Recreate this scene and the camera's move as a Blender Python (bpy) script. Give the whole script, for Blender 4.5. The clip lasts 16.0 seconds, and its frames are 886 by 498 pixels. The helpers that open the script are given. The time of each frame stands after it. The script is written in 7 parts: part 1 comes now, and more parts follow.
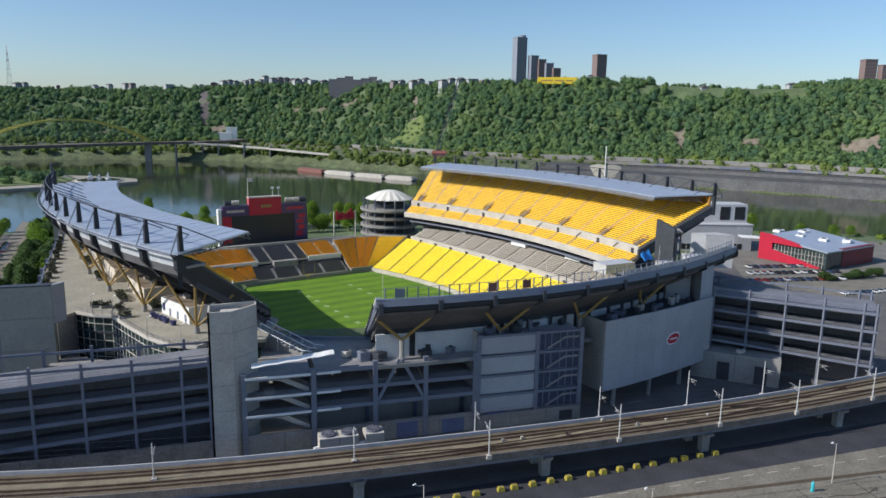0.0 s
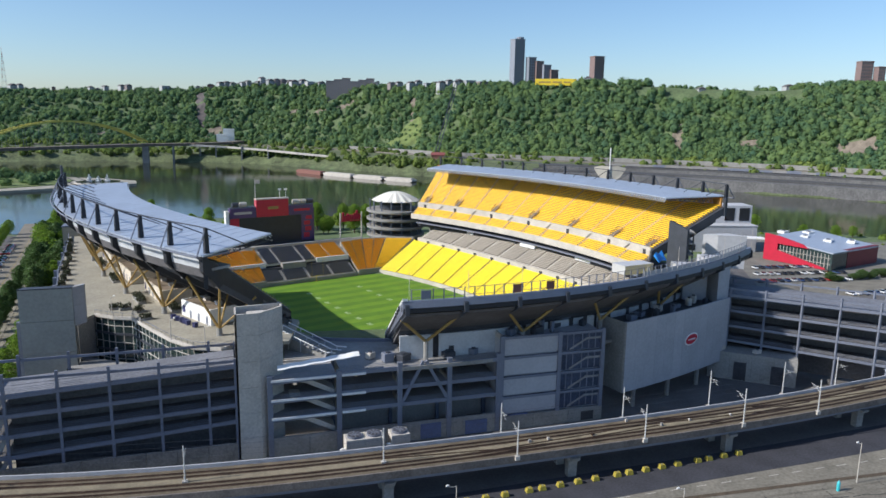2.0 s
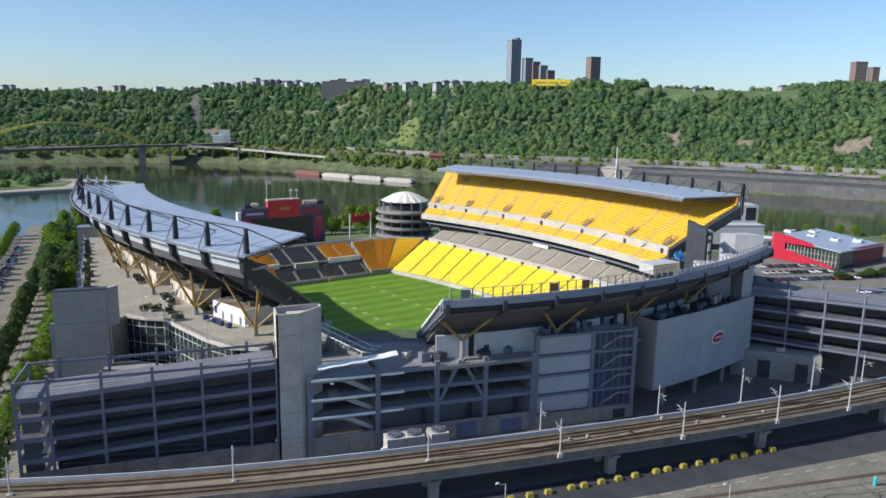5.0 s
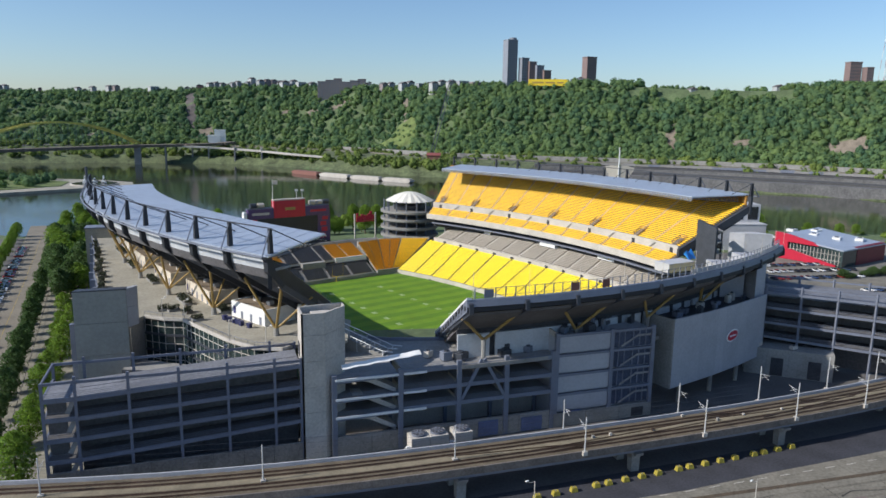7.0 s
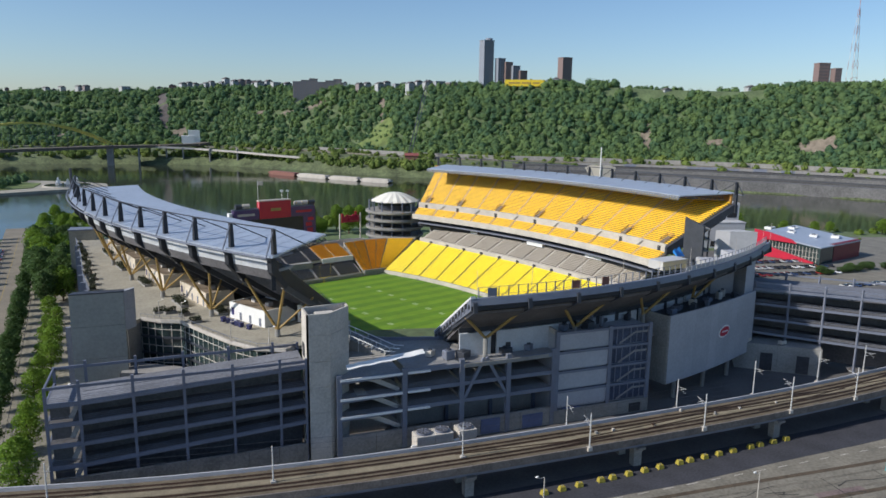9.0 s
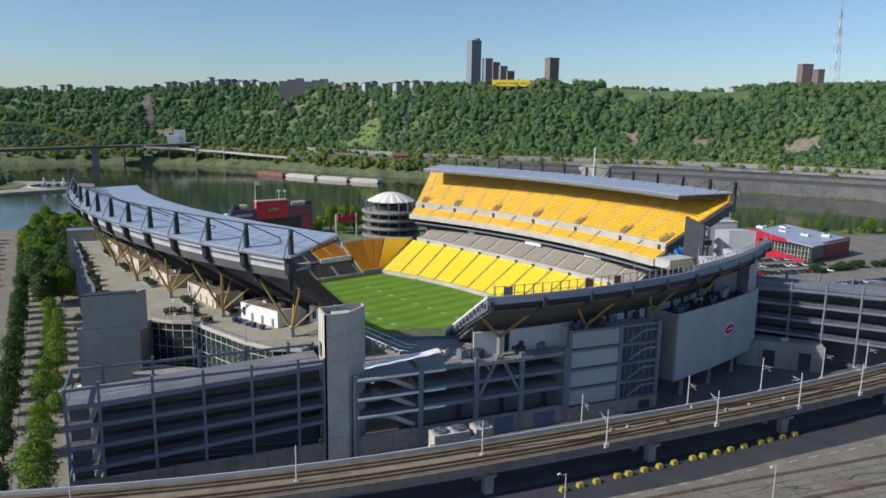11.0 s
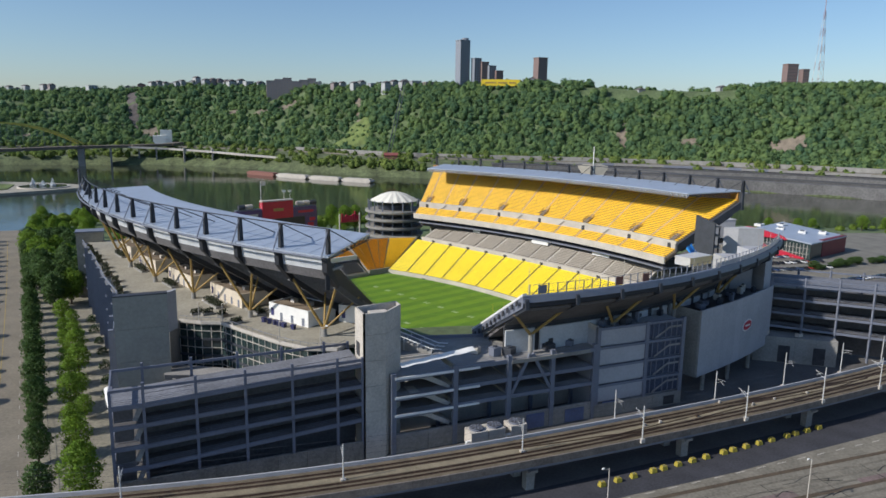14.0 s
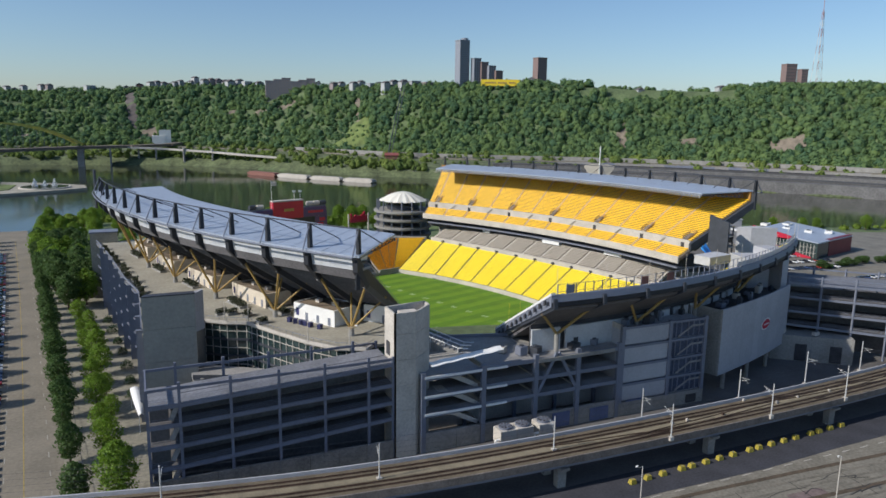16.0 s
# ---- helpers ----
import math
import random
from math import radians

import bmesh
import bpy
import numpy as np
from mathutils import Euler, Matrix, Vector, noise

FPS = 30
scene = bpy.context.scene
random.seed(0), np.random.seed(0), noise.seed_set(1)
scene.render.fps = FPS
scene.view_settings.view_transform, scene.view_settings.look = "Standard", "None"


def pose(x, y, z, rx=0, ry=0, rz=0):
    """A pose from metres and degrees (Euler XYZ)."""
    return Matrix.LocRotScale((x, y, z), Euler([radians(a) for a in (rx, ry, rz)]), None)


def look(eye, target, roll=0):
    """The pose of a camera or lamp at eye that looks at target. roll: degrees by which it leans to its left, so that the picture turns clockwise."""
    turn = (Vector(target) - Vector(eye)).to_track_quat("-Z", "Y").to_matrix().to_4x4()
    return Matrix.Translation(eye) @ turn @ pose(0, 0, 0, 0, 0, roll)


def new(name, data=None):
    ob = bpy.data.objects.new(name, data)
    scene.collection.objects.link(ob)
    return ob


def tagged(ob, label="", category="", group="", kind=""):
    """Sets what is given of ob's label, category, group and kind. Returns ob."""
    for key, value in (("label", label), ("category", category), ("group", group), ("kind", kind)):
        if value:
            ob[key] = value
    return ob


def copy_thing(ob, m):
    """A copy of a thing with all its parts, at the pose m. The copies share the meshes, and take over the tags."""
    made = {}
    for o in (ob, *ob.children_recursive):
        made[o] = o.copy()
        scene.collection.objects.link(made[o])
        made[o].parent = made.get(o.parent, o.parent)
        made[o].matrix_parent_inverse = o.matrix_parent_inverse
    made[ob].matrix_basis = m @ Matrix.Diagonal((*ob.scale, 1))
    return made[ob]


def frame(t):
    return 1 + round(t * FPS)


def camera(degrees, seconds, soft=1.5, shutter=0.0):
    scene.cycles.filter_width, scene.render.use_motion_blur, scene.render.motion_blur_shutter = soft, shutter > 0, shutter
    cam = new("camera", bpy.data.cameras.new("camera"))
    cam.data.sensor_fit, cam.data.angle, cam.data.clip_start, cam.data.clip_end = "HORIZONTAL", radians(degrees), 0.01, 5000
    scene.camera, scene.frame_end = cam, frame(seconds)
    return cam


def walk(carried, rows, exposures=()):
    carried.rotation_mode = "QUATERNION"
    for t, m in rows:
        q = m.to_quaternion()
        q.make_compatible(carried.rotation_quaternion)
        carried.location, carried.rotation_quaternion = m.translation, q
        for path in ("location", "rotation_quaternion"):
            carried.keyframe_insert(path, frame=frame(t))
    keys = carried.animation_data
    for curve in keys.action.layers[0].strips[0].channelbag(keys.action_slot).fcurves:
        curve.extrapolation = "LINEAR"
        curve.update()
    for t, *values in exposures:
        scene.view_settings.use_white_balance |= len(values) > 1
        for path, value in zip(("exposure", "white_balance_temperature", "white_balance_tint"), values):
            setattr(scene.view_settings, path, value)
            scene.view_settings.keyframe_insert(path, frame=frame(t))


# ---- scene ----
cam = camera(64.5, 16.0, 1.6)
METRES, EYE, TILT, LEAN, TURN = 56.7, 74.7, -0.9, 0.0, -16.8
ROWS = [
    (0.0, 0.0, 0.0, 0.0, 0.17, -9.97, -0.97),
    (0.5, -0.027, -0.0003, -0.0003, 0.04, -9.93, -0.94),
    (1.0, -0.0565, -0.0012, -0.0004, -0.08, -9.91, -0.96),
    (1.5, -0.0881, -0.0028, -0.0006, -0.2, -9.88, -0.96),
    (2.0, -0.121, -0.0048, -0.0013, -0.32, -9.84, -0.95),
    (2.5, -0.155, -0.007, -0.0019, -0.42, -9.82, -0.94),
    (3.0, -0.1878, -0.0096, -0.0025, -0.52, -9.8, -0.9),
    (3.5, -0.2184, -0.012, -0.003, -0.83, -9.78, -0.87),
    (4.0, -0.2476, -0.0142, -0.0034, -0.91, -9.77, -0.86),
    (4.5, -0.2754, -0.017, -0.0043, -0.99, -9.77, -0.86),
    (5.0, -0.3044, -0.0195, -0.0047, -1.06, -9.78, -0.87),
    (7.5, -0.4499, -0.0318, -0.0061, -2.14, -9.77, -0.81),
    (8.0, -0.4784, -0.0354, -0.0071, -2.79, -9.74, -0.78),
    (8.5, -0.5069, -0.0376, -0.0069, -3.31, -9.74, -0.78),
    (9.0, -0.5352, -0.04, -0.0071, -3.8, -9.74, -0.77),
    (11.5, -0.6949, -0.0473, -0.0078, -5.45, -9.73, -0.8),
    (12.0, -0.729, -0.0479, -0.0082, -5.81, -9.74, -0.78),
    (12.5, -0.7644, -0.0482, -0.008, -6.09, -9.74, -0.77),
    (13.0, -0.7981, -0.0484, -0.0081, -6.23, -9.74, -0.76),
    (13.5, -0.8328, -0.0482, -0.008, -6.4, -9.75, -0.76),
    (14.0, -0.8663, -0.0485, -0.0082, -6.54, -9.75, -0.73),
    (14.5, -0.9006, -0.0482, -0.008, -6.56, -9.76, -0.71),
    (15.0, -0.9336, -0.0485, -0.0074, -6.62, -9.76, -0.71),
    (15.5, -0.966, -0.0488, -0.0071, -6.76, -9.76, -0.71),
    (16.0, -0.9981, -0.0492, -0.0075, -6.91, -9.75, -0.69),
]
walk(cam, [(t, pose(0, 0, EYE, TILT, LEAN, TURN) @ pose(METRES * x, METRES * y, METRES * z, 90 + pitch, roll, yaw)) for t, x, y, z, yaw, pitch, roll in ROWS],
     exposures=[(t, e, k, 10) for t, e, k in ((0, 0.03, 6180), (1.5, 0.17, 6150), (3, 0.23, 6150), (5, 0.22, 6180), (6.5, 0.11, 6200), (8, 0.01, 6230), (11.5, -0.05, 6300), (16, -0.11, 6300))])

# ---- light ----
world = bpy.data.worlds.new("sky")
scene.world = world
world.use_nodes = True
wn = world.node_tree
sky = wn.nodes.new("ShaderNodeTexSky")
sky.sky_type = "NISHITA"
sky.sun_disc = False
sky.sun_elevation = radians(35)
sky.sun_rotation = radians(-90)
sky.air_density, sky.dust_density, sky.ozone_density = 1.0, 0.6, 5.0
wn.links.new(sky.outputs[0], wn.nodes["Background"].inputs[0])
wn.nodes["Background"].inputs[1].default_value = 0.122
sun_lamp = new("sun", bpy.data.lights.new("sun", "SUN"))
sun_lamp.data.energy, sun_lamp.data.angle, sun_lamp.data.color = 4.7, radians(0.53), (1.0, 0.94, 0.85)
sun_lamp.matrix_world = look((0, 0, 300), (82.4, -0.6, 300 - 57.0))
scene.view_settings.exposure = 0.0


# ---- materials ----
def mat(name, col, rough=0.8, metal=0.0, spots=0.12, size=3.0, fine=0.4, bump=0.0, island=0.0, random_by_object=0.0, spec=0.5, thin=0.0, tone=0.0):
    """A surface with stains at one scale and grain at another; sizes in metres."""
    m = bpy.data.materials.new(name)
    m.use_nodes = True
    nt = m.node_tree
    b = nt.nodes["Principled BSDF"]
    b.inputs["Roughness"].default_value, b.inputs["Metallic"].default_value = rough, metal
    b.inputs["Specular IOR Level"].default_value = spec
    co = nt.nodes.new("ShaderNodeTexCoord").outputs["Object"]
    big, small = (nt.nodes.new("ShaderNodeTexNoise") for _ in range(2))
    for n, s, d in ((big, 1 / size, 4), (small, 1 / fine, 2)):
        n.inputs["Scale"].default_value, n.inputs["Detail"].default_value = s, d
        nt.links.new(co, n.inputs["Vector"])
    add = nt.nodes.new("ShaderNodeMath")
    add.operation = "ADD"
    nt.links.new(big.outputs["Fac"], add.inputs[0])
    nt.links.new(small.outputs["Fac"], add.inputs[1])
    last = add.outputs[0]
    lo, hi = 0.7, 1.3
    for amount, node, socket in ((island, "ShaderNodeNewGeometry", "Random Per Island"), (random_by_object, "ShaderNodeObjectInfo", "Random"), (tone, "ShaderNodeAttribute", "Fac")):
        if amount:
            g = nt.nodes.new(node)
            if node == "ShaderNodeAttribute":
                g.attribute_name = "tone"
            k = nt.nodes.new("ShaderNodeMath")
            k.operation = "MULTIPLY_ADD"
            k.inputs[1].default_value = amount
            nt.links.new(g.outputs[socket], k.inputs[0])
            nt.links.new(last, k.inputs[2])
            last = k.outputs[0]
            lo, hi = lo + amount * 0.2, hi + amount * 0.8
    r = nt.nodes.new("ShaderNodeMapRange")
    r.inputs["From Min"].default_value, r.inputs["From Max"].default_value = lo, hi
    r.inputs["To Min"].default_value, r.inputs["To Max"].default_value = 0.0, 1.0
    nt.links.new(last, r.inputs["Value"])
    mix = nt.nodes.new("ShaderNodeMix")
    mix.data_type = "RGBA"
    mix.inputs["A"].default_value = (*[c * (1 - spots) for c in col], 1)
    mix.inputs["B"].default_value = (*[min(1, c * (1 + spots)) for c in col], 1)
    nt.links.new(r.outputs[0], mix.inputs["Factor"])
    nt.links.new(mix.outputs["Result"], b.inputs["Base Color"])
    if bump:
        bn = nt.nodes.new("ShaderNodeBump")
        bn.inputs["Strength"].default_value, bn.inputs["Distance"].default_value = bump, fine * 0.3
        nt.links.new(small.outputs["Fac"], bn.inputs["Height"])
        nt.links.new(bn.outputs[0], b.inputs["Normal"])
    if thin:
        tl, ms = nt.nodes.new("ShaderNodeBsdfTranslucent"), nt.nodes.new("ShaderNodeMixShader")
        nt.links.new(mix.outputs["Result"], tl.inputs["Color"])
        ms.inputs[0].default_value = thin
        nt.links.new(b.outputs[0], ms.inputs[1])
        nt.links.new(tl.outputs[0], ms.inputs[2])
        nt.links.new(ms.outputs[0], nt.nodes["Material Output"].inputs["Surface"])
    return m


CONCRETE = mat("concrete", (0.27, 0.26, 0.24), 0.85, spots=0.22, size=6, fine=0.5, bump=0.1)
PALE = mat("pale_concrete", (0.50, 0.46, 0.405), 0.85, spots=0.18, size=5, fine=0.5)
PLAZA = mat("plaza_paving", (0.325, 0.30, 0.24), 0.85, spots=0.2, size=7, fine=0.8)
PANEL = mat("precast_panel", (0.40, 0.40, 0.42), 0.75, spots=0.12, size=6, fine=0.7, random_by_object=0.3)
STEEL = mat("grey_painted_steel", (0.175, 0.19, 0.235), 0.5, spots=0.12, size=4, fine=0.3)
DARKSTEEL = mat("dark_painted_steel", (0.045, 0.05, 0.062), 0.5, spots=0.2, size=2, fine=0.3)
# Near-black: shade of openings and recesses as a colour, also truly black parts.
DARK = mat("recess_shade_and_black", (0.05, 0.05, 0.055), 0.9, spots=0.3)
OCHRE = mat("ochre_painted_steel", (0.36, 0.235, 0.07), 0.5, spots=0.15, size=2, fine=0.3)
# One yellow seat, its colour shifted by how much sun each stand gets.
SEATLESSLIT = mat("less_lit_yellow_seat", (0.900, 0.535, 0.014), 0.55, spots=0.12, size=3, fine=0.35, island=0.15)
SEAT = mat("yellow_plastic_seat", (0.88, 0.70, 0.016), 0.55, spots=0.10, size=2, fine=0.35, island=0.15)
SEATSHADED = mat("shaded_yellow_seat", (0.80, 0.35, 0.015), 0.55, spots=0.10, size=2, fine=0.35, island=0.15)
SEATGREY = mat("grey_plastic_seat", (0.10, 0.10, 0.11), 0.5, spots=0.15, size=2, fine=0.35, island=0.2)
SEATCLUB = mat("tan_club_seat", (0.37, 0.33, 0.27), 0.6, spots=0.15, size=2, fine=0.35, island=0.2)
ROOF = mat("standing_seam_roof", (0.42, 0.47, 0.55), 0.45, metal=0.3, spots=0.10, size=8, fine=1.0)
WHITE = mat("white_paint", (0.78, 0.77, 0.74), 0.6, spots=0.08, size=3, fine=0.4)
ASPHALT = mat("asphalt", (0.12, 0.112, 0.106), 0.9, spots=0.25, size=8, fine=0.6, bump=0.1)
ROADGREY = mat("worn_concrete_road", (0.19, 0.172, 0.135), 0.9, spots=0.3, size=6, fine=0.7)
BALLAST = mat("rail_ballast", (0.125, 0.10, 0.066), 0.95, spots=0.35, size=3, fine=0.25, bump=0.4)
RAIL = mat("rusty_rail", (0.12, 0.08, 0.06), 0.5, metal=0.6, spots=0.3)
LEAF = mat("leaves", (0.085, 0.15, 0.04), 0.75, spots=0.45, size=2, fine=0.6, island=0.8, thin=0.4)


def two_greens(m, dark, light):
    """Shifts a foliage's stains from a cool dark green to a warm light one."""
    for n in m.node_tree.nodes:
        if n.bl_idname == "ShaderNodeMix":
            n.inputs["A"].default_value, n.inputs["B"].default_value = (*dark, 1), (*light, 1)
    return m


# Both greens are lifted and blued: distance haze mixed into the leaf colour.
WOOD = two_greens(mat("hazed_far_woods", (0.12, 0.18, 0.07), 0.9, size=70, fine=5, island=0.12, spec=0.15, thin=0.4, tone=0.7), (0.072, 0.15, 0.09), (0.20, 0.285, 0.10))
BARK = mat("bark", (0.10, 0.075, 0.05), 0.9, spots=0.3)
EARTH = mat("hill_earth", (0.105, 0.145, 0.062), 0.95, spots=0.35, size=30, fine=3)
RED = mat("red_paint", (0.47, 0.012, 0.04), 0.5, spots=0.12)
BLACKGLASS = mat("dark_glass", (0.015, 0.018, 0.022), 0.12, spots=0.3, spec=0.8)
BRICKRED = mat("far_brick", (0.22, 0.10, 0.08), 0.85, spots=0.2)
YELLOW = mat("yellow_paint", (0.75, 0.55, 0.03), 0.6, spots=0.15)


def grass_material():
    m = mat("striped_turf", (0.13, 0.24, 0.006), 0.85, spots=0.2, size=7, fine=0.4)
    nt = m.node_tree
    b = nt.nodes["Principled BSDF"]
    src = b.inputs["Base Color"].links[0].from_socket
    sep = nt.nodes.new("ShaderNodeSeparateXYZ")
    nt.links.new(nt.nodes.new("ShaderNodeTexCoord").outputs["Object"], sep.inputs[0])
    k = nt.nodes.new("ShaderNodeMath")
    k.operation = "MULTIPLY"
    k.inputs[1].default_value = math.pi / 4.572
    nt.links.new(sep.outputs["Y"], k.inputs[0])
    s = nt.nodes.new("ShaderNodeMath")
    s.operation = "SINE"
    nt.links.new(k.outputs[0], s.inputs[0])
    r = nt.nodes.new("ShaderNodeMapRange")
    r.inputs["From Min"].default_value, r.inputs["From Max"].default_value = -0.35, 0.35
    nt.links.new(s.outputs[0], r.inputs["Value"])
    mix = nt.nodes.new("ShaderNodeMix")
    mix.data_type, mix.blend_type = "RGBA", "MULTIPLY"
    mix.inputs["B"].default_value = (0.70, 0.80, 0.7, 1)
    nt.links.new(r.outputs[0], mix.inputs["Factor"])
    nt.links.new(src, mix.inputs["A"])
    nt.links.new(mix.outputs["Result"], b.inputs["Base Color"])
    return m


TURF = grass_material()


def water_material():
    m = mat("river_water", (0.030, 0.034, 0.022), 0.07, spots=0.3, size=120, fine=14, spec=0.5)
    nt = m.node_tree
    n = nt.nodes.new("ShaderNodeTexNoise")
    n.inputs["Scale"].default_value, n.inputs["Detail"].default_value = 0.35, 3
    nt.links.new(nt.nodes.new("ShaderNodeTexCoord").outputs["Object"], n.inputs["Vector"])
    bn = nt.nodes.new("ShaderNodeBump")
    bn.inputs["Strength"].default_value, bn.inputs["Distance"].default_value = 0.16, 0.2
    nt.links.new(n.outputs["Fac"], bn.inputs["Height"])
    nt.links.new(bn.outputs[0], nt.nodes["Principled BSDF"].inputs["Normal"])
    return m


WATER = water_material()
BLACKSTEEL = mat("black_painted_steel", (0.018, 0.02, 0.026), 0.6, spots=0.25, size=2, fine=0.3)
DECK = mat("ramp_deck_concrete", (0.27, 0.26, 0.25), 0.85, spots=0.2, size=6, fine=0.5)


# ---- mesh helpers ----
def mesh_object(name, bm, material, smooth=False):
    me = bpy.data.meshes.new(name)
    bmesh.ops.recalc_face_normals(bm, faces=bm.faces)
    bm.to_mesh(me)
    bm.free()
    me.materials.append(material)
    if smooth:
        for p in me.polygons:
            p.use_smooth = True
    return new(name, me)


def part(name, bm, material, parent, label="", smooth=False):
    ob = mesh_object(name, bm, material, smooth)
    ob.parent = parent
    if label:
        tagged(ob, label)
    return ob


def thing(name, label, category, at=(0, 0, 0), turn=0, group="", kind=""):
    ob = new(name)
    ob.matrix_basis = pose(*at, 0, 0, turn)
    return tagged(ob, label, category, group, kind)


def solo(name, bm, material, label, category, group="", kind="", smooth=False):
    return tagged(mesh_object(name, bm, material, smooth), label, category, group, kind)


def B():
    return bmesh.new()


def box(bm, x0, x1, y0, y1, z0, z1, m=None):
    vs = [bm.verts.new((x, y, z)) for z in (z0, z1) for x, y in ((x0, y0), (x1, y0), (x1, y1), (x0, y1))]
    if m is not None:
        for v in vs:
            v.co = m @ v.co
    for f in ((3, 2, 1, 0), (4, 5, 6, 7), (0, 1, 5, 4), (1, 2, 6, 5), (2, 3, 7, 6), (3, 0, 4, 7)):
        bm.faces.new([vs[i] for i in f])
    return bm


def prism(bm, poly, z0, z1):
    """poly: (x, y) corners; z0, z1 numbers, or one per corner."""
    n = len(poly)
    lo = z0 if isinstance(z0, (list, tuple)) else [z0] * n
    hi = z1 if isinstance(z1, (list, tuple)) else [z1] * n
    a = [bm.verts.new((x, y, z)) for (x, y), z in zip(poly, lo)]
    b = [bm.verts.new((x, y, z)) for (x, y), z in zip(poly, hi)]
    bm.faces.new(a[::-1])
    bm.faces.new(b)
    for i in range(n):
        j = (i + 1) % n
        bm.faces.new((a[i], a[j], b[j], b[i]))
    return bm


def tube(bm, p, q, r, n=8, r2=None):
    p, q = Vector(p), Vector(q)
    d = (q - p).normalized()
    s = d.orthogonal().normalized()
    t = d.cross(s)
    rings = []
    for c, rad in ((p, r), (q, r if r2 is None else r2)):
        rings.append([bm.verts.new(c + rad * (math.cos(2 * math.pi * i / n) * s + math.sin(2 * math.pi * i / n) * t)) for i in range(n)])
    for i in range(n):
        j = (i + 1) % n
        bm.faces.new((rings[0][i], rings[0][j], rings[1][j], rings[1][i]))
    bm.faces.new(rings[0][::-1])
    bm.faces.new(rings[1])
    return bm


def bar(bm, p, q, w, h):
    """A straight bar of section w (sideways) by h (up) from p to q."""
    p, q = Vector(p), Vector(q)
    d = (q - p).normalized()
    s = d.cross(Vector((0, 0, 1)))
    s = s.normalized() if s.length > 1e-4 else Vector((1, 0, 0))
    t = s.cross(d)
    vs = [bm.verts.new(c + a * w / 2 * s + b * h / 2 * t) for c in (p, q) for a, b in ((-1, -1), (1, -1), (1, 1), (-1, 1))]
    for f in ((3, 2, 1, 0), (4, 5, 6, 7), (0, 1, 5, 4), (1, 2, 6, 5), (2, 3, 7, 6), (3, 0, 4, 7)):
        bm.faces.new([vs[i] for i in f])
    return bm


def loft(bm, rings, closed=True):
    """rings: lists of points, one section after another."""
    vs = [[bm.verts.new(p) for p in ring] for ring in rings]
    n = len(vs[0])
    for a, b in zip(vs, vs[1:]):
        for i in range(n if closed else n - 1):
            j = (i + 1) % n
            bm.faces.new((a[i], a[j], b[j], b[i]))
    if closed:
        bm.faces.new(vs[0][::-1])
        bm.faces.new(vs[-1])
    return bm


def pipe(bm, pts, r, n=4):
    """One bent tube through all the points."""
    pts = [Vector(p) for p in pts]
    rings = []
    for i, p in enumerate(pts):
        d = (pts[min(i + 1, len(pts) - 1)] - pts[max(i - 1, 0)]).normalized()
        s = d.cross(Vector((0, 0, 1))).normalized()
        t = s.cross(d)
        rings.append([p + r * (math.cos(2 * math.pi * k / n) * s + math.sin(2 * math.pi * k / n) * t) for k in range(n)])
    return loft(bm, rings)


# the stadium's own frame: u along the pitch to the river, v across it
SA = radians(18)
U0, V0, BOW = 245.0, 133.7, 280.0


def S(u, v, z):
    return Vector((-math.sin(SA) * u + math.cos(SA) * v, math.cos(SA) * u + math.sin(SA) * v, z))


def arc(side, u, d, z):
    """A place at d metres from the pitch's axis, on the bowed line of a long stand (side 1 the far, sunlit one; -1 the roofed near one)."""
    uu = U0 + (u - U0) * (1 - (104 - d) * 0.0045)
    return S(uu, V0 + side * (d - (uu - U0) ** 2 / (2 * BOW)), z)


def steps(a, b, n):
    return [a + (b - a) * i / n for i in range(n + 1)]


# ---- ground, river, hills ----
# by bearing from the start of the walk: far shore, foot of the slope, ridge (metres out) and ridge height
FAR = [(-60, 1500, 1750, 2300, 108), (-25, 1330, 1560, 2000, 111), (-15.6, 1290, 1480, 1900, 113), (-6, 1240, 1450, 1750, 112), (-2.4, 1210, 1435, 1690, 119), (1, 1185, 1422, 1640, 129),
       (8, 1060, 1290, 1500, 129), (14, 960, 1150, 1380, 126), (18, 930, 1080, 1270, 126), (23, 900, 1040, 1215, 128), (29, 890, 1030, 1190, 131),
       (36, 880, 1020, 1180, 122), (42, 860, 1010, 1165, 119), (45, 860, 1000, 1162, 125), (49, 850, 990, 1160, 127), (60, 820, 960, 1150, 126), (80, 900, 1000, 1200, 120)]


def far_at(bearing):
    f = np.array(FAR)
    return [float(np.interp(bearing, f[:, 0], f[:, k])) for k in (1, 2, 3, 4)]


def near_shore(x):
    return float(np.interp(x, [-1500, -140, -112, -104, -60, 0, 190, 300, 355, 442, 600, 1500], [900, 488, 486, 568, 566, 520, 496, 428, 392, 350, 286, -60]))


def smooth(t):
    t = min(1.0, max(0.0, t))
    return t * t * (3 - 2 * t)


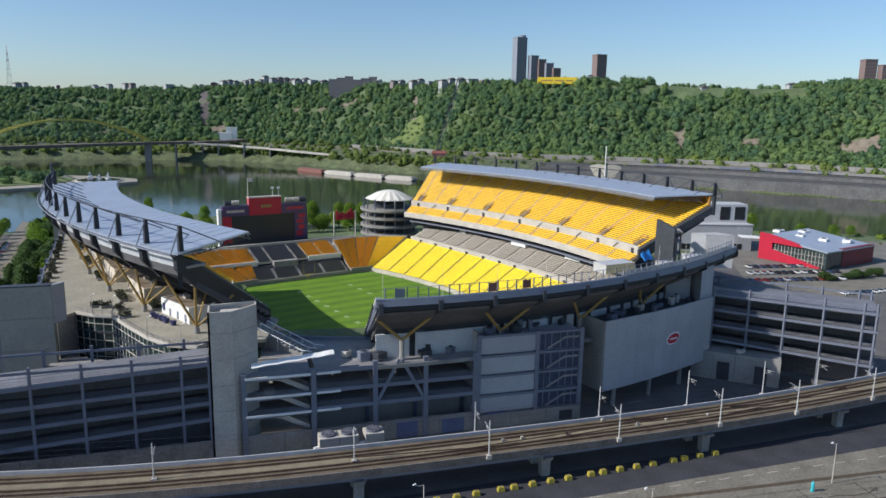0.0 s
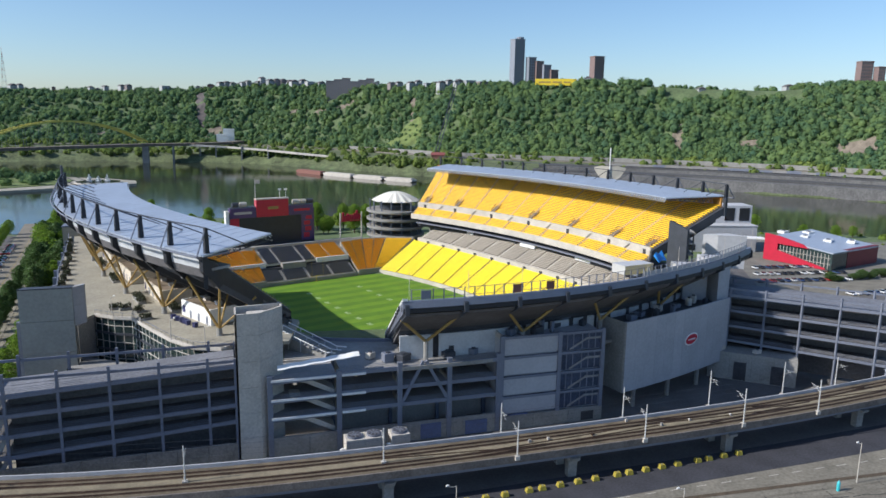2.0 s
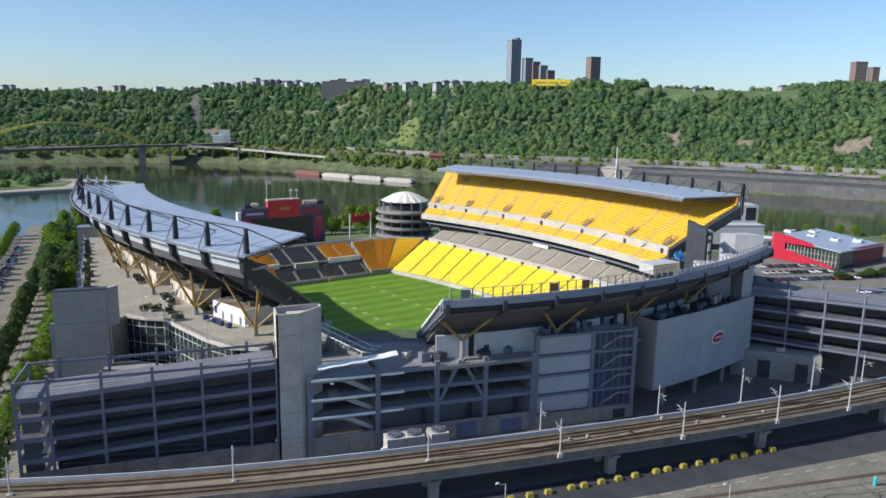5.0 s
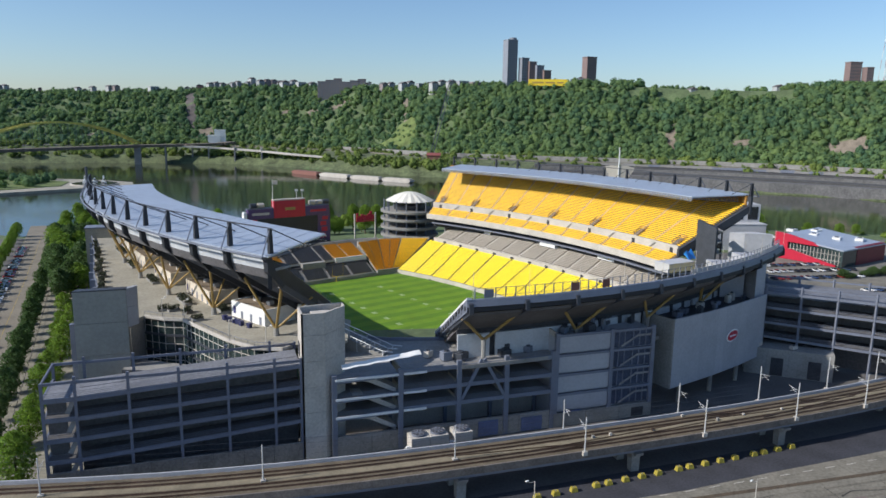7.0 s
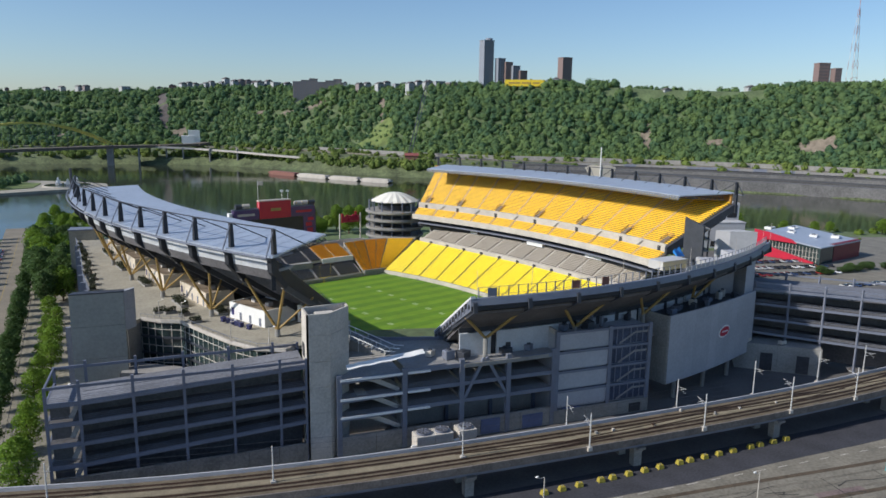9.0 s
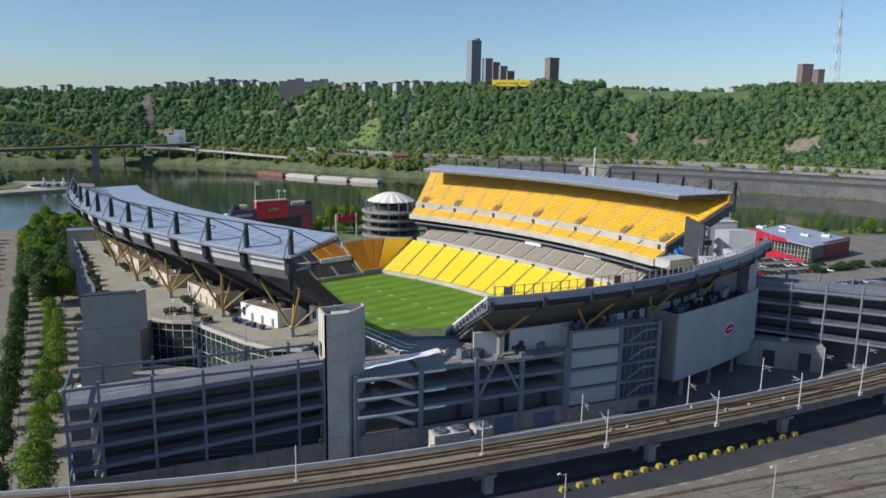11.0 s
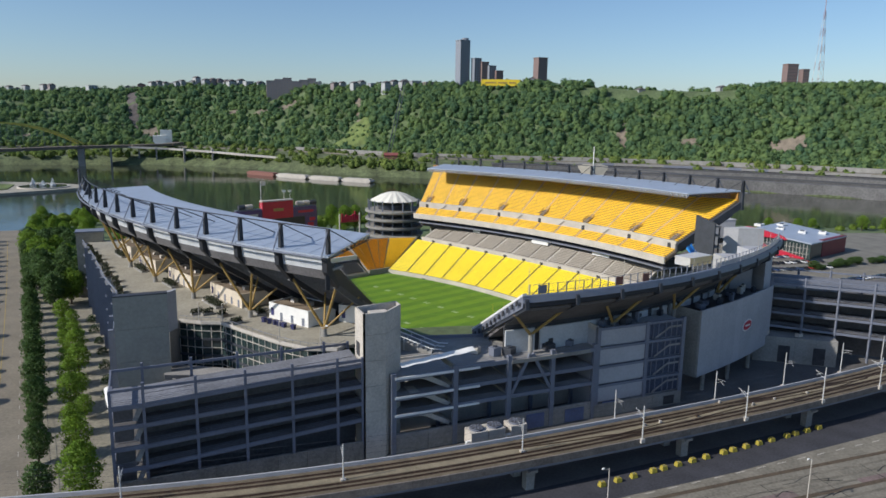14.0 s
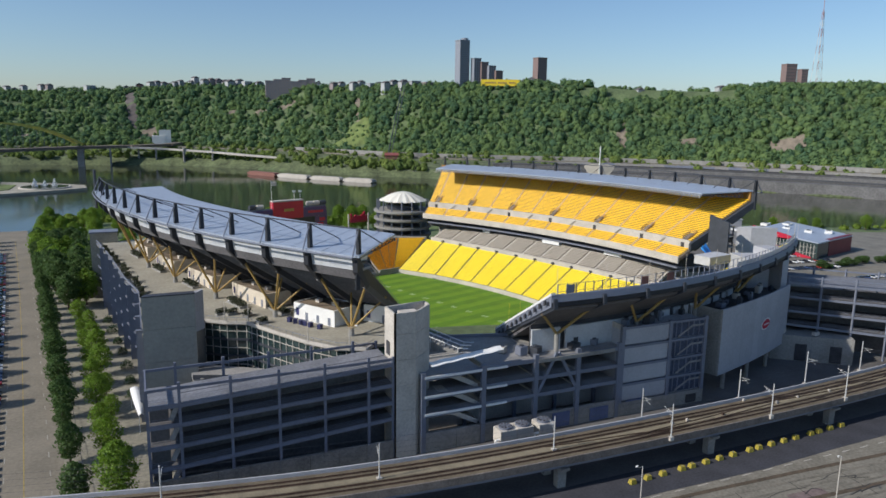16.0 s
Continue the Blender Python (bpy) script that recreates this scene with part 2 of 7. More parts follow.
def height(x, y):
    r, b = math.hypot(x, y), math.degrees(math.atan2(x, y))
    if abs(b) > 85 or r < 250:
        return 0.0
    shore, foot, ridge, top = far_at(b)
    ns = near_shore(x)
    if y < ns:
        s = (Vector((x, y)).dot((-math.sin(SA), math.cos(SA))) - 245) / 75
        c = (Vector((x, y)).dot((math.cos(SA), math.sin(SA))) - 133.7) / 62
        return -4.6 if s * s + c * c < 1 else 0.0
    if r < shore:
        return max(-9.0, -9.0 * (y - ns) / 14)
    if r < shore + 16:
        return -9 + 15 * (r - shore) / 16
    if r < foot:
        return 6 + 10 * (r - shore - 16) / (foot - shore - 16)
    if r < ridge:
        bumpy = 14 * noise.noise(Vector((x / 70, y / 70, 0))) * math.sin(math.pi * (r - foot) / (ridge - foot))
        return 16 + (top - 16) * (0.35 * smooth((r - foot) / (ridge - foot)) + 0.65 * (r - foot) / (ridge - foot)) + bumpy
    return top + 6 * noise.noise(Vector((x / 90, y / 90, 3))) * min(1, (r - ridge) / 60)


def polar_ground():
    bm = B()
    rs = [0.5, 60, 120, 180, 240, 255, 270, 285, 300, 315, 330, 345, 360, 380, 400, 430, 460, 480, 495, 510, 525, 540, 555, 570, 585, 600, 615, 630, 645, 660, 680, 700, 720, 750, 780] + list(range(800, 2000, 14)) + [2040, 2100, 2200, 2300, 2500, 2900, 3500, 4600]
    bs = [-180, -150, -120, -95, -85] + [-80 + 2 * i for i in range(17)] + [-47 + 1 * i for i in range(1, 20)] + [-28 + 0.75 * i for i in range(1, 117)] + [60 + 4 * i for i in range(1, 6)] + [84, 88, 95, 120, 150]
    bs = sorted(set(bs))
    rows = []
    for r in rs:
        rows.append([bm.verts.new((r * math.sin(radians(b)), r * math.cos(radians(b)), height(r * math.sin(radians(b)), r * math.cos(radians(b))))) for b in bs])
    n = len(bs)
    for a, b in zip(rows, rows[1:]):
        for i in range(n):
            j = (i + 1) % n
            f = bm.faces.new((a[i], a[j], b[j], b[i]))
            c = a[i].co
            rr, bb = math.hypot(c.x, c.y), math.degrees(math.atan2(c.x, c.y))
            if abs(bb) < 80 and far_at(bb)[0] - 20 < rr < far_at(bb)[1] - 8:
                f.material_index = 1
    bm.faces.new(rows[0])
    return bm


ground = solo("ground", polar_ground(), EARTH, "broad ground with river banks and steep green hillside", "ground", kind="structure", smooth=True)
ground.data.materials.append(mat("bank_scrub", (0.10, 0.122, 0.055), 0.95, spots=0.55, size=16, fine=3))
bm = B()
prism(bm, [(-1500, 420), (-140, 462), (-60, 474), (190, 450), (300, 386), (365, 340), (700, 190), (1500, -120), (1500, 1400), (200, 1500), (-1500, 1900)], -12, -6)
water = solo("water", bm, WATER, "calm brown-green river water", "river", kind="structure")

bm = B()
prism(bm, [(-108, 574), (-62, 571), (-62, 566), (-108, 568)], -9, 1.6)
solo("quay_wall", bm, CONCRETE, "grey concrete quay wall at the river edge", "quay", kind="structure")

# paved ground round the stadium
bm = B()
prism(bm, [(-130, -40), (330, -40), (330, 300), (255, 330), (200, 300), (165, 190), (60, 175), (-40, 200), (-58, 200), (-58, 140), (-130, 140)], -0.5, 0.02)
solo("pavement", bm, ASPHALT, "dark worn asphalt yard under and beside the viaduct", "pavement", kind="structure")


# ---- the pitch ----
bm = B()
box(bm, -49, 49, -66, 60, -0.4, 0.0)
field = solo("football_field", bm, TURF, "striped green turf football field with faint white marks", "field", kind="structure")
field.matrix_basis = Matrix.Translation(S(248.8, V0, -4.1)) @ pose(0, 0, 0, 0, 0, 18)
PAINT = mat("field_line_paint", (0.32, 0.42, 0.20), 0.8, spots=0.3, size=1, fine=0.2)
YD = 0.9144
for i in range(-4, 5):
    for sx in (-12.6, 12.6):
        bm = B()
        box(bm, sx - 1.0, sx + 1.0, i * 10 * YD - 1.25, i * 10 * YD - 0.3, 0.004, 0.012)
        box(bm, sx - 1.0, sx + 1.0, i * 10 * YD + 0.3, i * 10 * YD + 1.25, 0.004, 0.012)
        part("yard_number", bm, PAINT, field)


def goal_post(u, turn):
    th = thing("goal_post", "slender yellow goal post on the turf", "goal post", S(u, V0, -4.1), turn, group="goal posts")
    bm = B()
    tube(bm, (0, 0, 0), (0, 0, 2.2), 0.14)
    tube(bm, (0, 0, 2.2), (0, 1.4, 3.05), 0.12)
    part("stem", bm, YELLOW, th)
    bm = B()
    tube(bm, (-2.82, 1.4, 3.05), (2.82, 1.4, 3.05), 0.07)
    part("crossbar", bm, YELLOW, th)
    for x in (-2.82, 2.82):
        bm = B()
        tube(bm, (x, 1.4, 3.05), (x, 1.4, 13.7), 0.03)
        part("upright", bm, YELLOW, th)


goal_post(305.0, 198)
goal_post(192.6, 18)


# ---- stands ----
def stepped(front, back, rows):
    """Section of a raked tier, (d, z) from front to back, with a level tread and a riser for each row."""
    (d0, z0), (d1, z1) = front, back
    out = [(d0, z0)]
    for i in range(rows):
        z = z0 + (z1 - z0) * (i + 1) / rows
        d = d0 + (d1 - d0) * i / rows
        out += [(d, z), (d0 + (d1 - d0) * (i + 1) / rows, z)]
    return out


# 1 marks faces given the dark colour: treads, and the shade under seats
SEAT_KINDS = (1, 1, 1, 0, 0, 0, 0, 1, 1)


def seat_section(front, back, rows, h):
    """Row after row of seats as one section: bare tread, gap under the pan with its shade coloured in, pan, back, rear
    face.
    """
    (d0, z0), (d1, z1) = front, back
    w = (d1 - d0) / rows
    top = []
    for i in range(rows):
        d, z = d0 + w * i, z0 + (z1 - z0) * (i + 1) / rows
        top += [(d + 0.04 * w, z + 0.03), (d + 0.55 * w, z + 0.03), (d + 0.54 * w, z + 0.33), (d + 0.20 * w, z + 0.34), (d + 0.20 * w, z + 0.45), (d + 0.56 * w, z + 0.42), (d + 0.66 * w, z + h), (d + 0.75 * w, z + h), (d + 0.77 * w, z + 0.03)]
    return top + [(d1 - 0.2 * w, z1 - 0.5), (d0 + 0.6 * w, z0 - 0.5)]


def tier(parent, place, s0, s1, n, front, back, rows, thick, sections, seat_mat, base=CONCRETE, seat_h=0.72, seg=9.0):
    """A concrete rake from s0 to s1 along place(s, d, z), with seat blocks (s from, s to, material) on it."""
    sec = stepped(front, back, rows)
    under = [(back[0], back[1] - thick), (front[0], front[1] - thick)]
    bm = B()
    loft(bm, [[place(s, d, z) for d, z in sec + under] for s in steps(s0, s1, n)])
    part("rake", bm, base, parent)
    prof = seat_section(front, back, rows, seat_h)
    for a, b, m in sections:
        bm = B()
        loft(bm, [[place(s, d, z) for d, z in prof] for s in steps(a, b, max(1, round(abs(b - a) / seg)))])
        bm.faces.ensure_lookup_table()
        for i in range(len(bm.faces) - 2):
            k = i % len(prof)
            bm.faces[i].material_index = SEAT_KINDS[k % 9] if k < 9 * rows else 1
        part("seat_block", bm, m or seat_mat, parent).data.materials.append(RAKE)


def blocks(s0, s1, n, gap, m=None):
    return [(s0 + (s1 - s0) * i / n + gap / 2, s0 + (s1 - s0) * (i + 1) / n - gap / 2, m) for i in range(n)]


def strip(name, place, s0, s1, n, sec, m, parent, label=""):
    bm = B()
    loft(bm, [[place(s, d, z) for d, z in sec] for s in steps(s0, s1, n)])
    return part(name, bm, m, parent, label)


def rect(d0, d1, z0, z1):
    return [(d0, z0), (d1, z0), (d1, z1), (d0, z1)]


west = lambda u, d, z: arc(1, u, d, z)
east = lambda u, d, z: arc(-1, u, d, z)


def low(side, u, d, z):
    """The lower bowl: its front bows strongly, its back little, and its blocks fan out to the river end."""
    f = min(1.0, max(0.0, (d - 43.5) / 18.8))
    bow = (u - U0) ** 2 * ((1 - f) / 380 + f / 1400)
    uu = u + (max(0.0, u - U0) * 0.17 * f)
    return S(uu, V0 + side * (d + 2.7 - bow), z)


west_low = lambda u, d, z: low(1, u, d, z)
east_low = lambda u, d, z: low(-1, u, d, z)

# Grimy treads; also the colour that draws shade between the seat rows.
RAKE = mat("grimy_shade_concrete", (0.16, 0.13, 0.10), 0.9, spots=0.25, size=5, fine=0.5)
# The back wall takes the orange-brown of the roof's shade as its colour.
DIMWALL = mat("orange_brown_shaded_wall", (0.40, 0.20, 0.045), 0.8, spots=0.15, size=5, fine=0.6)


def aisles(parent, place, lines, w, front, back, rows):
    """Pale stepped gangways between the seat blocks."""
    sec = [(d, z + 0.5) for d, z in stepped(front, back, rows)] + [(back[0], back[1] - 0.6), (front[0], front[1] - 0.6)]
    for s in lines:
        bm = B()
        loft(bm, [[place(q, d, z) for d, z in sec] for q in (s - w / 2, s + w / 2)])
        part("aisle", bm, AISLE, parent)


RAILBROWN = mat("brown_painted_railing", (0.40, 0.24, 0.12), 0.6, spots=0.2)
AISLE = mat("tan_gangway_concrete", (0.56, 0.40, 0.24), 0.85, spots=0.2, size=3, fine=0.4)
stand_w = thing("grandstand", "tall sunlit yellow grandstand under a thin grey roof", "grandstand")
# entrances of the upper deck, and its gangways: one at each entrance and one half way to the next
DOORS = [160.3, 184.7, 214.8, 244.9, 274.0, 302.7, 326.3]
WAYS = sorted(DOORS[1:] + [(p + q) / 2 for p, q in zip(DOORS, DOORS[1:])])


def upper(u, d, z):
    """The upper deck: its gangways lean to the river, its near end is square."""
    return west(u + 0.17 * (d - 80.5) * min(1.0, max(0.0, (u - 157) / 40)), d, z)


tier(stand_w, upper, 156.8, 332, 24, (80.5, 27.6), (107.5, 43.2), 28, 1.2, [(p + 0.45, q - 0.45, None) for p, q in zip([156.6] + WAYS, WAYS + [331.8])], SEATLESSLIT, base=RAKE)
aisles(stand_w, upper, WAYS, 0.9, (80.5, 27.6), (107.5, 43.2), 28)
tier(stand_w, west, 155.6, 333, 24, (74.6, 21.6), (79.6, 24.8), 6, 1.0, blocks(156, 332.6, 12, 1.4), SEATLESSLIT, base=RAKE)
aisles(stand_w, west, steps(156, 332.6, 12)[1:-1], 0.9, (74.6, 21.6), (79.6, 24.8), 6)
tier(stand_w, west_low, 176, 306, 12, (42.2, -2.9), (62.3, 8.2), 24, 1.0, blocks(176, 306, 12, 0.8), SEAT, seat_h=0.77, seg=11)
tier(stand_w, west_low, 176, 303, 12, (64.5, 10.2), (75.5, 15.4), 11, 1.0, blocks(176.5, 302.5, 12, 1.2), SEATCLUB, base=PALE, seg=11)
strip("vomitory_wall", west, 156.6, 332, 24, rect(79.7, 80.5, 24.2, 28.4), PALE, stand_w)
strip("fascia", west, 155.6, 333, 24, rect(74.0, 74.6, 19.9, 22.6), PALE, stand_w)
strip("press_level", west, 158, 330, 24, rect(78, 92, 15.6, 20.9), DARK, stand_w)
strip("press_slab", west, 158, 330, 24, rect(75.6, 92, 17.4, 18.0), STEEL, stand_w)
strip("club_wall", west_low, 176, 303, 10, rect(62.4, 63.4, 6.0, 10.7), PALE, stand_w)
strip("field_wall", west_low, 176, 306, 16, rect(41.6, 42.1, -4.2, -2.2), PALE, stand_w)
strip("back_wall", upper, 157, 332, 24, rect(107.7, 108.3, 40.5, 46.7), DIMWALL, stand_w)
strip("back_block", west_low, 172, 310, 8, rect(76, 92, -1, 15.2), CONCRETE, stand_w)
strip("under_beam", west, 158, 330, 24, [(82, 26.2), (107, 40.6), (107, 37.4), (84, 24)], DARKSTEEL, stand_w)
for i, u in enumerate(DOORS):
    # each entrance is a dark plate, its inner shade given as colour
    bm = B()
    loft(bm, [[west(s, d, z) for d, z in rect(79.5, 79.9, 24.9, 27.4)] for s in (u - 0.9, u + 0.9)])
    part("vomitory", bm, DARK, stand_w)
    rise = lambda d: 27.6 + 0.5778 * (d - 80.5)
    # raised dark slab standing for the shaded well of the entrance
    bm = B()
    loft(bm, [[west(q, d, z) for d, z in [(80.6, 28.2), (84.4, rise(84.4) + 0.4), (84.4, rise(84.4) + 0.95), (80.6, rise(80.6) + 0.95)]] for q in (u - 1.5, u + 1.5)])
    part("stair_well", bm, RAKE, stand_w)
    for pa, pb in (((u - 1.7, 80.6), (u - 1.7, 84.7)), ((u + 1.7, 80.6), (u + 1.7, 84.7)), ((u - 1.7, 84.7), (u + 1.7, 84.7))):
        bm = B()
        for k in (1.3, 1.9):
            bar(bm, west(*pa, rise(pa[1]) + k), west(*pb, rise(pb[1]) + k), 0.14, 0.2)
        part("vomitory_railing", bm, RAILBROWN, stand_w)
    if i < 6:
        u = (u + DOORS[i + 1]) / 2 - 11.5
        bm = B()
        loft(bm, [[west(u + 9 + q, 79.62, z) for q, z in ((0, 27.8), (4.4, 24.9), (5.2, 24.9), (0.8, 27.8))], [west(u + 9 + q, 79.3, z) for q, z in ((0, 27.8), (4.4, 24.9), (5.2, 24.9), (0.8, 27.8))]])
        part("stair_stringer", bm, CONCRETE, stand_w)
for i in range(11):
    u = 186.8 + 10.83 * i
    bm = B()
    loft(bm, [[west_low(s, d, z) for d, z in rect(62.1, 62.5, 7.9, 10.0)] for s in (u - 0.8, u + 0.8)])
    part("vomitory", bm, DARK, stand_w)
for a, b in ((196, 210), (236, 246), (276, 288)):
    strip("club_box", west_low, a, b, 1, rect(73.2, 76.5, 15.6, 17.1), WHITE, stand_w)
for i in range(14):
    u = 166 + 12.2 * i
    bm = B()
    bar(bm, west(u, 79, 19.4), west(u, 102.6, 37), 0.5, 1.5)
    part("rake_girder", bm, DARKSTEEL, stand_w)
# open end of the sunlit stand
bm = B()
loft(bm, [[west(u, d, z) for d, z in [(79.4, 24.2), (108.2, 40.6), (108.2, 43.4), (79.4, 27.4)]] for u in (155.3, 156.5)])
part("end_beam", bm, DARKSTEEL, stand_w)

EAST_MASTS = [156.3 + 13.0 * i for i in range(13)]
# Concrete of undersides and recesses, darkened in colour for their shade.
SOFFIT = mat("shade_dark_concrete", (0.125, 0.118, 0.12), 0.9, spots=0.25, size=6, fine=0.6)
BANDWHITE = mat("greyed_white_panel", (0.50, 0.51, 0.52), 0.6, spots=0.15, size=3, fine=0.6, random_by_object=0.3)
FROST = mat("frosted_window", (0.42, 0.44, 0.47), 0.3, spots=0.15, size=3)
stand_e = thing("grandstand", "roofed grandstand seen from its dark back, on ochre legs", "grandstand")
tier(stand_e, east, 161.2, 318, 24, (80.5, 24.6), (103, 40.4), 26, 1.0, blocks(161.6, 317.5, 12, 1.0), SEAT)
tier(stand_e, east_low, 205, 306, 10, (43.5, -1.6), (62.3, 8.2), 22, 1.0, blocks(205, 306, 9, 0.8), SEATSHADED, seg=11)
tier(stand_e, east_low, 205, 303, 10, (64.5, 10.2), (75.5, 15.4), 11, 1.0, blocks(176.5, 302.5, 12, 1.2), SEATCLUB, seg=11)
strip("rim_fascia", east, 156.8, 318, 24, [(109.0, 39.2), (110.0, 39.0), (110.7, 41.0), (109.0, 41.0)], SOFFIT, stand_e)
for i in range(12):
    a = EAST_MASTS[i]
    strip("band_panel", east, a + 0.8, a + 12.2, 2, [(109.6, 41.1), (110.7, 41.1), (111.1, 43.7), (109.6, 43.7)], BANDWHITE, stand_e)
    strip("band_window", east, a + 2.4, a + 7.4, 1, [(110.6, 41.9), (110.86, 41.9), (111.02, 42.9), (110.6, 42.9)], FROST, stand_e)
strip("back_cornice", east, 156.8, 318, 24, rect(103.2, 111.6, 43.7, 44.1), STEEL, stand_e)
strip("rear_floor", east, 157, 318, 24, rect(103, 109.2, 40.4, 41.0), CONCRETE, stand_e)
strip("field_wall", east_low, 205, 306, 12, rect(42.9, 43.4, -4.2, -0.2), PALE, stand_e)
strip("concourse_wall", east_low, 190, 300, 10, rect(77, 79, -1, 23), CONCRETE, stand_e)
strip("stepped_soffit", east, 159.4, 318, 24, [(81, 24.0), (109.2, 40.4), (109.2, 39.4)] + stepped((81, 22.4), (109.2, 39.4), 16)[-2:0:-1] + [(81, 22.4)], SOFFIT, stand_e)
for i in range(13):
    u = EAST_MASTS[i] + 0.2
    bm = B()
    bar(bm, east(u, 84, 22.6), east(u, 107.5, 37.2), 0.6, 1.3)
    part("rake_girder", bm, DARKSTEEL, stand_e)
bm = B()
loft(bm, [[east(u + (110 - d) * 0.14, d, z) for d, z in [(79.5, 24.0), (104, 40.4), (109.0, 43.0), (109.6, 43.4), (109.6, 39.2), (79.5, 20.8)]] for u in (156.9, 157.6)])
part("end_parapet", bm, BLACKSTEEL, stand_e)
for d in steps(80, 103.5, 26):
    bm = B()
    z = float(np.interp(d, [79.5, 104], [23.6, 40.0]))
    tube(bm, east(157.2 + (110 - d) * 0.14, d, z + 0.4), east(157.2 + (110 - d) * 0.14, d, z + 1.6), 0.06, 4)
    part("railing_post", bm, STEEL, stand_e)


def roof(side, d_in, d_out, z_in, z_out, u_a, u_b, label, skew=0.0):
    th = thing("stand_roof", label, "roof")
    pl = lambda u, d, z: arc(side, u, d, z)
    bm = B()
    loft(bm, [[pl(u + skew * (u_b - u) / (u_b - u_a), d_in, z_in), pl(u, d_out, z_out), pl(u, d_out, z_out + 0.4), pl(u + skew * (u_b - u) / (u_b - u_a), d_in, z_in + 0.4)] for u in steps(u_a, u_b, 30)])
    part("roof_deck", bm, ROOF, th)
    for u in steps(u_a + 0.6, u_b - 0.6, 36):
        bm = B()
        bar(bm, pl(u + skew * (u_b - u) / (u_b - u_a), d_in + 0.1, z_in + 0.45), pl(u, d_out - 0.1, z_out + 0.45), 0.10, 0.05)
        part("roof_seam", bm, ROOF, th)
    return th, pl


roof_e, pe = roof(-1, 87.5, 112.3, 45.4, 44.3, 155.2, 317.5, "long curved grey standing-seam stand roof with dark masts", 4.1)
roof_w, pw = roof(1, 87.5, 109.5, 45.9, 47.1, 156.8, 331, "long grey stand roof edge-on above yellow seats", 4.0)


def lattice(th, pl, u_a, u_b, n, d, z0, z1, name, m, r=0.1):
    for i in range(n):
        a, b = u_a + (u_b - u_a) * i / n, u_a + (u_b - u_a) * (i + 1) / n
        bm = B()
        tube(bm, pl(a, d, z1), pl(b, d, z1), r, 5)
        tube(bm, pl(a, d, z0), pl(b, d, z0), r, 5)
        tube(bm, pl(a, d, z0), pl((a + b) / 2, d, z1), r * 0.8, 5)
        tube(bm, pl((a + b) / 2, d, z1), pl(b, d, z0), r * 0.8, 5)
        part(name, bm, m, th)


# Separate dark brown soffit, added to deepen the shade below and warm its bounce.
bm = B()
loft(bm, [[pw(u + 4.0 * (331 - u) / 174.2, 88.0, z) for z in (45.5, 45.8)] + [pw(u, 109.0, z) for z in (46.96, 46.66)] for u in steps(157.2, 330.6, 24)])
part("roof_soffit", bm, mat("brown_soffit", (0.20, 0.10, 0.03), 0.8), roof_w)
strip("edge_fascia", pw, 160.8, 331, 24, rect(87.3, 87.5, 45.3, 45.9), ROOF, roof_w)
lattice(roof_w, pw, 160.8, 331, 56, 87.2, 44.9, 45.9, "edge_truss_bay", STEEL, 0.12)
tooth = None
for i in range(104):
    u = 161.4 + 1.63 * i
    if tooth is None:
        bm = B()
        loft(bm, [[(-0.28, y, 0.6), (0.28, y, 0.6), (0.18, y, -1.05), (-0.02, y, -1.25), (-0.28, y, -0.7)] for y in (-0.07, 0.07)])
        tooth = part("fringe_plate", bm, CONCRETE, roof_w)
        ob = tooth
    else:
        ob = new("fringe_plate", tooth.data)
        ob.parent = roof_w
    p, q = pw(u, 87.0, 45.5), pw(u + 0.5, 87.0, 45.5)
    ob.matrix_basis = Matrix.Translation(p) @ pose(0, 0, 0, 0, 0, math.degrees(math.atan2(q.y - p.y, q.x - p.x)))
lattice(roof_e, pe, 159.3, 317.5, 48, 87.2, 44.0, 45.2, "edge_truss_bay", WHITE, 0.12)
# trusses across the ends of the roofs
for th, pl, ua, ub, up in ((roof_e, pe, 159.2, 159.2, 0.0), (roof_w, pw, 160.9, 157.8, 1.2)):
    hgt = lambda d: 44.3 - 0.10 * (d - 87.5)
    end = lambda d, z: pl(ua + (ub - ua) * (d - 87.5) / 17.5, d, z + up * (1 + 0.04 * (d - 87.5)))
    for k in range(10):
        d0, d1 = 87.5 + 1.75 * k, 89.25 + 1.75 * k
        bm = B()
        tube(bm, end(d0, hgt(d0)), end(d1, hgt(d1)), 0.14, 5)
        tube(bm, end(d0, hgt(d0)), end((d0 + d1) / 2, 45.0), 0.11, 5)
        tube(bm, end((d0 + d1) / 2, 45.0), end(d1, hgt(d1)), 0.11, 5)
        part("end_truss_bay", bm, DARKSTEEL, th)


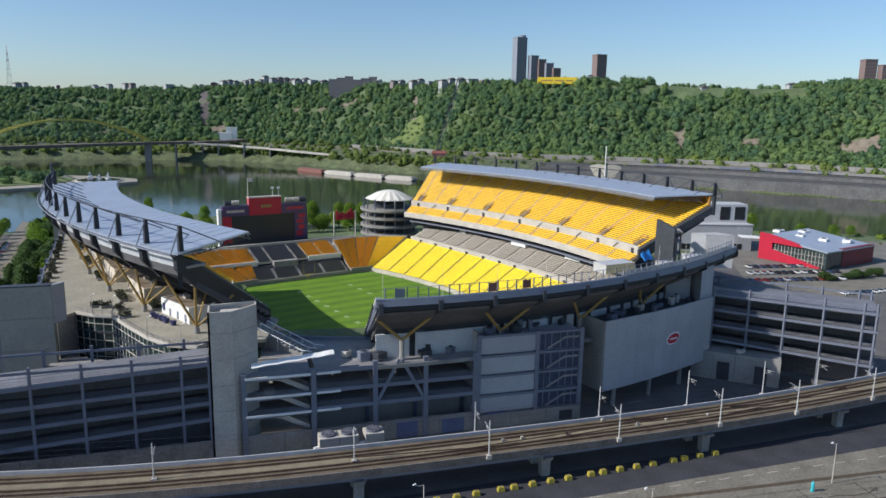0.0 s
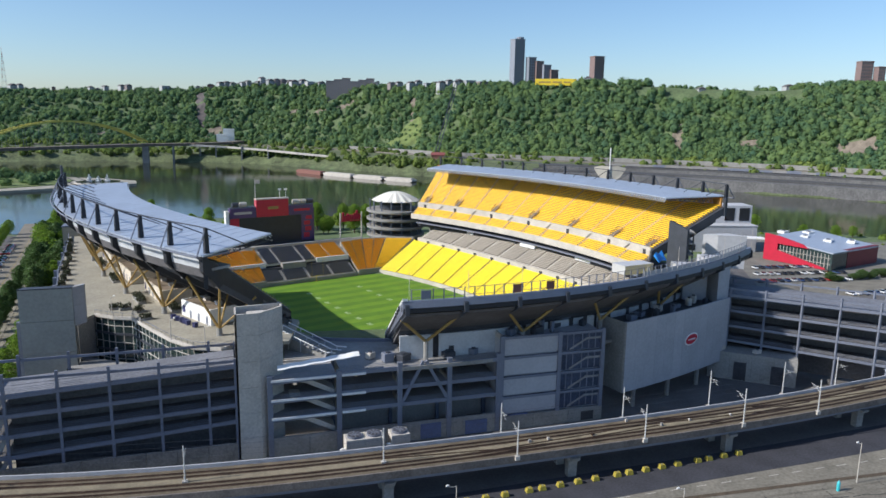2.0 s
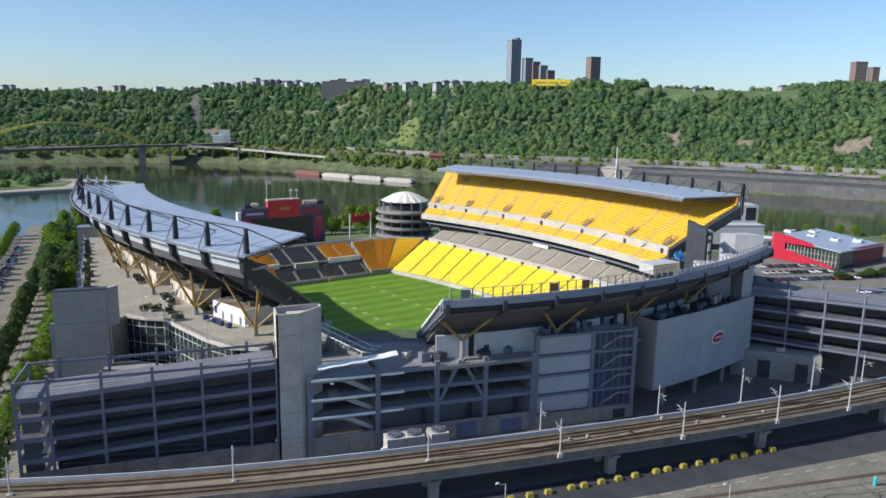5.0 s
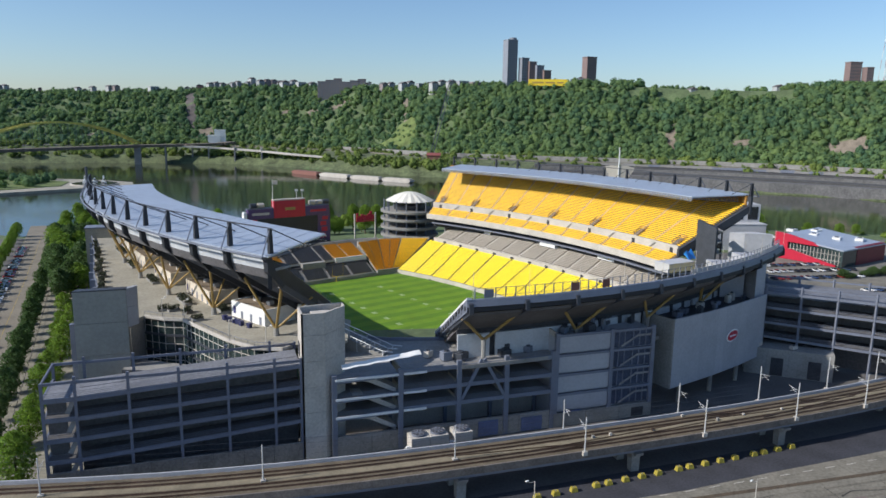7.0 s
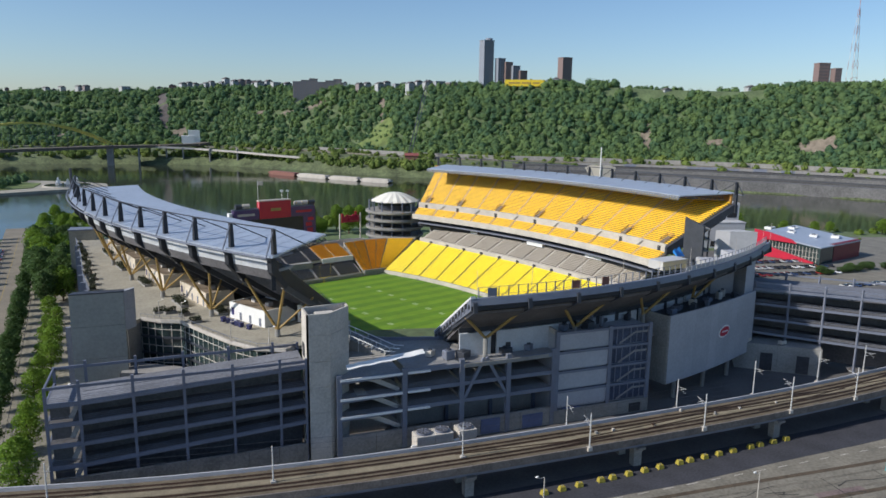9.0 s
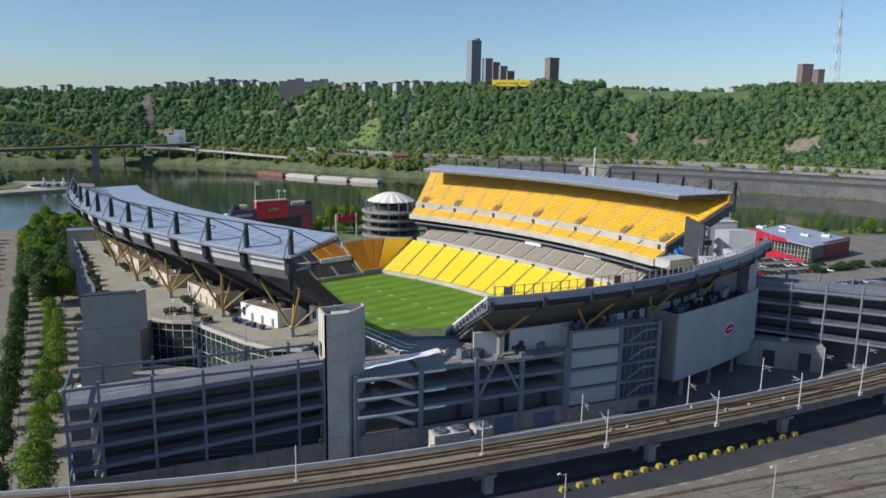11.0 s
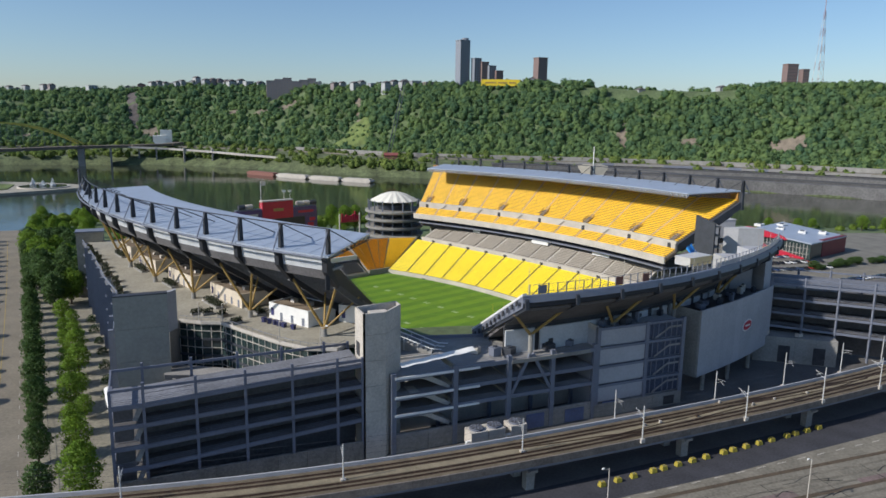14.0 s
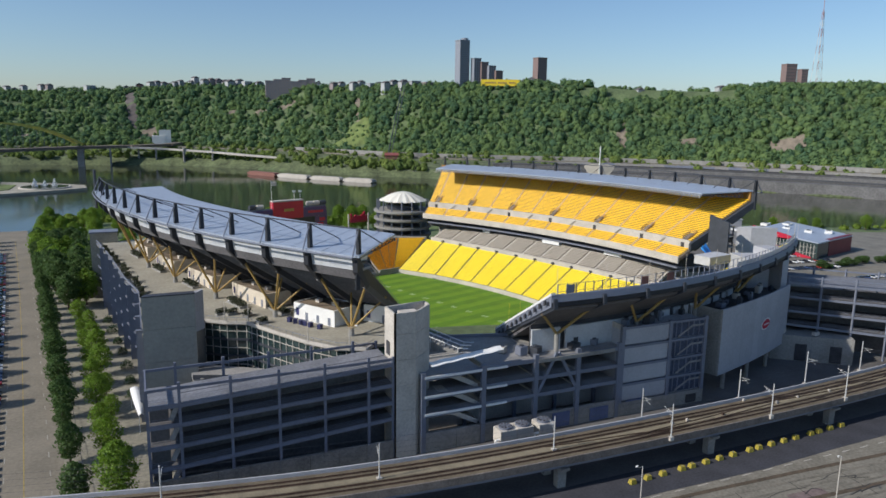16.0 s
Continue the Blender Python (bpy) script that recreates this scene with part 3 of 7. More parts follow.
def masts(th, pl, us, d_mast, z_foot, z_top, d_in, d_rail, z_rail, side, lower=True):
    for i, u in enumerate(us):
        bm = B()
        f, t = pl(u, d_mast, z_foot), pl(u, d_mast, z_top)
        across = (pl(u, d_mast + 1, 0) - pl(u, d_mast, 0)).normalized()
        along = (pl(u + 0.5, d_mast, 0) - pl(u - 0.5, d_mast, 0)).normalized()
        loft(bm, [[c + across * a * w + along * b * 0.38 for a, b in ((-1, -1), (1, -1), (1, 1), (-1, 1))] for c, w in ((f, 0.62), (f * 0.45 + t * 0.55, 0.5), (t, 0.34))])
        part("mast", bm, BLACKSTEEL, th)
        bm = B()
        tube(bm, t, pl(u, d_in, z_rail + 1.0), 0.13, 6)
        part("inner_stay", bm, DARKSTEEL, th)
        bm = B()
        tube(bm, t, pl(u, d_rail, z_rail), 0.17, 6)
        part("outer_stay", bm, STEEL, th)
        if i:
            bm = B()
            tube(bm, pl(us[i - 1], d_mast, z_top), pl(u, d_mast, z_top), 0.16, 6)
            part("ridge_tube", bm, DARKSTEEL, th)
            for a, b in zip(steps(us[i - 1], u, 2), steps(us[i - 1], u, 2)[1:]):
                bm = B()
                tube(bm, pl(a, d_rail, z_rail), pl(b, d_rail, z_rail), 0.2, 6)
                part("outer_rail", bm, STEEL, th)
        if lower:
            bm = B()
            loft(bm, [[pl(u + b, d, z) for d, z in ((106.6, 37.2), (107.6, 36.6), (112.0, 41.0), (112.2, 44.0), (110.6, 44.0), (109.4, 40.6))] for b in (-0.62, 0.62)])
            part("bracket", bm, BLACKSTEEL, th)
            bm = B()
            tube(bm, pl(u, d_rail, z_rail), pl(u, d_mast - 2.6, z_foot - 5.5), 0.14, 6)
            part("lower_stay", bm, DARKSTEEL, th)


masts(roof_e, pe, EAST_MASTS, 110.4, 44.2, 50.3, 99, 113.2, 44.3, -1)
WEST_MASTS = [155.6, 167.9] + [182 + 13.9 * i for i in range(12)]
masts(roof_w, pw, WEST_MASTS, 108.5, 46.8, 51.7, 100, 112, 46.6, 1, lower=False)
bm = B()
bar(bm, pe(156.3, 110.9, 37.0), pe(156.3, 110.9, 44.4), 0.9, 1.0)
part("mast_foot", bm, BLACKSTEEL, roof_e)
bm = B()
bar(bm, pw(155.6, 108.5, 40), pw(155.6, 108.5, 47), 0.9, 1.2)
part("mast_foot", bm, DARKSTEEL, roof_w)
bm = B()
tube(bm, pe(316, 112, 38), pe(316, 112, 52.8), 0.5, 8)
part("end_mast", bm, DARKSTEEL, roof_e)


# legs under the roofed stand, each a steel foot with four ochre struts
def leg(u, i, ua, ub):
    foot = east(u, 101.6, 22.5)
    th = thing("raking_column", "ochre steel column of splayed struts on the plaza", "column", foot, group="raking columns")
    k = foot
    bm = B()
    tube(bm, (0, 0, 0), (0, 0, 1.9), 0.75, 10, 0.6)
    part("pedestal", bm, CONCRETE, th)
    for name, target, r in (("long_strut", east(ua, 107.0, 37.4), 0.34), ("long_strut", east(ub, 107.0, 37.4), 0.34), ("short_strut", east(u + 5, 94.5, 31.5), 0.27), ("short_strut", east(u - 6, 94.5, 31.5), 0.27)):
        bm = B()
        tube(bm, (0, 0, 1.6), target - k, r, 8, r * 0.85)
        part(name, bm, OCHRE, th)


for i, u in enumerate((163.9, 190.0, 217.5, 244.5, 271.5, 298.5)):
    leg(u, i, EAST_MASTS[2 * i], EAST_MASTS[2 * i + 1])


# ---- river end stand ----
stand_s = thing("grandstand", "low end stand with dark grey and shade-tinted orange seat blocks", "grandstand")
south = lambda v, d, z: S(d, v, z)
tier(stand_s, south, 94, 156, 6, (307, -2.4), (314.3, 1.3), 9, 0.8, blocks(94.5, 155.5, 5, 1.6), SEATGREY, base=PALE, seat_h=0.8)
tier(stand_s, south, 91, 157, 6, (316.5, 4.0), (330, 8.6), 16, 0.8, [(91.5, 101.5, SEATSHADED), (102.5, 112.5, SEATSHADED), (114.2, 119.6, SEATGREY), (121, 132, SEATGREY), (133.4, 138.2, SEATGREY), (139.4, 146.6, SEATSHADED), (147.6, 155.5, SEATSHADED)], SEAT, base=PALE, seat_h=0.82)
for a, b in ((91, 113), (139, 156.5)):
    strip("fascia", south, a, b, 1, rect(315.8, 316.5, 2.6, 5.0), WHITE, stand_s)
# solid dark block in place of the shade inside the suites
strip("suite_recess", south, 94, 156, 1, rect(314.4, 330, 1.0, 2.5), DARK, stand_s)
for a, b in ((120.5, 132.5),):
    strip("terrace_box", south, a, b, 1, rect(313.6, 317, 1.4, 4.4), CONCRETE, stand_s)
strip("field_wall", south, 92, 157, 1, rect(306.2, 306.8, -4.2, -2.4), CONCRETE, stand_s)
strip("rear_building", south, 84, 172, 1, rect(331.5, 339, -1, 8.4), STEEL, stand_s)
strip("rear_roof", south, 86, 170, 1, rect(330.5, 340, 8.4, 9.0), CONCRETE, stand_s)
strip("rear_wall", south, 84, 172, 1, rect(330.4, 331, 3, 10.4), PALE, stand_s)


def fan(mirror):
    th = thing("corner_stand", "fan-shaped corner seating in shade-tinted orange between the stands", "grandstand", group="corner stands")
    fr = [(307.2, 157.6), (306.9, 162.0), (306.5, 166.2), (306.2, 170.4)]
    bk = [(325.0, 157.0), (327.5, 170.5), (324.5, 183.0), (316.8, 196.0)]

    def place(s, d, z):
        i = min(2, int(s))
        f = s - i
        a = Vector(fr[i]).lerp(Vector(fr[i + 1]), f)
        b = Vector(bk[i]).lerp(Vector(bk[i + 1]), f)
        p = a.lerp(b, d)
        return S(p.x, p.y if not mirror else 2 * V0 - p.y, z)
    tier(th, place, 0, 3, 6, (0, -2.4), (1, 9.0), 22, 1.0, [(0.03, 0.42, None), (0.47, 0.97, None), (1.04, 1.5, None), (1.54, 1.97, None), (2.04, 2.96, SEATLESSLIT)], SEATSHADED, base=CONCRETE, seat_h=0.82, seg=0.5)
    bm = B()
    loft(bm, [[place(s, d, z) for d, z in rect(-0.04, -0.005, -4.2, -1.3)] for s in (0, 1, 2, 3)])
    part("field_wall", bm, CONCRETE, th)
    bm = B()
    loft(bm, [[place(s, d, z) for d, z in rect(1.01, 1.05, -1, 10.2)] for s in (0, 1, 2, 3)])
    part("back_wall", bm, PALE, th)


fan(False)
fan(True)


# ---- north end stand ----
def north(v, d, z):
    """d metres inward (to the pitch) from the rim of the end stand."""
    vv = 137 + (v - 137) * (1 - max(0.0, d) / 147)
    return S(115.1 + (v - 137) ** 2 / 364 + d, vv, z)


stand_n = thing("grandstand", "end grandstand seen from behind with grey rim and dark underside", "grandstand")
tier(stand_n, north, 72, 198, 20, (27, 17.5), (0.6, 34.2), 24, 1.4, blocks(73, 197, 10, 1.2), SEAT)
strip("rim_fascia", north, 71, 199, 24, [(-0.9, 34.1), (0.5, 34.1), (0.5, 35.6), (-0.5, 35.6)], STEEL, stand_n)
# The dark beneath rim and rake is put into these two colours.
strip("rim_ledge", north, 71, 199, 24, rect(-0.8, 0.8, 33.0, 34.0), BLACKSTEEL, stand_n)
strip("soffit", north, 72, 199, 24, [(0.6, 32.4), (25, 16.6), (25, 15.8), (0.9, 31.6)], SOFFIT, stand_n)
for k, (d, z) in enumerate(((4, 29.6), (8, 27.0), (12, 24.5))):
    strip("soffit_beam", north, 72, 199, 24, rect(d, d + 1.0, z + 0.9, z + 1.6), STEEL, stand_n)
N_BRACKETS = [71.6 + 12.7 * i for i in range(11)]
for v in N_BRACKETS:
    bm = B()
    loft(bm, [[north(v + b, d, z) for d, z in [(-1.3, 32.6), (-1.1, 34.8), (0.7, 35.5), (1.5, 32.6), (14, 25.0), (14, 23.9)]] for b in (-0.45, 0.45)])
    part("rake_girder", bm, DARKSTEEL, stand_n)
    bm = B()
    tube(bm, north(v + 0.7, -0.4, 35.4), north(v + 0.7, -0.4, 42.0), 0.05, 6)
    part("flag_pole", bm, PALE, stand_n)
bm = B()
loft(bm, [[north(v, d, z) for d, z in [(-0.6, 35.7), (28.5, 18.4), (28.5, 16.6), (-0.6, 33.0)]] for v in (70.9, 71.8)])
part("end_parapet", bm, STEEL, stand_n)
bm = B()
loft(bm, [[north(v, d, z) for d, z in [(-0.6, 36.25), (28.5, 18.9), (28.5, 18.4), (-0.6, 35.7)]] for v in (70.8, 71.9)])
part("end_coping", bm, WHITE, stand_n)
for k in range(11):
    d = 1 + 2.4 * k
    z = 35.4 - 0.623 * d
    bm = B()
    loft(bm, [[north(v, q, y) for q, y in [(d, z - 1.6), (d + 0.7, z - 2.0), (d + 0.7, z - 0.9), (d, z - 0.5)]] for v in (70.4, 70.7)])
    part("end_opening", bm, DARK, stand_n)
# guard fence on the rim
rim_fence = thing("guard_fence", "steel post fence with panels along the stand rim", "fence")
for i in range(54):
    v = 73 + 2.3 * i
    bm = B()
    box(bm, -0.12, 0.12, -0.08, 0.08, 0, 2.5, Matrix.Translation(north(v, 0.2, 35.5)) @ pose(0, 0, 0, 0, 0, 18))
    part("post", bm, STEEL, rim_fence)
for i in range(26):
    v = 135 + 2.3 * i
    bm = B()
    loft(bm, [[north(v + b, d, z) for d, z in rect(-0.05, 0.1, 35.7, 37.0)] for b in (0.15, 2.15)])
    part("fence_panel", bm, PANEL, rim_fence)
bm = B()
pipe(bm, [north(a, 0.2, 37.9) for a in steps(73, 195, 53)], 0.06)
part("top_rail", bm, STEEL, rim_fence)
bm = B()
pipe(bm, [north(a, 0.2, 36.2) for a in steps(73, 195, 53)], 0.05)
part("mid_rail", bm, STEEL, rim_fence)
for v in (75.0, 96.0, 104.5):
    bm = B()
    loft(bm, [[north(v + b, d, z) for d, z in rect(0.0, 0.15, 35.8, 37.7)] for b in (0, 2.1)])
    part("fence_banner", bm, STEEL if v < 80 else BRICKRED, rim_fence)


def concourse_wall():
    th = thing("concourse_wall", "white-painted curved concourse wall with dark doorways under the stand", "wall")
    for a, b in ((72, 80), (81.5, 104), (105.5, 128), (129.5, 152), (153.5, 176), (177.5, 196)):
        strip("wall_panel", north, a, b, 4, rect(9.6, 10.2, 18.5, 24.3), BANDWHITE, th)
    for v in (84, 96.5, 100.5, 108, 112, 119, 124, 133, 141, 147, 158, 166, 181):
        strip("door", north, v, v + 1.3, 1, rect(9.45, 9.7, 18.6, 21.2) if v < 100 else rect(9.45, 9.7, 22.3, 24.6), DARK, th)
    # dark sheet behind the wall for the shade below the ceiling
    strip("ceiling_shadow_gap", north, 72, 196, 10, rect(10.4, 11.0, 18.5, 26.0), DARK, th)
    strip("concourse_slab", north, 72, 199, 20, rect(5.5, 30, 17.6, 18.5), CONCRETE, th)


concourse_wall()


def north_leg(v):
    base = north(v, 8.0, 21.6)
    th = thing("raking_column", "ochre steel V column under the end stand", "column", base, group="raking columns")
    bm = B()
    tube(bm, (0, 0, -3.2), (0, 0, 2.0), 0.6, 8)
    part("pedestal", bm, CONCRETE, th)
    for dv in (-6.3, 6.4):
        bm = B()
        tube(bm, (0, 0, 1.7), north(v + dv, 4.2, 30.0) - base, 0.36, 8)
        part("strut", bm, OCHRE, th)


for v in (77.9, 103.3, 128.7, 154.1, 179.5):
    north_leg(v)


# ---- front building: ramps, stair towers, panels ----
# The decks' sun and shade as two colours: top level, then levels below.
TOPDECK = mat("sunlit_top_deck", (0.165, 0.17, 0.19), 0.85, spots=0.3, size=6, fine=0.6)
RAMPDECK = mat("shaded_ramp_concrete", (0.115, 0.11, 0.11), 0.9, spots=0.25, size=6, fine=0.6)
# Ramp steel, slightly darker than the grey steel.
RAMPSTEEL = mat("darker_blue_ramp_steel", (0.155, 0.165, 0.21), 0.5, spots=0.15, size=4, fine=0.3)
# Base wall concrete with the shade of the ramp front in its colour.
BASEWALL = mat("shaded_base_wall", (0.22, 0.205, 0.185), 0.9, spots=0.3, size=3, fine=0.5)
ramp = thing("ramp_building", "open grey steel ramp building with sloping decks", "building")
COLS = [(-55.4, 20.0, 23.2), (-49.6, 20.0, 24.1), (-40.1, 20.6, 24.1), (-30.7, 21.0, 24.1), (-21.3, 21.5, 24.1), (-11.8, 22.0, 24.1), (-6.3, 22.2, 23.6)]
for x, _, top in COLS:
    for y in (149.5, 161.2):
        bm = B()
        box(bm, x - 0.27, x + 0.27, y - 0.27, y + 0.27, 0, top)
        part("column", bm, RAMPSTEEL, ramp)
for z0, z1 in ((19.9, 22.3), (15.9, 17.6), (11.6, 13.6), (7.2, 9.9)):
    for (xa, xb), (ya, yb) in (((-49.6, -6.5), (149.7, 154.4)), ((-49.6, -6.5), (154.7, 159.4))):
        back = ya > 152
        a, b = (z0, z1) if not back else (z1 - 0.4, z0 + 0.6)
        if back and z0 > 19:
            a, b = z0, z1
        bm = B()
        prism(bm, [(xa, ya), (xb, ya), (xb, yb), (xa, yb)], [a - 0.45, b - 0.45, b - 0.45, a - 0.45], [a, b, b, a])
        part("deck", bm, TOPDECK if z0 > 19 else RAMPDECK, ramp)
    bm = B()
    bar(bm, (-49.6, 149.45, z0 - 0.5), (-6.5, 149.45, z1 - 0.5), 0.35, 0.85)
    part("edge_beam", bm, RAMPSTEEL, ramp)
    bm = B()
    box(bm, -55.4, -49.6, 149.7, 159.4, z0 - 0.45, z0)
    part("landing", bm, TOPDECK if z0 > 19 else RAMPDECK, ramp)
    bm = B()
    bar(bm, (-55.4, 149.45, z0 - 0.4), (-49.6, 149.45, z0 - 0.4), 0.35, 0.9)
    part("edge_beam", bm, RAMPSTEEL, ramp)
    bm = B()
    bar(bm, (-55.45, 149.6, z0 - 0.4), (-55.45, 161.2, z0 - 0.4), 0.35, 0.9)
    part("edge_beam", bm, RAMPSTEEL, ramp)
    # pale bar for the ramp's lit end soffit, light held in its colour
    bm = B()
    bar(bm, (-51.3, 150.0, z0 - 3.4), (-50.0, 150.0, z0 - 0.7), 0.5, 0.9)
    part("landing_strut", bm, DECK, ramp)
    # dark panel added across the bay in place of its inner shade
    bm = B()
    box(bm, -55.0, -51.6, 151.2, 151.5, z0 - 4.0, z0 - 0.5)
    part("landing_screen", bm, SOFFIT, ramp)
    for k in range(3):
        bm = B()
        tube(bm, (-49.6, 149.5, z0 + 0.4 + 0.35 * k), (-6.4, 149.5, z1 + 0.4 + 0.35 * k), 0.035, 4)
        part("guard_cable", bm, RAMPSTEEL, ramp)
        bm = B()
        tube(bm, (-55.4, 149.5, z0 + 0.4 + 0.35 * k), (-49.7, 149.5, z0 + 0.4 + 0.35 * k), 0.035, 4)
        part("guard_cable", bm, RAMPSTEEL, ramp)
for y in (149.5, 161.2):
    for i in range(len(COLS) - 1):
        (xa, _, _), (xb, _, _) = COLS[i], COLS[i + 1]
        bm = B()
        bar(bm, (xa, y, 22.9), (xb, y, 23.0), 0.3, 0.55)
        part("top_rail", bm, RAMPSTEEL, ramp)
bm = B()
bar(bm, (-55.4, 149.5, 22.9), (-55.4, 161.2, 22.9), 0.3, 0.55)
part("top_rail", bm, RAMPSTEEL, ramp)
for i in range(8):
    x = -55.5 + 6.15 * i
    bm = B()
    box(bm, x + 0.04, x + 6.11, 149.1, 149.7, 0, 4.5)
    part("base_panel", bm, BASEWALL, ramp)
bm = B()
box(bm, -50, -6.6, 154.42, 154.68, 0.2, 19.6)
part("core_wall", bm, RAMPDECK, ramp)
# beams at the back of the ramps
for z in (8.6, 12.7, 16.9):
    bm = B()
    box(bm, -55, -7, 160.9, 161.2, z - 0.9, z)
    part("rear_beam", bm, RAMPSTEEL, ramp)

tower = thing("stair_tower", "tall pale precast stair tower open at the top", "tower")
TP = [(-6.1, 149.2), (-1.2, 149.2), (4.0, 154.0), (4.0, 157.2), (-6.1, 155.6)]
lv = [0, 5.2, 11.0, 16.8, 22.6, 28.4]
for i in range(5):
    (xa, ya), (xb, yb) = TP[i], TP[(i + 1) % 5]
    n = Vector((yb - ya, xa - xb)).normalized()
    for z0, z1 in zip(lv, lv[1:] + [33.2]):
        bm = B()
        prism(bm, [(xa, ya), (xb, yb), (xb - n.x * 0.4, yb - n.y * 0.4), (xa - n.x * 0.4, ya - n.y * 0.4)], z0 + 0.03, z1 - 0.03)
        part("precast_panel", bm, PALE, tower)
bm = B()
prism(bm, [(-1 + (x + 1) * 0.94, 153 + (y - 153) * 0.94) for x, y in TP], 0, 31.4)
part("core", bm, PALE, tower)
# Dark sheet laid in the open top for the shade inside the tower.
bm = B()
prism(bm, [(-1 + (x + 1) * 0.84, 153 + (y - 153) * 0.84) for x, y in TP], 31.4, 31.5)
part("roof_membrane", bm, DARK, tower)
bm = B()
box(bm, -3.5, 0.5, 152.5, 154.6, 31.5, 32.3)
part("lift_housing", bm, PALE, tower)
bm = B()
box(bm, -6.25, -6.0, 152.0, 154.2, 23.0, 26.0)
part("window", bm, DARK, tower)

frame_b = thing("concourse_frame", "grey steel frame building with open decks and braces", "building")
FC = [0.7, 15.6, 29.5, 41.4, 53.6]
for x in FC:
    bm = B()
    box(bm, x - 0.55, x + 0.55, 148.9, 149.9, 0, 19.6 if x > 20 else 18.9)
    part("column", bm, STEEL, frame_b)
    bm = B()
    box(bm, x - 0.4, x + 0.4, 158.6, 159.4, 0, 18.5)
    part("column", bm, STEEL, frame_b)
for z in (9.9, 14.1, 18.6):
    for xa, xb in zip(FC, FC[1:]):
        zz = z - 0.7 if xa < 10 else z
        bm = B()
        box(bm, xa + 0.5, xb - 0.5, 149.6, 160, zz - 0.4, zz)
        part("deck", bm, DECK, frame_b)
        bm = B()
        bar(bm, (xa + 0.55, 149.3, zz - 0.45), (xb - 0.55, 149.3, zz - 0.1 if xa < 10 else zz - 0.45), 0.4, 0.95)
        part("edge_beam", bm, STEEL, frame_b)
        for k in range(3):
            bm = B()
            tube(bm, (xa, 149.4, zz + 0.4 + 0.35 * k), (xb, 149.4, zz + 0.4 + 0.35 * k), 0.04, 4)
            part("guard_cable", bm, STEEL, frame_b)
for zz in (9.5, 13.7, 18.2):
    for xa, xb in ((0.9, 15.0), (16.3, 21.6)):
        bm = B()
        box(bm, xa, xb, 148.75, 149.05, zz - 0.6, zz - 0.1)
        part("white_fascia", bm, WHITE, frame_b)
bm = B()
box(bm, 0, 54, 160, 160.5, 0, 18.4)
part("rear_wall", bm, PALE, frame_b)
for i in range(6):
    xa = 0 + 9 * i
    bm = B()
    box(bm, xa + 0.04, xa + 8.96, 149.2, 149.8, 0, 4.6)
    part("base_panel", bm, CONCRETE, frame_b)
BLUE = mat("dull_blue_door", (0.10, 0.13, 0.24), 0.6, spots=0.15)
for xa, xb, za, zb in ((34.5, 39.5, 0.3, 4.0), (56.5, 61.5, 0.2, 3.9), (45.5, 51, 0.2, 3.6)):
    bm = B()
    box(bm, xa, xb, 149.0, 149.3, za, zb)
    part("roller_door", bm, BLUE, frame_b)
for sx, ex in ((30.2, 35.0), (40.7, 35.6)):
    bm = B()
    bar(bm, (sx, 149.2, 10.2), (ex, 149.2, 19.4), 0.6, 0.7)
    part("brace", bm, STEEL, frame_b)
for z in (4.8, 9.4, 13.6):
    bm = B()
    loft(bm, [[(x, y, zz) for x, zz in ((5.0, z + 4.2), (8.5, z + 3.9), (14.8, z + 0.5), (14.8, z - 0.6), (8.5, z + 2.6), (5.0, z + 3.4))] for y in (150.6, 154.4)])
    part("stair_flight", bm, PALE, frame_b)
# open concourse floor between the tower and the end stand
floor_n = thing("concourse_floor", "grey open concourse floor above the pitch", "floor", kind="structure")
bm = B()
prism(bm, [(4.7, 161.2), (54, 160.6), (54, 163), (33, 168), (30.4, 168.3), (18, 171.7), (11.4, 175.4), (6, 179)], 17.4, 18.3)
part("slab", bm, CONCRETE, floor_n)
for (xa, ya), (xb, yb) in zip([(33, 168), (30.4, 168.3), (18, 171.7), (11.4, 175.4)], [(30.4, 168.3), (18, 171.7), (11.4, 175.4), (6, 179)]):
    bm = B()
    bar(bm, (xa, ya, 18.7), (xb, yb, 18.7), 0.3, 0.9)
    part("guard_wall", bm, STEEL, floor_n)
    bm = B()
    prism(bm, [(xa, ya), (xb, yb), (xb, yb + 0.6), (xa, ya + 0.6)], -4, 17.4)
    part("retaining_wall", bm, CONCRETE, floor_n)
grand = thing("grand_stair", "wide concrete stair with pale steel handrails", "stair")
for k in range(12):
    t0, t1 = k / 12, (k + 1) / 12
    bm = B()
    pa, pb = Vector((7.0, 173.5)).lerp(Vector((17.5, 164.0)), t0), Vector((7.0, 173.5)).lerp(Vector((17.5, 164.0)), t1)
    sd = Vector((-0.67, -0.74)) * 5.0
    prism(bm, [tuple(pa), tuple(pb), tuple(pb + sd), tuple(pa + sd)], 18.3, 22.4 - 3.9 * t0)
    part("tread", bm, CONCRETE, grand)
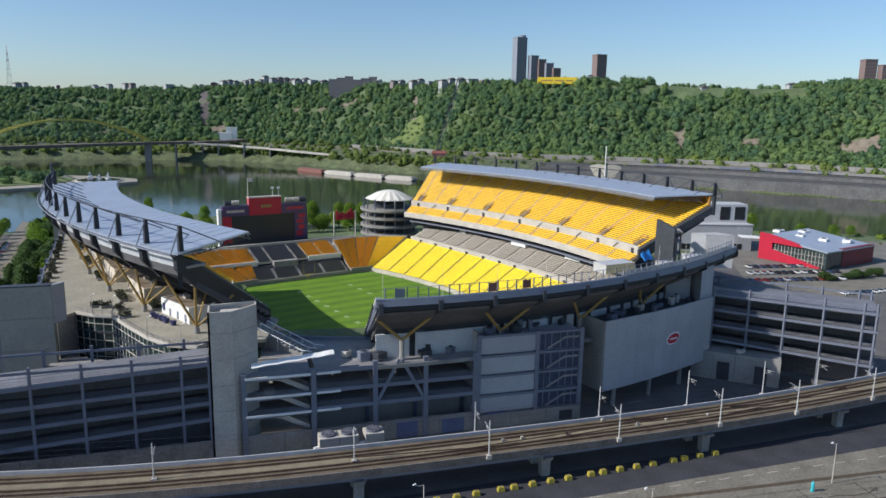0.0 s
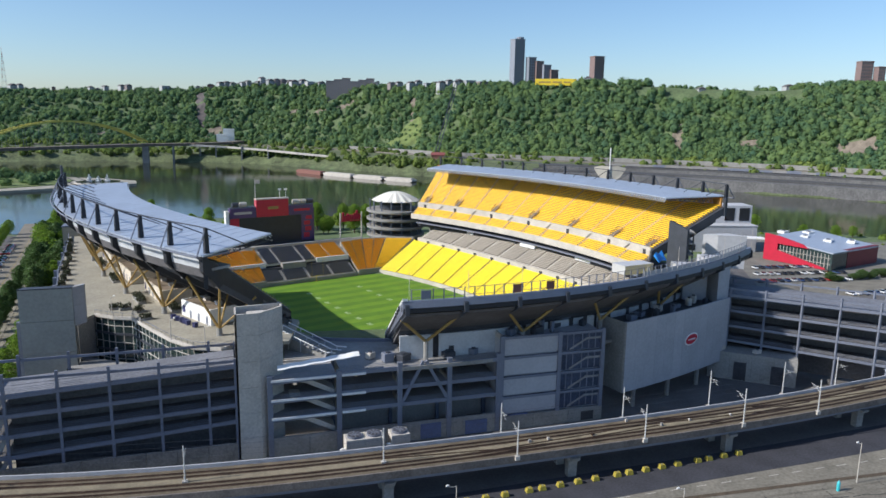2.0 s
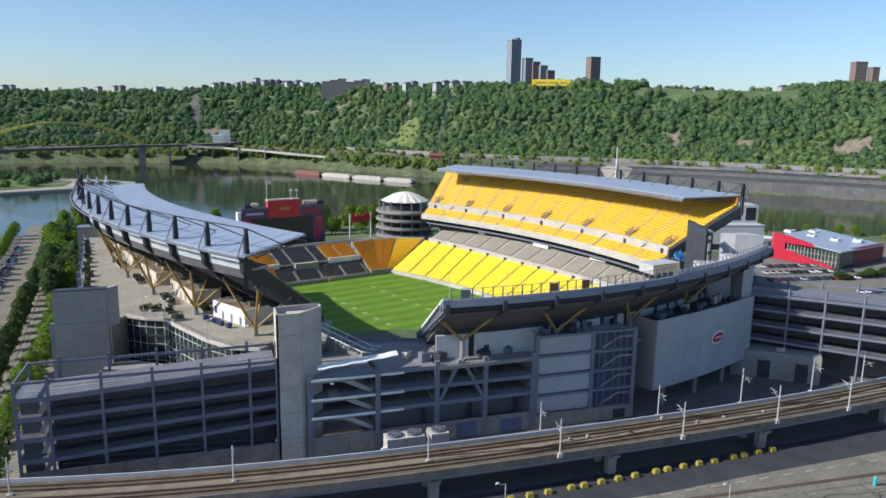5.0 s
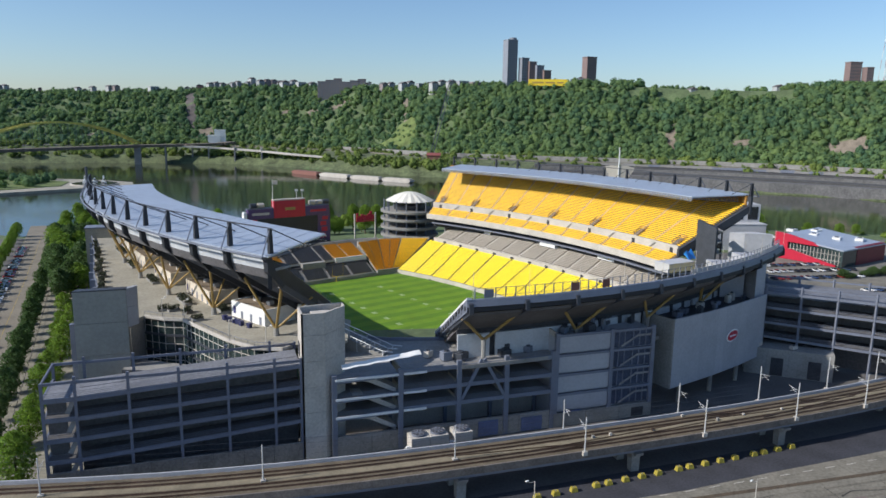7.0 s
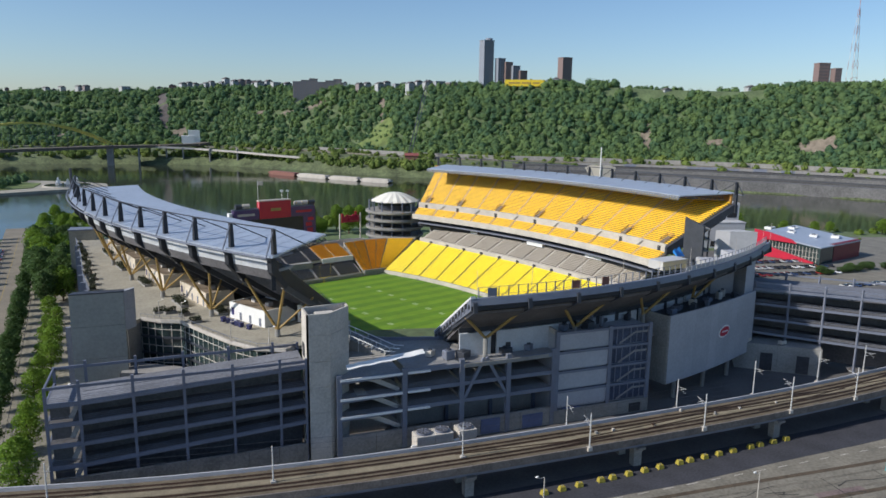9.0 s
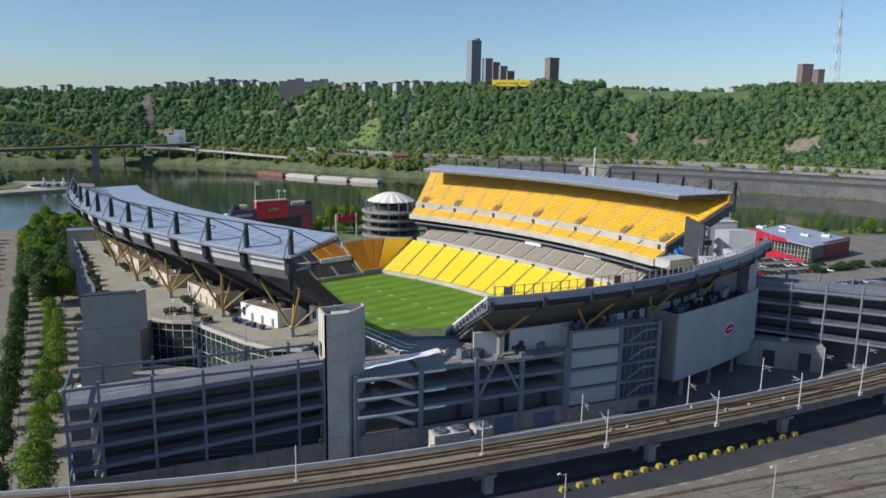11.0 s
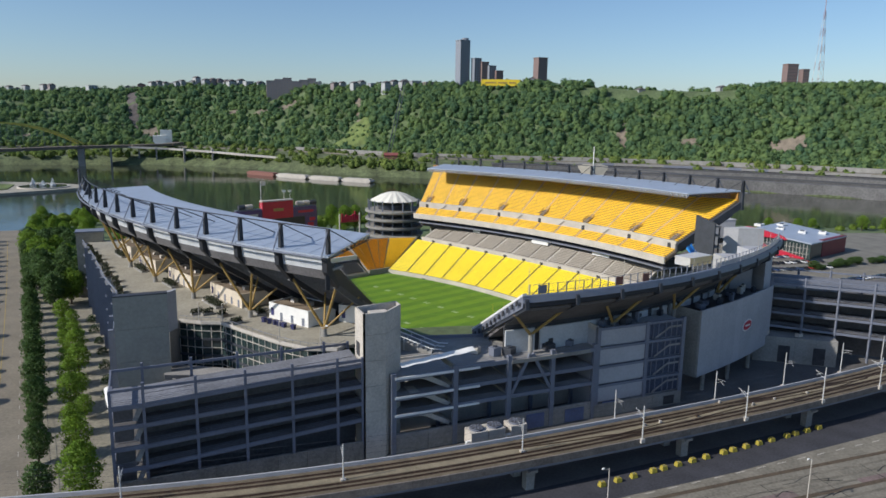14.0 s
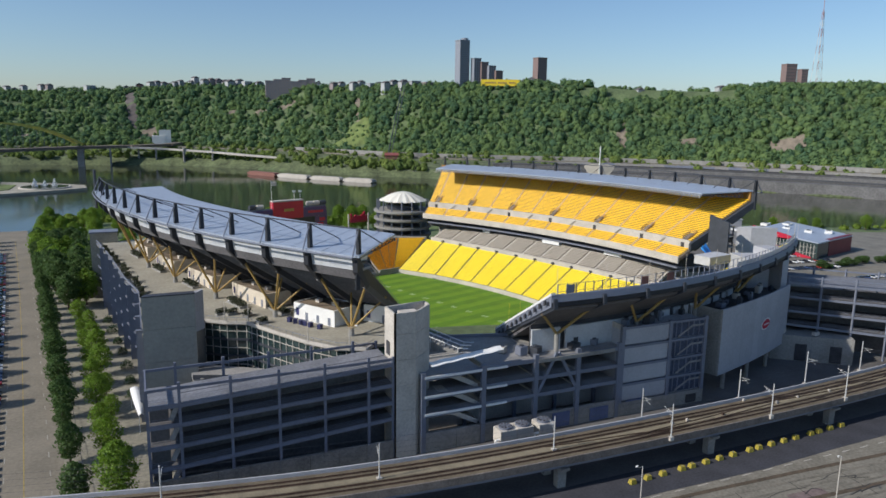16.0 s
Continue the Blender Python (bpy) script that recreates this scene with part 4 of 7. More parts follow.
for off in (0.0, 2.5, 5.0):
    sd = Vector((-0.67, -0.74)) * off
    pa, pb = Vector((7.0, 173.5)) + sd, Vector((17.5, 164.0)) + sd
    bm = B()
    tube(bm, (*pa, 23.5), (*pb, 19.6), 0.12, 6)
    tube(bm, (*pb, 19.6), (pb.x + 2.2, pb.y - 1.0, 19.5), 0.12, 6)
    part("handrail", bm, WHITE, grand)
    for k in range(5):
        p = pa.lerp(pb, k / 4)
        bm = B()
        tube(bm, (*p, 18.4), (*p, 23.5 - 3.9 * k / 4), 0.07, 5)
        part("rail_post", bm, WHITE, grand)
# wavy white awning
bm = B()
loft(bm, [[(x, 149.0 + dy, 20.3 + 0.10 * (x - 2) + dz + 0.07 * math.sin(x * 1.4)) for dy, dz in ((-0.4, 0), (1.3, 0.45), (1.3, 0.55), (-0.4, 0.1))] for x in steps(2.4, 20.2, 26)])
solo("fabric_awning", bm, WHITE, "long rippled white fabric awning over the ramp", "awning")

HAZEGLASS = mat("hazy_blue_glass", (0.06, 0.075, 0.115), 0.45, spots=0.35, size=3, spec=0.25)
block = thing("panel_block", "precast and glazed stair block of the concourse", "building")
BZ = [3.6, 8.4, 13.4, 18.4, 23.4]
for z0, z1 in zip(BZ, BZ[1:]):
    bm = B()
    box(bm, 55.0, 69.0, 149.2, 149.7, z0 + 0.55, z1 - 0.55)
    part("wall_panel", bm, PANEL, block)
    bm = B()
    box(bm, 53.9, 81.6, 148.95, 149.6, z1 - 0.5, z1 + 0.1)
    part("edge_beam", bm, STEEL, block)
    bm = B()
    box(bm, 69.9, 80.8, 149.5, 149.62, z0 + 0.3, z1 - 0.5)
    part("window_pane", bm, HAZEGLASS, block)
    for x in (71.5, 73.2, 75.6, 77.4, 79.2):
        bm = B()
        box(bm, x - 0.09, x + 0.09, 149.3, 149.5, z0 + 0.3, z1 - 0.5)
        part("mullion", bm, STEEL, block)
    bm = B()
    loft(bm, [[(x, y, zz) for x, zz in ((72.2, z0 + 0.4), (77, z0 + 3.0), (77, z0 + 3.5), (72.2, z0 + 0.9))] for y in (149.15, 149.3)])
    part("stair_stringer", bm, DECK, block)
    bm = B()
    box(bm, 77, 80.6, 149.15, 149.3, z0 + 2.9, z0 + 3.4)
    part("stair_landing", bm, DECK, block)
for x in (54.4, 69.4, 81.2):
    bm = B()
    box(bm, x - 0.5, x + 0.5, 148.85, 149.8, 3.5, 23.8)
    part("column", bm, STEEL, block)
for xa, xb in ((54, 62.9), (63, 72.4), (72.5, 81.8)):
    bm = B()
    box(bm, xa, xb, 148.9, 149.8, 0, 3.6)
    part("base_panel", bm, CONCRETE, block)
bm = B()
box(bm, 54.2, 81.4, 149.9, 164, 0, 22.6)
part("body", bm, PANEL, block)
bm = B()
box(bm, 76, 79.4, 148.75, 149.0, 0.3, 2.6)
part("louvre", bm, DARK, block)
bm = B()
box(bm, 54.2, 54.7, 149.8, 164, 22.6, 23.9)
part("parapet", bm, PALE, block)

# clutter on the roofs of the front buildings


def roof_unit(p, w, l, h, m, name="roof_unit", label="small boxy ventilation unit on the roof"):
    th = thing(name, label, "ventilation", p, random.uniform(0, 40), group="roof units")
    bm = B()
    box(bm, -w / 2, w / 2, -l / 2, l / 2, 0.15, h)
    bmesh.ops.bevel(bm, geom=bm.edges[:], offset=0.06, segments=1, affect="EDGES")
    casing = part("casing", bm, m, th)
    bm = B()
    box(bm, -w / 2 + 0.1, w / 2 - 0.1, -l / 2 + 0.1, l / 2 - 0.1, 0, 0.15)
    part("base_frame", bm, DARKSTEEL, th)
    bm = B()
    tube(bm, (0, 0, h), (0, 0, h + 0.3), min(w, l) * 0.3, 10)
    part("cowl", bm, DARKSTEEL, casing)


for x, y, w, h in ((58, 153, 2, 1.6), (61, 154, 1.5, 1.3), (64.5, 152, 2.6, 2.1), (67, 155, 1.4, 2.6), (69, 153, 1, 2.8), (72, 157, 3, 1.2), (75, 158, 2.4, 2.0), (79, 156, 1.6, 1.5)):
    roof_unit((x, y, 22.6), w, w * 0.8, h, random.choice([DARKSTEEL, STEEL, DARKSTEEL]))
for x, y, w, h in ((24, 156, 2, 1.6), (27.5, 153, 2.4, 2.2), (31, 152.5, 3, 1.8), (37, 154, 1.6, 1.4), (42, 152.5, 2.8, 1.5), (45, 155, 2.2, 2.2), (48.5, 153, 2, 1.5), (51.5, 155, 2.6, 1.8)):
    roof_unit((x, y, 18.6), w, w * 0.8, h, random.choice([DARKSTEEL, STEEL, PALE, DARKSTEEL]))

# white fans on the yard before the frame
for x0, n in ((15.7, 2), (25.6, 1)):
    th = thing("cooling_unit", "white cooling unit with round top fans", "cooling unit", (x0, 140.6, 0), 0, group="cooling units")
    for k in range(n):
        bm = B()
        box(bm, 4.3 * k, 4.3 * k + 4.2, 0, 3.6, 2.9, 6.2)
        bmesh.ops.bevel(bm, geom=bm.edges[:], offset=0.08, segments=1, affect="EDGES")
        part("casing", bm, PALE, th)
        bm = B()
        tube(bm, (4.3 * k + 2.1, 1.8, 6.2), (4.3 * k + 2.1, 1.8, 6.65), 1.6, 20)
        ring = part("fan_ring", bm, STEEL, th)
        bm = B()
        tube(bm, (4.3 * k + 2.1, 1.8, 6.64), (4.3 * k + 2.1, 1.8, 6.70), 1.42, 20)
        part("fan_well", bm, DARK, ring)
        for q in range(4):
            bm = B()
            a = q * math.pi / 4
            bar(bm, (4.3 * k + 2.1 - 1.4 * math.cos(a), 1.8 - 1.4 * math.sin(a), 6.76), (4.3 * k + 2.1 + 1.4 * math.cos(a), 1.8 + 1.4 * math.sin(a), 6.76), 0.28, 0.05)
            part("fan_blade", bm, STEEL, ring)
    for px in (0.3, 4.3 * n - 0.4):
        for py in (0.3, 3.2):
            bm = B()
            box(bm, px - 0.15, px + 0.15, py - 0.15, py + 0.15, 0, 2.9)
            part("leg", bm, STEEL, th)
    bm = B()
    tube(bm, (-1.0, 0.4, 0), (-1.0, 0.4, 4.2), 0.3, 8)
    tube(bm, (-1.0, 0.4, 4.2), (0.1, 0.4, 4.2), 0.3, 8)
    part("pipe", bm, WHITE, th)

# ---- sign wall, garage and yard beyond ----
sign = thing("sign_building", "large plain grey panel building with a small oval sign", "building")
a, b = Vector((88.9, 151.2)), Vector((132.6, 166.6))
dirn = (b - a).normalized()
nrm = Vector((dirn.y, -dirn.x))


def wall_pt(t):
    """Along the slightly bowed face."""
    p = a.lerp(b, t)
    return p + nrm * (1.0 * math.sin(math.pi * t))


for i in range(12):
    t0, t1 = i / 12, (i + 1) / 12
    p, q = wall_pt(t0), wall_pt(t1)
    g = (q - p) * 0.004
    for z0, z1 in ((5.2, 24.0),):
        bm = B()
        prism(bm, [tuple(p + g), tuple(q - g), tuple(q - nrm * 0.5 - g), tuple(p - nrm * 0.5 + g)], z0, z1)
        part("metal_panel", bm, PANEL, sign)
bm = B()
prism(bm, [tuple(wall_pt(i / 12) - nrm * 0.6) for i in range(13)] + [(129, 180), (85.5, 164)], 5.2, 22.6)
part("body", bm, DARKSTEEL, sign)
bm = B()
prism(bm, [(88.6, 151.4), (88.9, 151.0), (85.6, 163.6), (85.2, 163.8)], 5.2, 24.0)
part("side_wall", bm, CONCRETE, sign)
for t in (0.12, 0.42, 0.72, 0.95):
    p = wall_pt(t) - nrm * 1.2
    bm = B()
    tube(bm, (p.x, p.y, 0), (p.x, p.y, 5.3), 0.6, 10)
    part("support_column", bm, CONCRETE, sign)
p = wall_pt(0.58) + nrm * 0.1
sgn = thing("oval_sign", "small red oval sign with white rim, wall mounted", "sign", (p.x, p.y, 15.2), math.degrees(math.atan2(dirn.y, dirn.x)))
for name, w, h, y, m in (("rim", 2.9, 1.7, 0.0, WHITE), ("face", 2.45, 1.32, -0.12, RED)):
    bm = B()
    ring = [(w * math.cos(k * math.pi / 12), h * math.sin(k * math.pi / 12) + 0.12 * w * math.cos(k * math.pi / 12)) for k in range(24)]
    loft(bm, [[(x, yy, z) for x, z in ring] for yy in (y, y - 0.12)])
    part(name, bm, m, sgn)
bm = B()
box(bm, -1.6, 1.6, -0.3, -0.26, -0.16, 0.2)
part("lettering_bar", bm, WHITE, sgn)
bm = B()
box(bm, -2.0, -1.2, -0.1, 0, -2.8, -2.2)
part("small_plate", bm, PANEL, sgn)
high = thing("corner_tower", "tall grey panel tower behind the sign wall", "tower")
for i in range(4):
    z0, z1 = 5 + 7.3 * i, 5 + 7.3 * (i + 1)
    bm = B()
    prism(bm, [(127.5, 166.0), (134.2, 169.5), (137.5, 178), (131, 181)], z0 + 0.03, z1 - 0.03)
    part("precast_panel", bm, PANEL, high)
bm = B()
prism(bm, [(120.5, 172.5), (127.3, 170.5), (131, 181), (124, 184)], 21, 31.6)
part("upper_wall", bm, PANEL, high)
for x, y, w, h in ((94, 157, 2.2, 1.6), (98, 160, 2.8, 1.4), (102, 158, 1.5, 2.2), (106, 163, 2, 1.8), (109, 160.5, 1.2, 2.0), (113, 165, 2.2, 1.2), (118, 166, 1.5, 2.3), (121, 168, 1.5, 2.3), (124, 166.5, 1.2, 1.6)):
    roof_unit((x, y, 22.6), w, w * 0.9, h, random.choice([DARKSTEEL, PALE, STEEL]))

garage = thing("parking_garage", "open-sided grey steel parking garage with sloping decks", "garage")
GA, GB = Vector((133.4, 170.6)), Vector((166.0, 140.9))
gd = (GB - GA).normalized()
gn = Vector((-gd.y, gd.x)) * -1
GC = [GA + gd * s for s in (2.0, 11.6, 21.2, 30.8, 40.4, 43.5)]
back = -gn * 16
for p in GC:
    for q in (p, p + back):
        bm = B()
        box(bm, q.x - 0.26, q.x + 0.26, q.y - 0.26, q.y + 0.26, 1.0, 26.4)
        part("column", bm, STEEL, garage)
for z0, z1 in ((24.2, 25.2), (19.6, 20.2), (15.0, 15.4), (10.6, 10.4)):
    bm = B()
    pl4 = [GA, GB, GB + back, GA + back]
    prism(bm, [tuple(p) for p in pl4], [z0 - 0.5, z1 - 1.9, z1 - 1.9, z0 - 0.5], [z0, z1 - 1.4, z1 - 1.4, z0])
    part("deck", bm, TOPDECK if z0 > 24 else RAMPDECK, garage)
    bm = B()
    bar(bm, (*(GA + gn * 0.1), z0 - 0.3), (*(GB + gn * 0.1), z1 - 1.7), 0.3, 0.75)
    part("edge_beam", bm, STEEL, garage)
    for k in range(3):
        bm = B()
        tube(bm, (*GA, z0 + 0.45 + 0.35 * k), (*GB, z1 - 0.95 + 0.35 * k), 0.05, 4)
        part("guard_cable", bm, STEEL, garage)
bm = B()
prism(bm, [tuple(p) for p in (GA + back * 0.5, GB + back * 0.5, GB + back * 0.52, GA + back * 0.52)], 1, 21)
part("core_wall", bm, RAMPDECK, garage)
bm = B()
bar(bm, (*GA, 25.9), (*GB, 25.4), 0.3, 0.5)
part("top_rail", bm, STEEL, garage)
bm = B()
bar(bm, (*(GA + back), 25.9), (*(GB + back), 25.4), 0.3, 0.5)
part("top_rail", bm, STEEL, garage)

loading = thing("loading_building", "plain concrete loading building with dark roller doors", "building")
LA, LB = Vector((127.5, 167.5)), Vector((146.0, 152.5))
ld = (LB - LA).normalized()
ln = Vector((ld.y, -ld.x))
for i in range(4):
    p, q = LA.lerp(LB, i / 4), LA.lerp(LB, (i + 1) / 4)
    bm = B()
    prism(bm, [tuple(p + ld * 0.03), tuple(q - ld * 0.03), tuple(q - ln * 12), tuple(p - ln * 12)], 0, 8.2)
    part("wall_panel", bm, CONCRETE, loading)
for t in (0.30, 0.72):
    p = LA.lerp(LB, t)
    bm = B()
    prism(bm, [tuple(p + ln * 0.12), tuple(p + ld * 3.4 + ln * 0.12), tuple(p + ld * 3.4 - ln * 0.1), tuple(p - ln * 0.1)], 0.2, 5.6)
    part("roller_door", bm, DARK, loading)
for t in (0.15, 0.55):
    p = LA.lerp(LB, t) - ln * 2
    roof_unit((p.x, p.y, 8.2), 2.2, 1.4, 1.2, PALE)

# ---- plaza under the roofed stand ----
def table_set(p, turn):
    th = thing("patio_table", "dark patio table with two benches on the plaza", "table", p, turn, group="patio tables")
    bm = B()
    box(bm, -0.95, 0.95, -0.42, 0.42, 0.70, 0.76)
    part("tabletop", bm, DARKSTEEL, th)
    for y in (-0.8, 0.8):
        bm = B()
        box(bm, -0.9, 0.9, y - 0.15, y + 0.15, 0.42, 0.47)
        part("bench", bm, DARKSTEEL, th)
    for x in (-0.6, 0.6):
        bm = B()
        box(bm, x - 0.05, x + 0.05, -0.9, 0.9, 0.36, 0.42)
        box(bm, x - 0.05, x + 0.05, -0.3, -0.22, 0, 0.7)
        box(bm, x - 0.05, x + 0.05, 0.22, 0.3, 0, 0.7)
        part("trestle", bm, DARKSTEEL, th)


for i in range(30):
    t = random.uniform(0, 1)
    table_set((-17 - 36 * t + random.uniform(-3.5, 4.5), 188 + 110 * t + random.uniform(-6, 6), 22.5), random.uniform(0, 180))

plaza = thing("plaza_deck", "tan paved upper plaza under the stand legs", "plaza", kind="structure")
SIDE = [(-55.4, 189.0), (-55.6, 228.5), (-59.6, 250.4), (-63.6, 282.0), (-67.2, 307.0), (-70.5, 326.0)]
EDGE = [(-44.6, 189.0), (-40.5, 196.5), (-35.5, 192.5), (-31, 190.6), (-26, 180.5), (-20.5, 170.0), (-15, 162.8), (-9, 160.0), (-6.6, 161.8)]
INNER = [(6, 162), (10, 178), (-8, 205), (-24, 250), (-33, 300), (-45, 330)]
bm = B()
prism(bm, EDGE + INNER + SIDE[::-1], 21.7, 22.5)
part("paving", bm, PLAZA, plaza)
for (xa, ya), (xb, yb) in zip(EDGE[1:-1], EDGE[2:]):
    bm = B()
    bar(bm, (xa, ya, 22.35), (xb, yb, 22.35), 0.4, 0.8)
    part("edge_beam", bm, PALE, plaza)
    for z in (4.5, 9.0, 13.4, 17.8):
        bm = B()
        bar(bm, (xa, ya + 0.5, z), (xb, yb + 0.5, z), 0.4, 0.55)
        part("floor_edge", bm, DARKSTEEL, plaza)
    n = max(1, round(math.hypot(xb - xa, yb - ya) / 2.2))
    for k in range(n):
        x, y = xa + (xb - xa) * k / n, ya + (yb - ya) * k / n
        bm = B()
        tube(bm, (x, y + 0.4, 4), (x, y + 0.4, 22), 0.09, 5)
        part("mullion", bm, PALE, plaza)
        bm = B()
        tube(bm, (x, y, 22.5), (x, y, 23.7), 0.05, 4)
        part("rail_post", bm, STEEL, plaza)
    for z in (6.5, 11.2, 15.6, 20.0):
        bm = B()
        tube(bm, (xa, ya + 0.4, z), (xb, yb + 0.4, z), 0.1, 5)
        part("transom", bm, PALE, plaza)
    bm = B()
    tube(bm, (xa, ya, 23.7), (xb, yb, 23.7), 0.06, 4)
    part("hand_rail", bm, STEEL, plaza)
TEAL = mat("greenish_glass", (0.03, 0.05, 0.05), 0.15, spots=0.3, spec=0.8)
bm = B()
loft(bm, [[(x, y + 1.0, 0), (x, y + 1.3, 0), (x, y + 1.3, 21.7), (x, y + 1.0, 21.7)] for x, y in EDGE[1:]])
part("glazing", bm, TEAL, plaza)
bm = B()
prism(bm, [(-43.2, 188.9), (-40.7, 196.6), (-41.3, 197.4), (-44.0, 189.4)], 0, 21.6)
part("flank_wall", bm, CONCRETE, plaza)
# outer colonnade along the street
BLUEGLASS = mat("blue_tinted_glass", (0.06, 0.085, 0.15), 0.2, spots=0.3, size=4, spec=0.7)
col = thing("street_colonnade", "tall blue-grey steel colonnade with open decks along the street", "facade")
pts = []
for (xa, ya), (xb, yb) in zip([(-55.5, 190)] + SIDE[1:-1], SIDE[1:]):
    n = max(1, round(math.hypot(xb - xa, yb - ya) / 13.0))
    pts += [(xa + (xb - xa) * k / n, ya + (yb - ya) * k / n) for k in range(n)]
pts.append(SIDE[-1])
for i, (x, y) in enumerate(pts):
    bm = B()
    box(bm, x - 1.3, x + 0.4, y - 0.6, y + 0.6, 0, 23.4)
    part("column", bm, STEEL, col)
    if i:
        xa, ya = pts[i - 1]
        for z in (4.6, 9.2, 13.6, 18.0, 22.6):
            bm = B()
            bar(bm, (xa, ya, z - 0.3), (x, y, z - 0.3), 0.3, 0.45)
            part("edge_beam", bm, RAMPSTEEL, col)
        bm = B()
        bar(bm, (xa, ya, 23.5), (x, y, 23.5), 0.3, 0.5)
        part("top_rail", bm, STEEL, col)
        for k in (1, 2, 3):
            mx, my = xa + (x - xa) * k / 4, ya + (y - ya) * k / 4
            bm = B()
            box(bm, mx + 0.7, mx + 1.28, my - 0.12, my + 0.12, 0, 21.6)
            part("mullion", bm, STEEL, col)
bm = B()
loft(bm, [[(x + 1.3, y, 0), (x + 1.6, y, 0), (x + 1.6, y, 21.6), (x + 1.3, y, 21.6)] for x, y in pts])
part("glazing", bm, BLUEGLASS, col)

# Precast of the screen wall, darker and warmer than the other panels.
DIMPANEL = mat("darker_precast", (0.32, 0.312, 0.275), 0.8, spots=0.15, size=6, fine=0.7, random_by_object=0.3)
ptower = thing("panel_tower", "broad thin grey precast screen wall at the plaza edge", "building")
for z0, z1 in ((0, 8), (8, 16), (16, 24), (24, 32)):
    for xa, xb in ((-55.2, -43.4),):
        bm = B()
        prism(bm, [(xa, 186.4), (xb, 186.4), (xb, 188.6), (xa + 0.9, 188.6)], z0 + 0.04, z1 - 0.04)
        part("precast_panel", bm, DIMPANEL, ptower)
for z0, z1 in ((22.5, 27.4), (27.48, 32.2)):
    bm = B()
    prism(bm, [(-43.35, 186.6), (-41.2, 189.2), (-41.2, 190.4), (-43.35, 188.5)], z0, z1)
    part("end_panel", bm, PANEL, ptower)
bm = B()
prism(bm, [(-55.3, 186.3), (-43.3, 186.3), (-43.3, 188.7), (-54.3, 188.7)], 32.0, 32.25)
part("coping", bm, DARKSTEEL, ptower)
blockend = thing("plaza_end_block", "tan block at the river end of the plaza", "building")
bm = B()
box(bm, -72.5, -62.5, 324, 331, 0, 26.5)
part("body", bm, PLAZA, blockend)
bm = B()
box(bm, -72.8, -62.2, 323.7, 331.3, 26.5, 27.0)
part("coping", bm, STEEL, blockend)

# lower ramps seen in the well behind the front decks
well = thing("inner_ramp", "shaded inner concrete ramps in the well", "ramp")
for i, (z, y0) in enumerate(((12.6, 182), (8.4, 180), (4.2, 178))):
    bm = B()
    prism(bm, [(-45, y0), (-24, y0 - 8), (-24, y0 - 2), (-45, y0 + 12)], [z - 1.2] * 4, [z - 0.2] * 4)
    part("deck", bm, DECK, well)
    bm = B()
    bar(bm, (-45, y0, z + 0.2), (-24, y0 - 8, z + 0.2), 0.3, 1.1)
    part("parapet", bm, DARKSTEEL, well)
for x, y in ((-43, 181), (-34, 178), (-26, 174)):
    bm = B()
    box(bm, x - 0.4, x + 0.4, y - 0.4, y + 0.4, 0, 12.6)
    part("column", bm, CONCRETE, well)
bm = B()
box(bm, -55, -8, 164, 190, 0.0, 0.3)
part("well_floor", bm, ASPHALT, well)


BANNER = mat("navy_banner", (0.05, 0.05, 0.16), 0.6, spots=0.15)
CREAM = mat("cream_wall_paint", (0.62, 0.54, 0.43), 0.7, spots=0.12, size=2, fine=0.4)
TANROOF = mat("tan_membrane_roof", (0.22, 0.17, 0.12), 0.9, spots=0.25, size=3, fine=0.4)


def kiosk(c0, c1, depth, h, paint=None):
    """White pavilion with its long side from c0 to c1."""
    c0, c1 = Vector(c0), Vector(c1)
    d = c1 - c0
    th = thing("concession_kiosk", "white-walled concession pavilion with dark roof on the plaza", "kiosk", (*c0, 22.5), math.degrees(math.atan2(d.y, d.x)), group="plaza kiosks")
    L = d.length
    for y0, y1 in ((-0.3, 0), (-depth, -depth + 0.3)):
        bm = B()
        box(bm, 0, L, y0, y1, 0, h)
        part("wall", bm, paint or WHITE, th)
    for x0, x1 in ((0, 0.3), (L - 0.3, L)):
        bm = B()
        box(bm, x0, x1, -depth + 0.3, -0.3, 0, h)
        part("wall", bm, paint or WHITE, th)
    bm = B()
    box(bm, 0.3, L - 0.3, -depth + 0.3, -0.3, h - 0.5, h - 0.25)
    part("roof", bm, TANROOF, th)
    for k in range(max(1, int(L / 4))):
        bm = B()
        box(bm, 1.4 + 4 * k, 2.3 + 4 * k, -0.05, 0.06, 0.1, 2.1)
        part("door", bm, STEEL, th)
    bm = B()
    box(bm, L - 1.9, L - 0.9, 0.06, 0.12, 1.0, 2.9)
    part("wall_banner", bm, BANNER, th)
    for k in range(2):
        bm = B()
        box(bm, L * (0.25 + 0.4 * k), L * (0.25 + 0.4 * k) + 1.4, -depth / 2 - 0.7, -depth / 2 + 0.7, h - 0.25, h + 0.7)
        part("roof_fan", bm, PALE, th)


kiosk((-11.5, 178.0), (-18.9, 190.5), 9.5, 4.2)
kiosk((-24.3, 201.6), (-30.7, 219.3), 8, 4.0, CREAM)
kiosk((-35.3, 228.2), (-41.0, 245.5), 8, 4.0, CREAM)
kiosk((-44.5, 256.0), (-49.5, 272.0), 8, 4.0, CREAM)
kiosk((-52.0, 284.0), (-56.0, 300.0), 8, 4.0, CREAM)
kiosk((2.5, 176.0), (-3.0, 181.0), 5, 4.4)


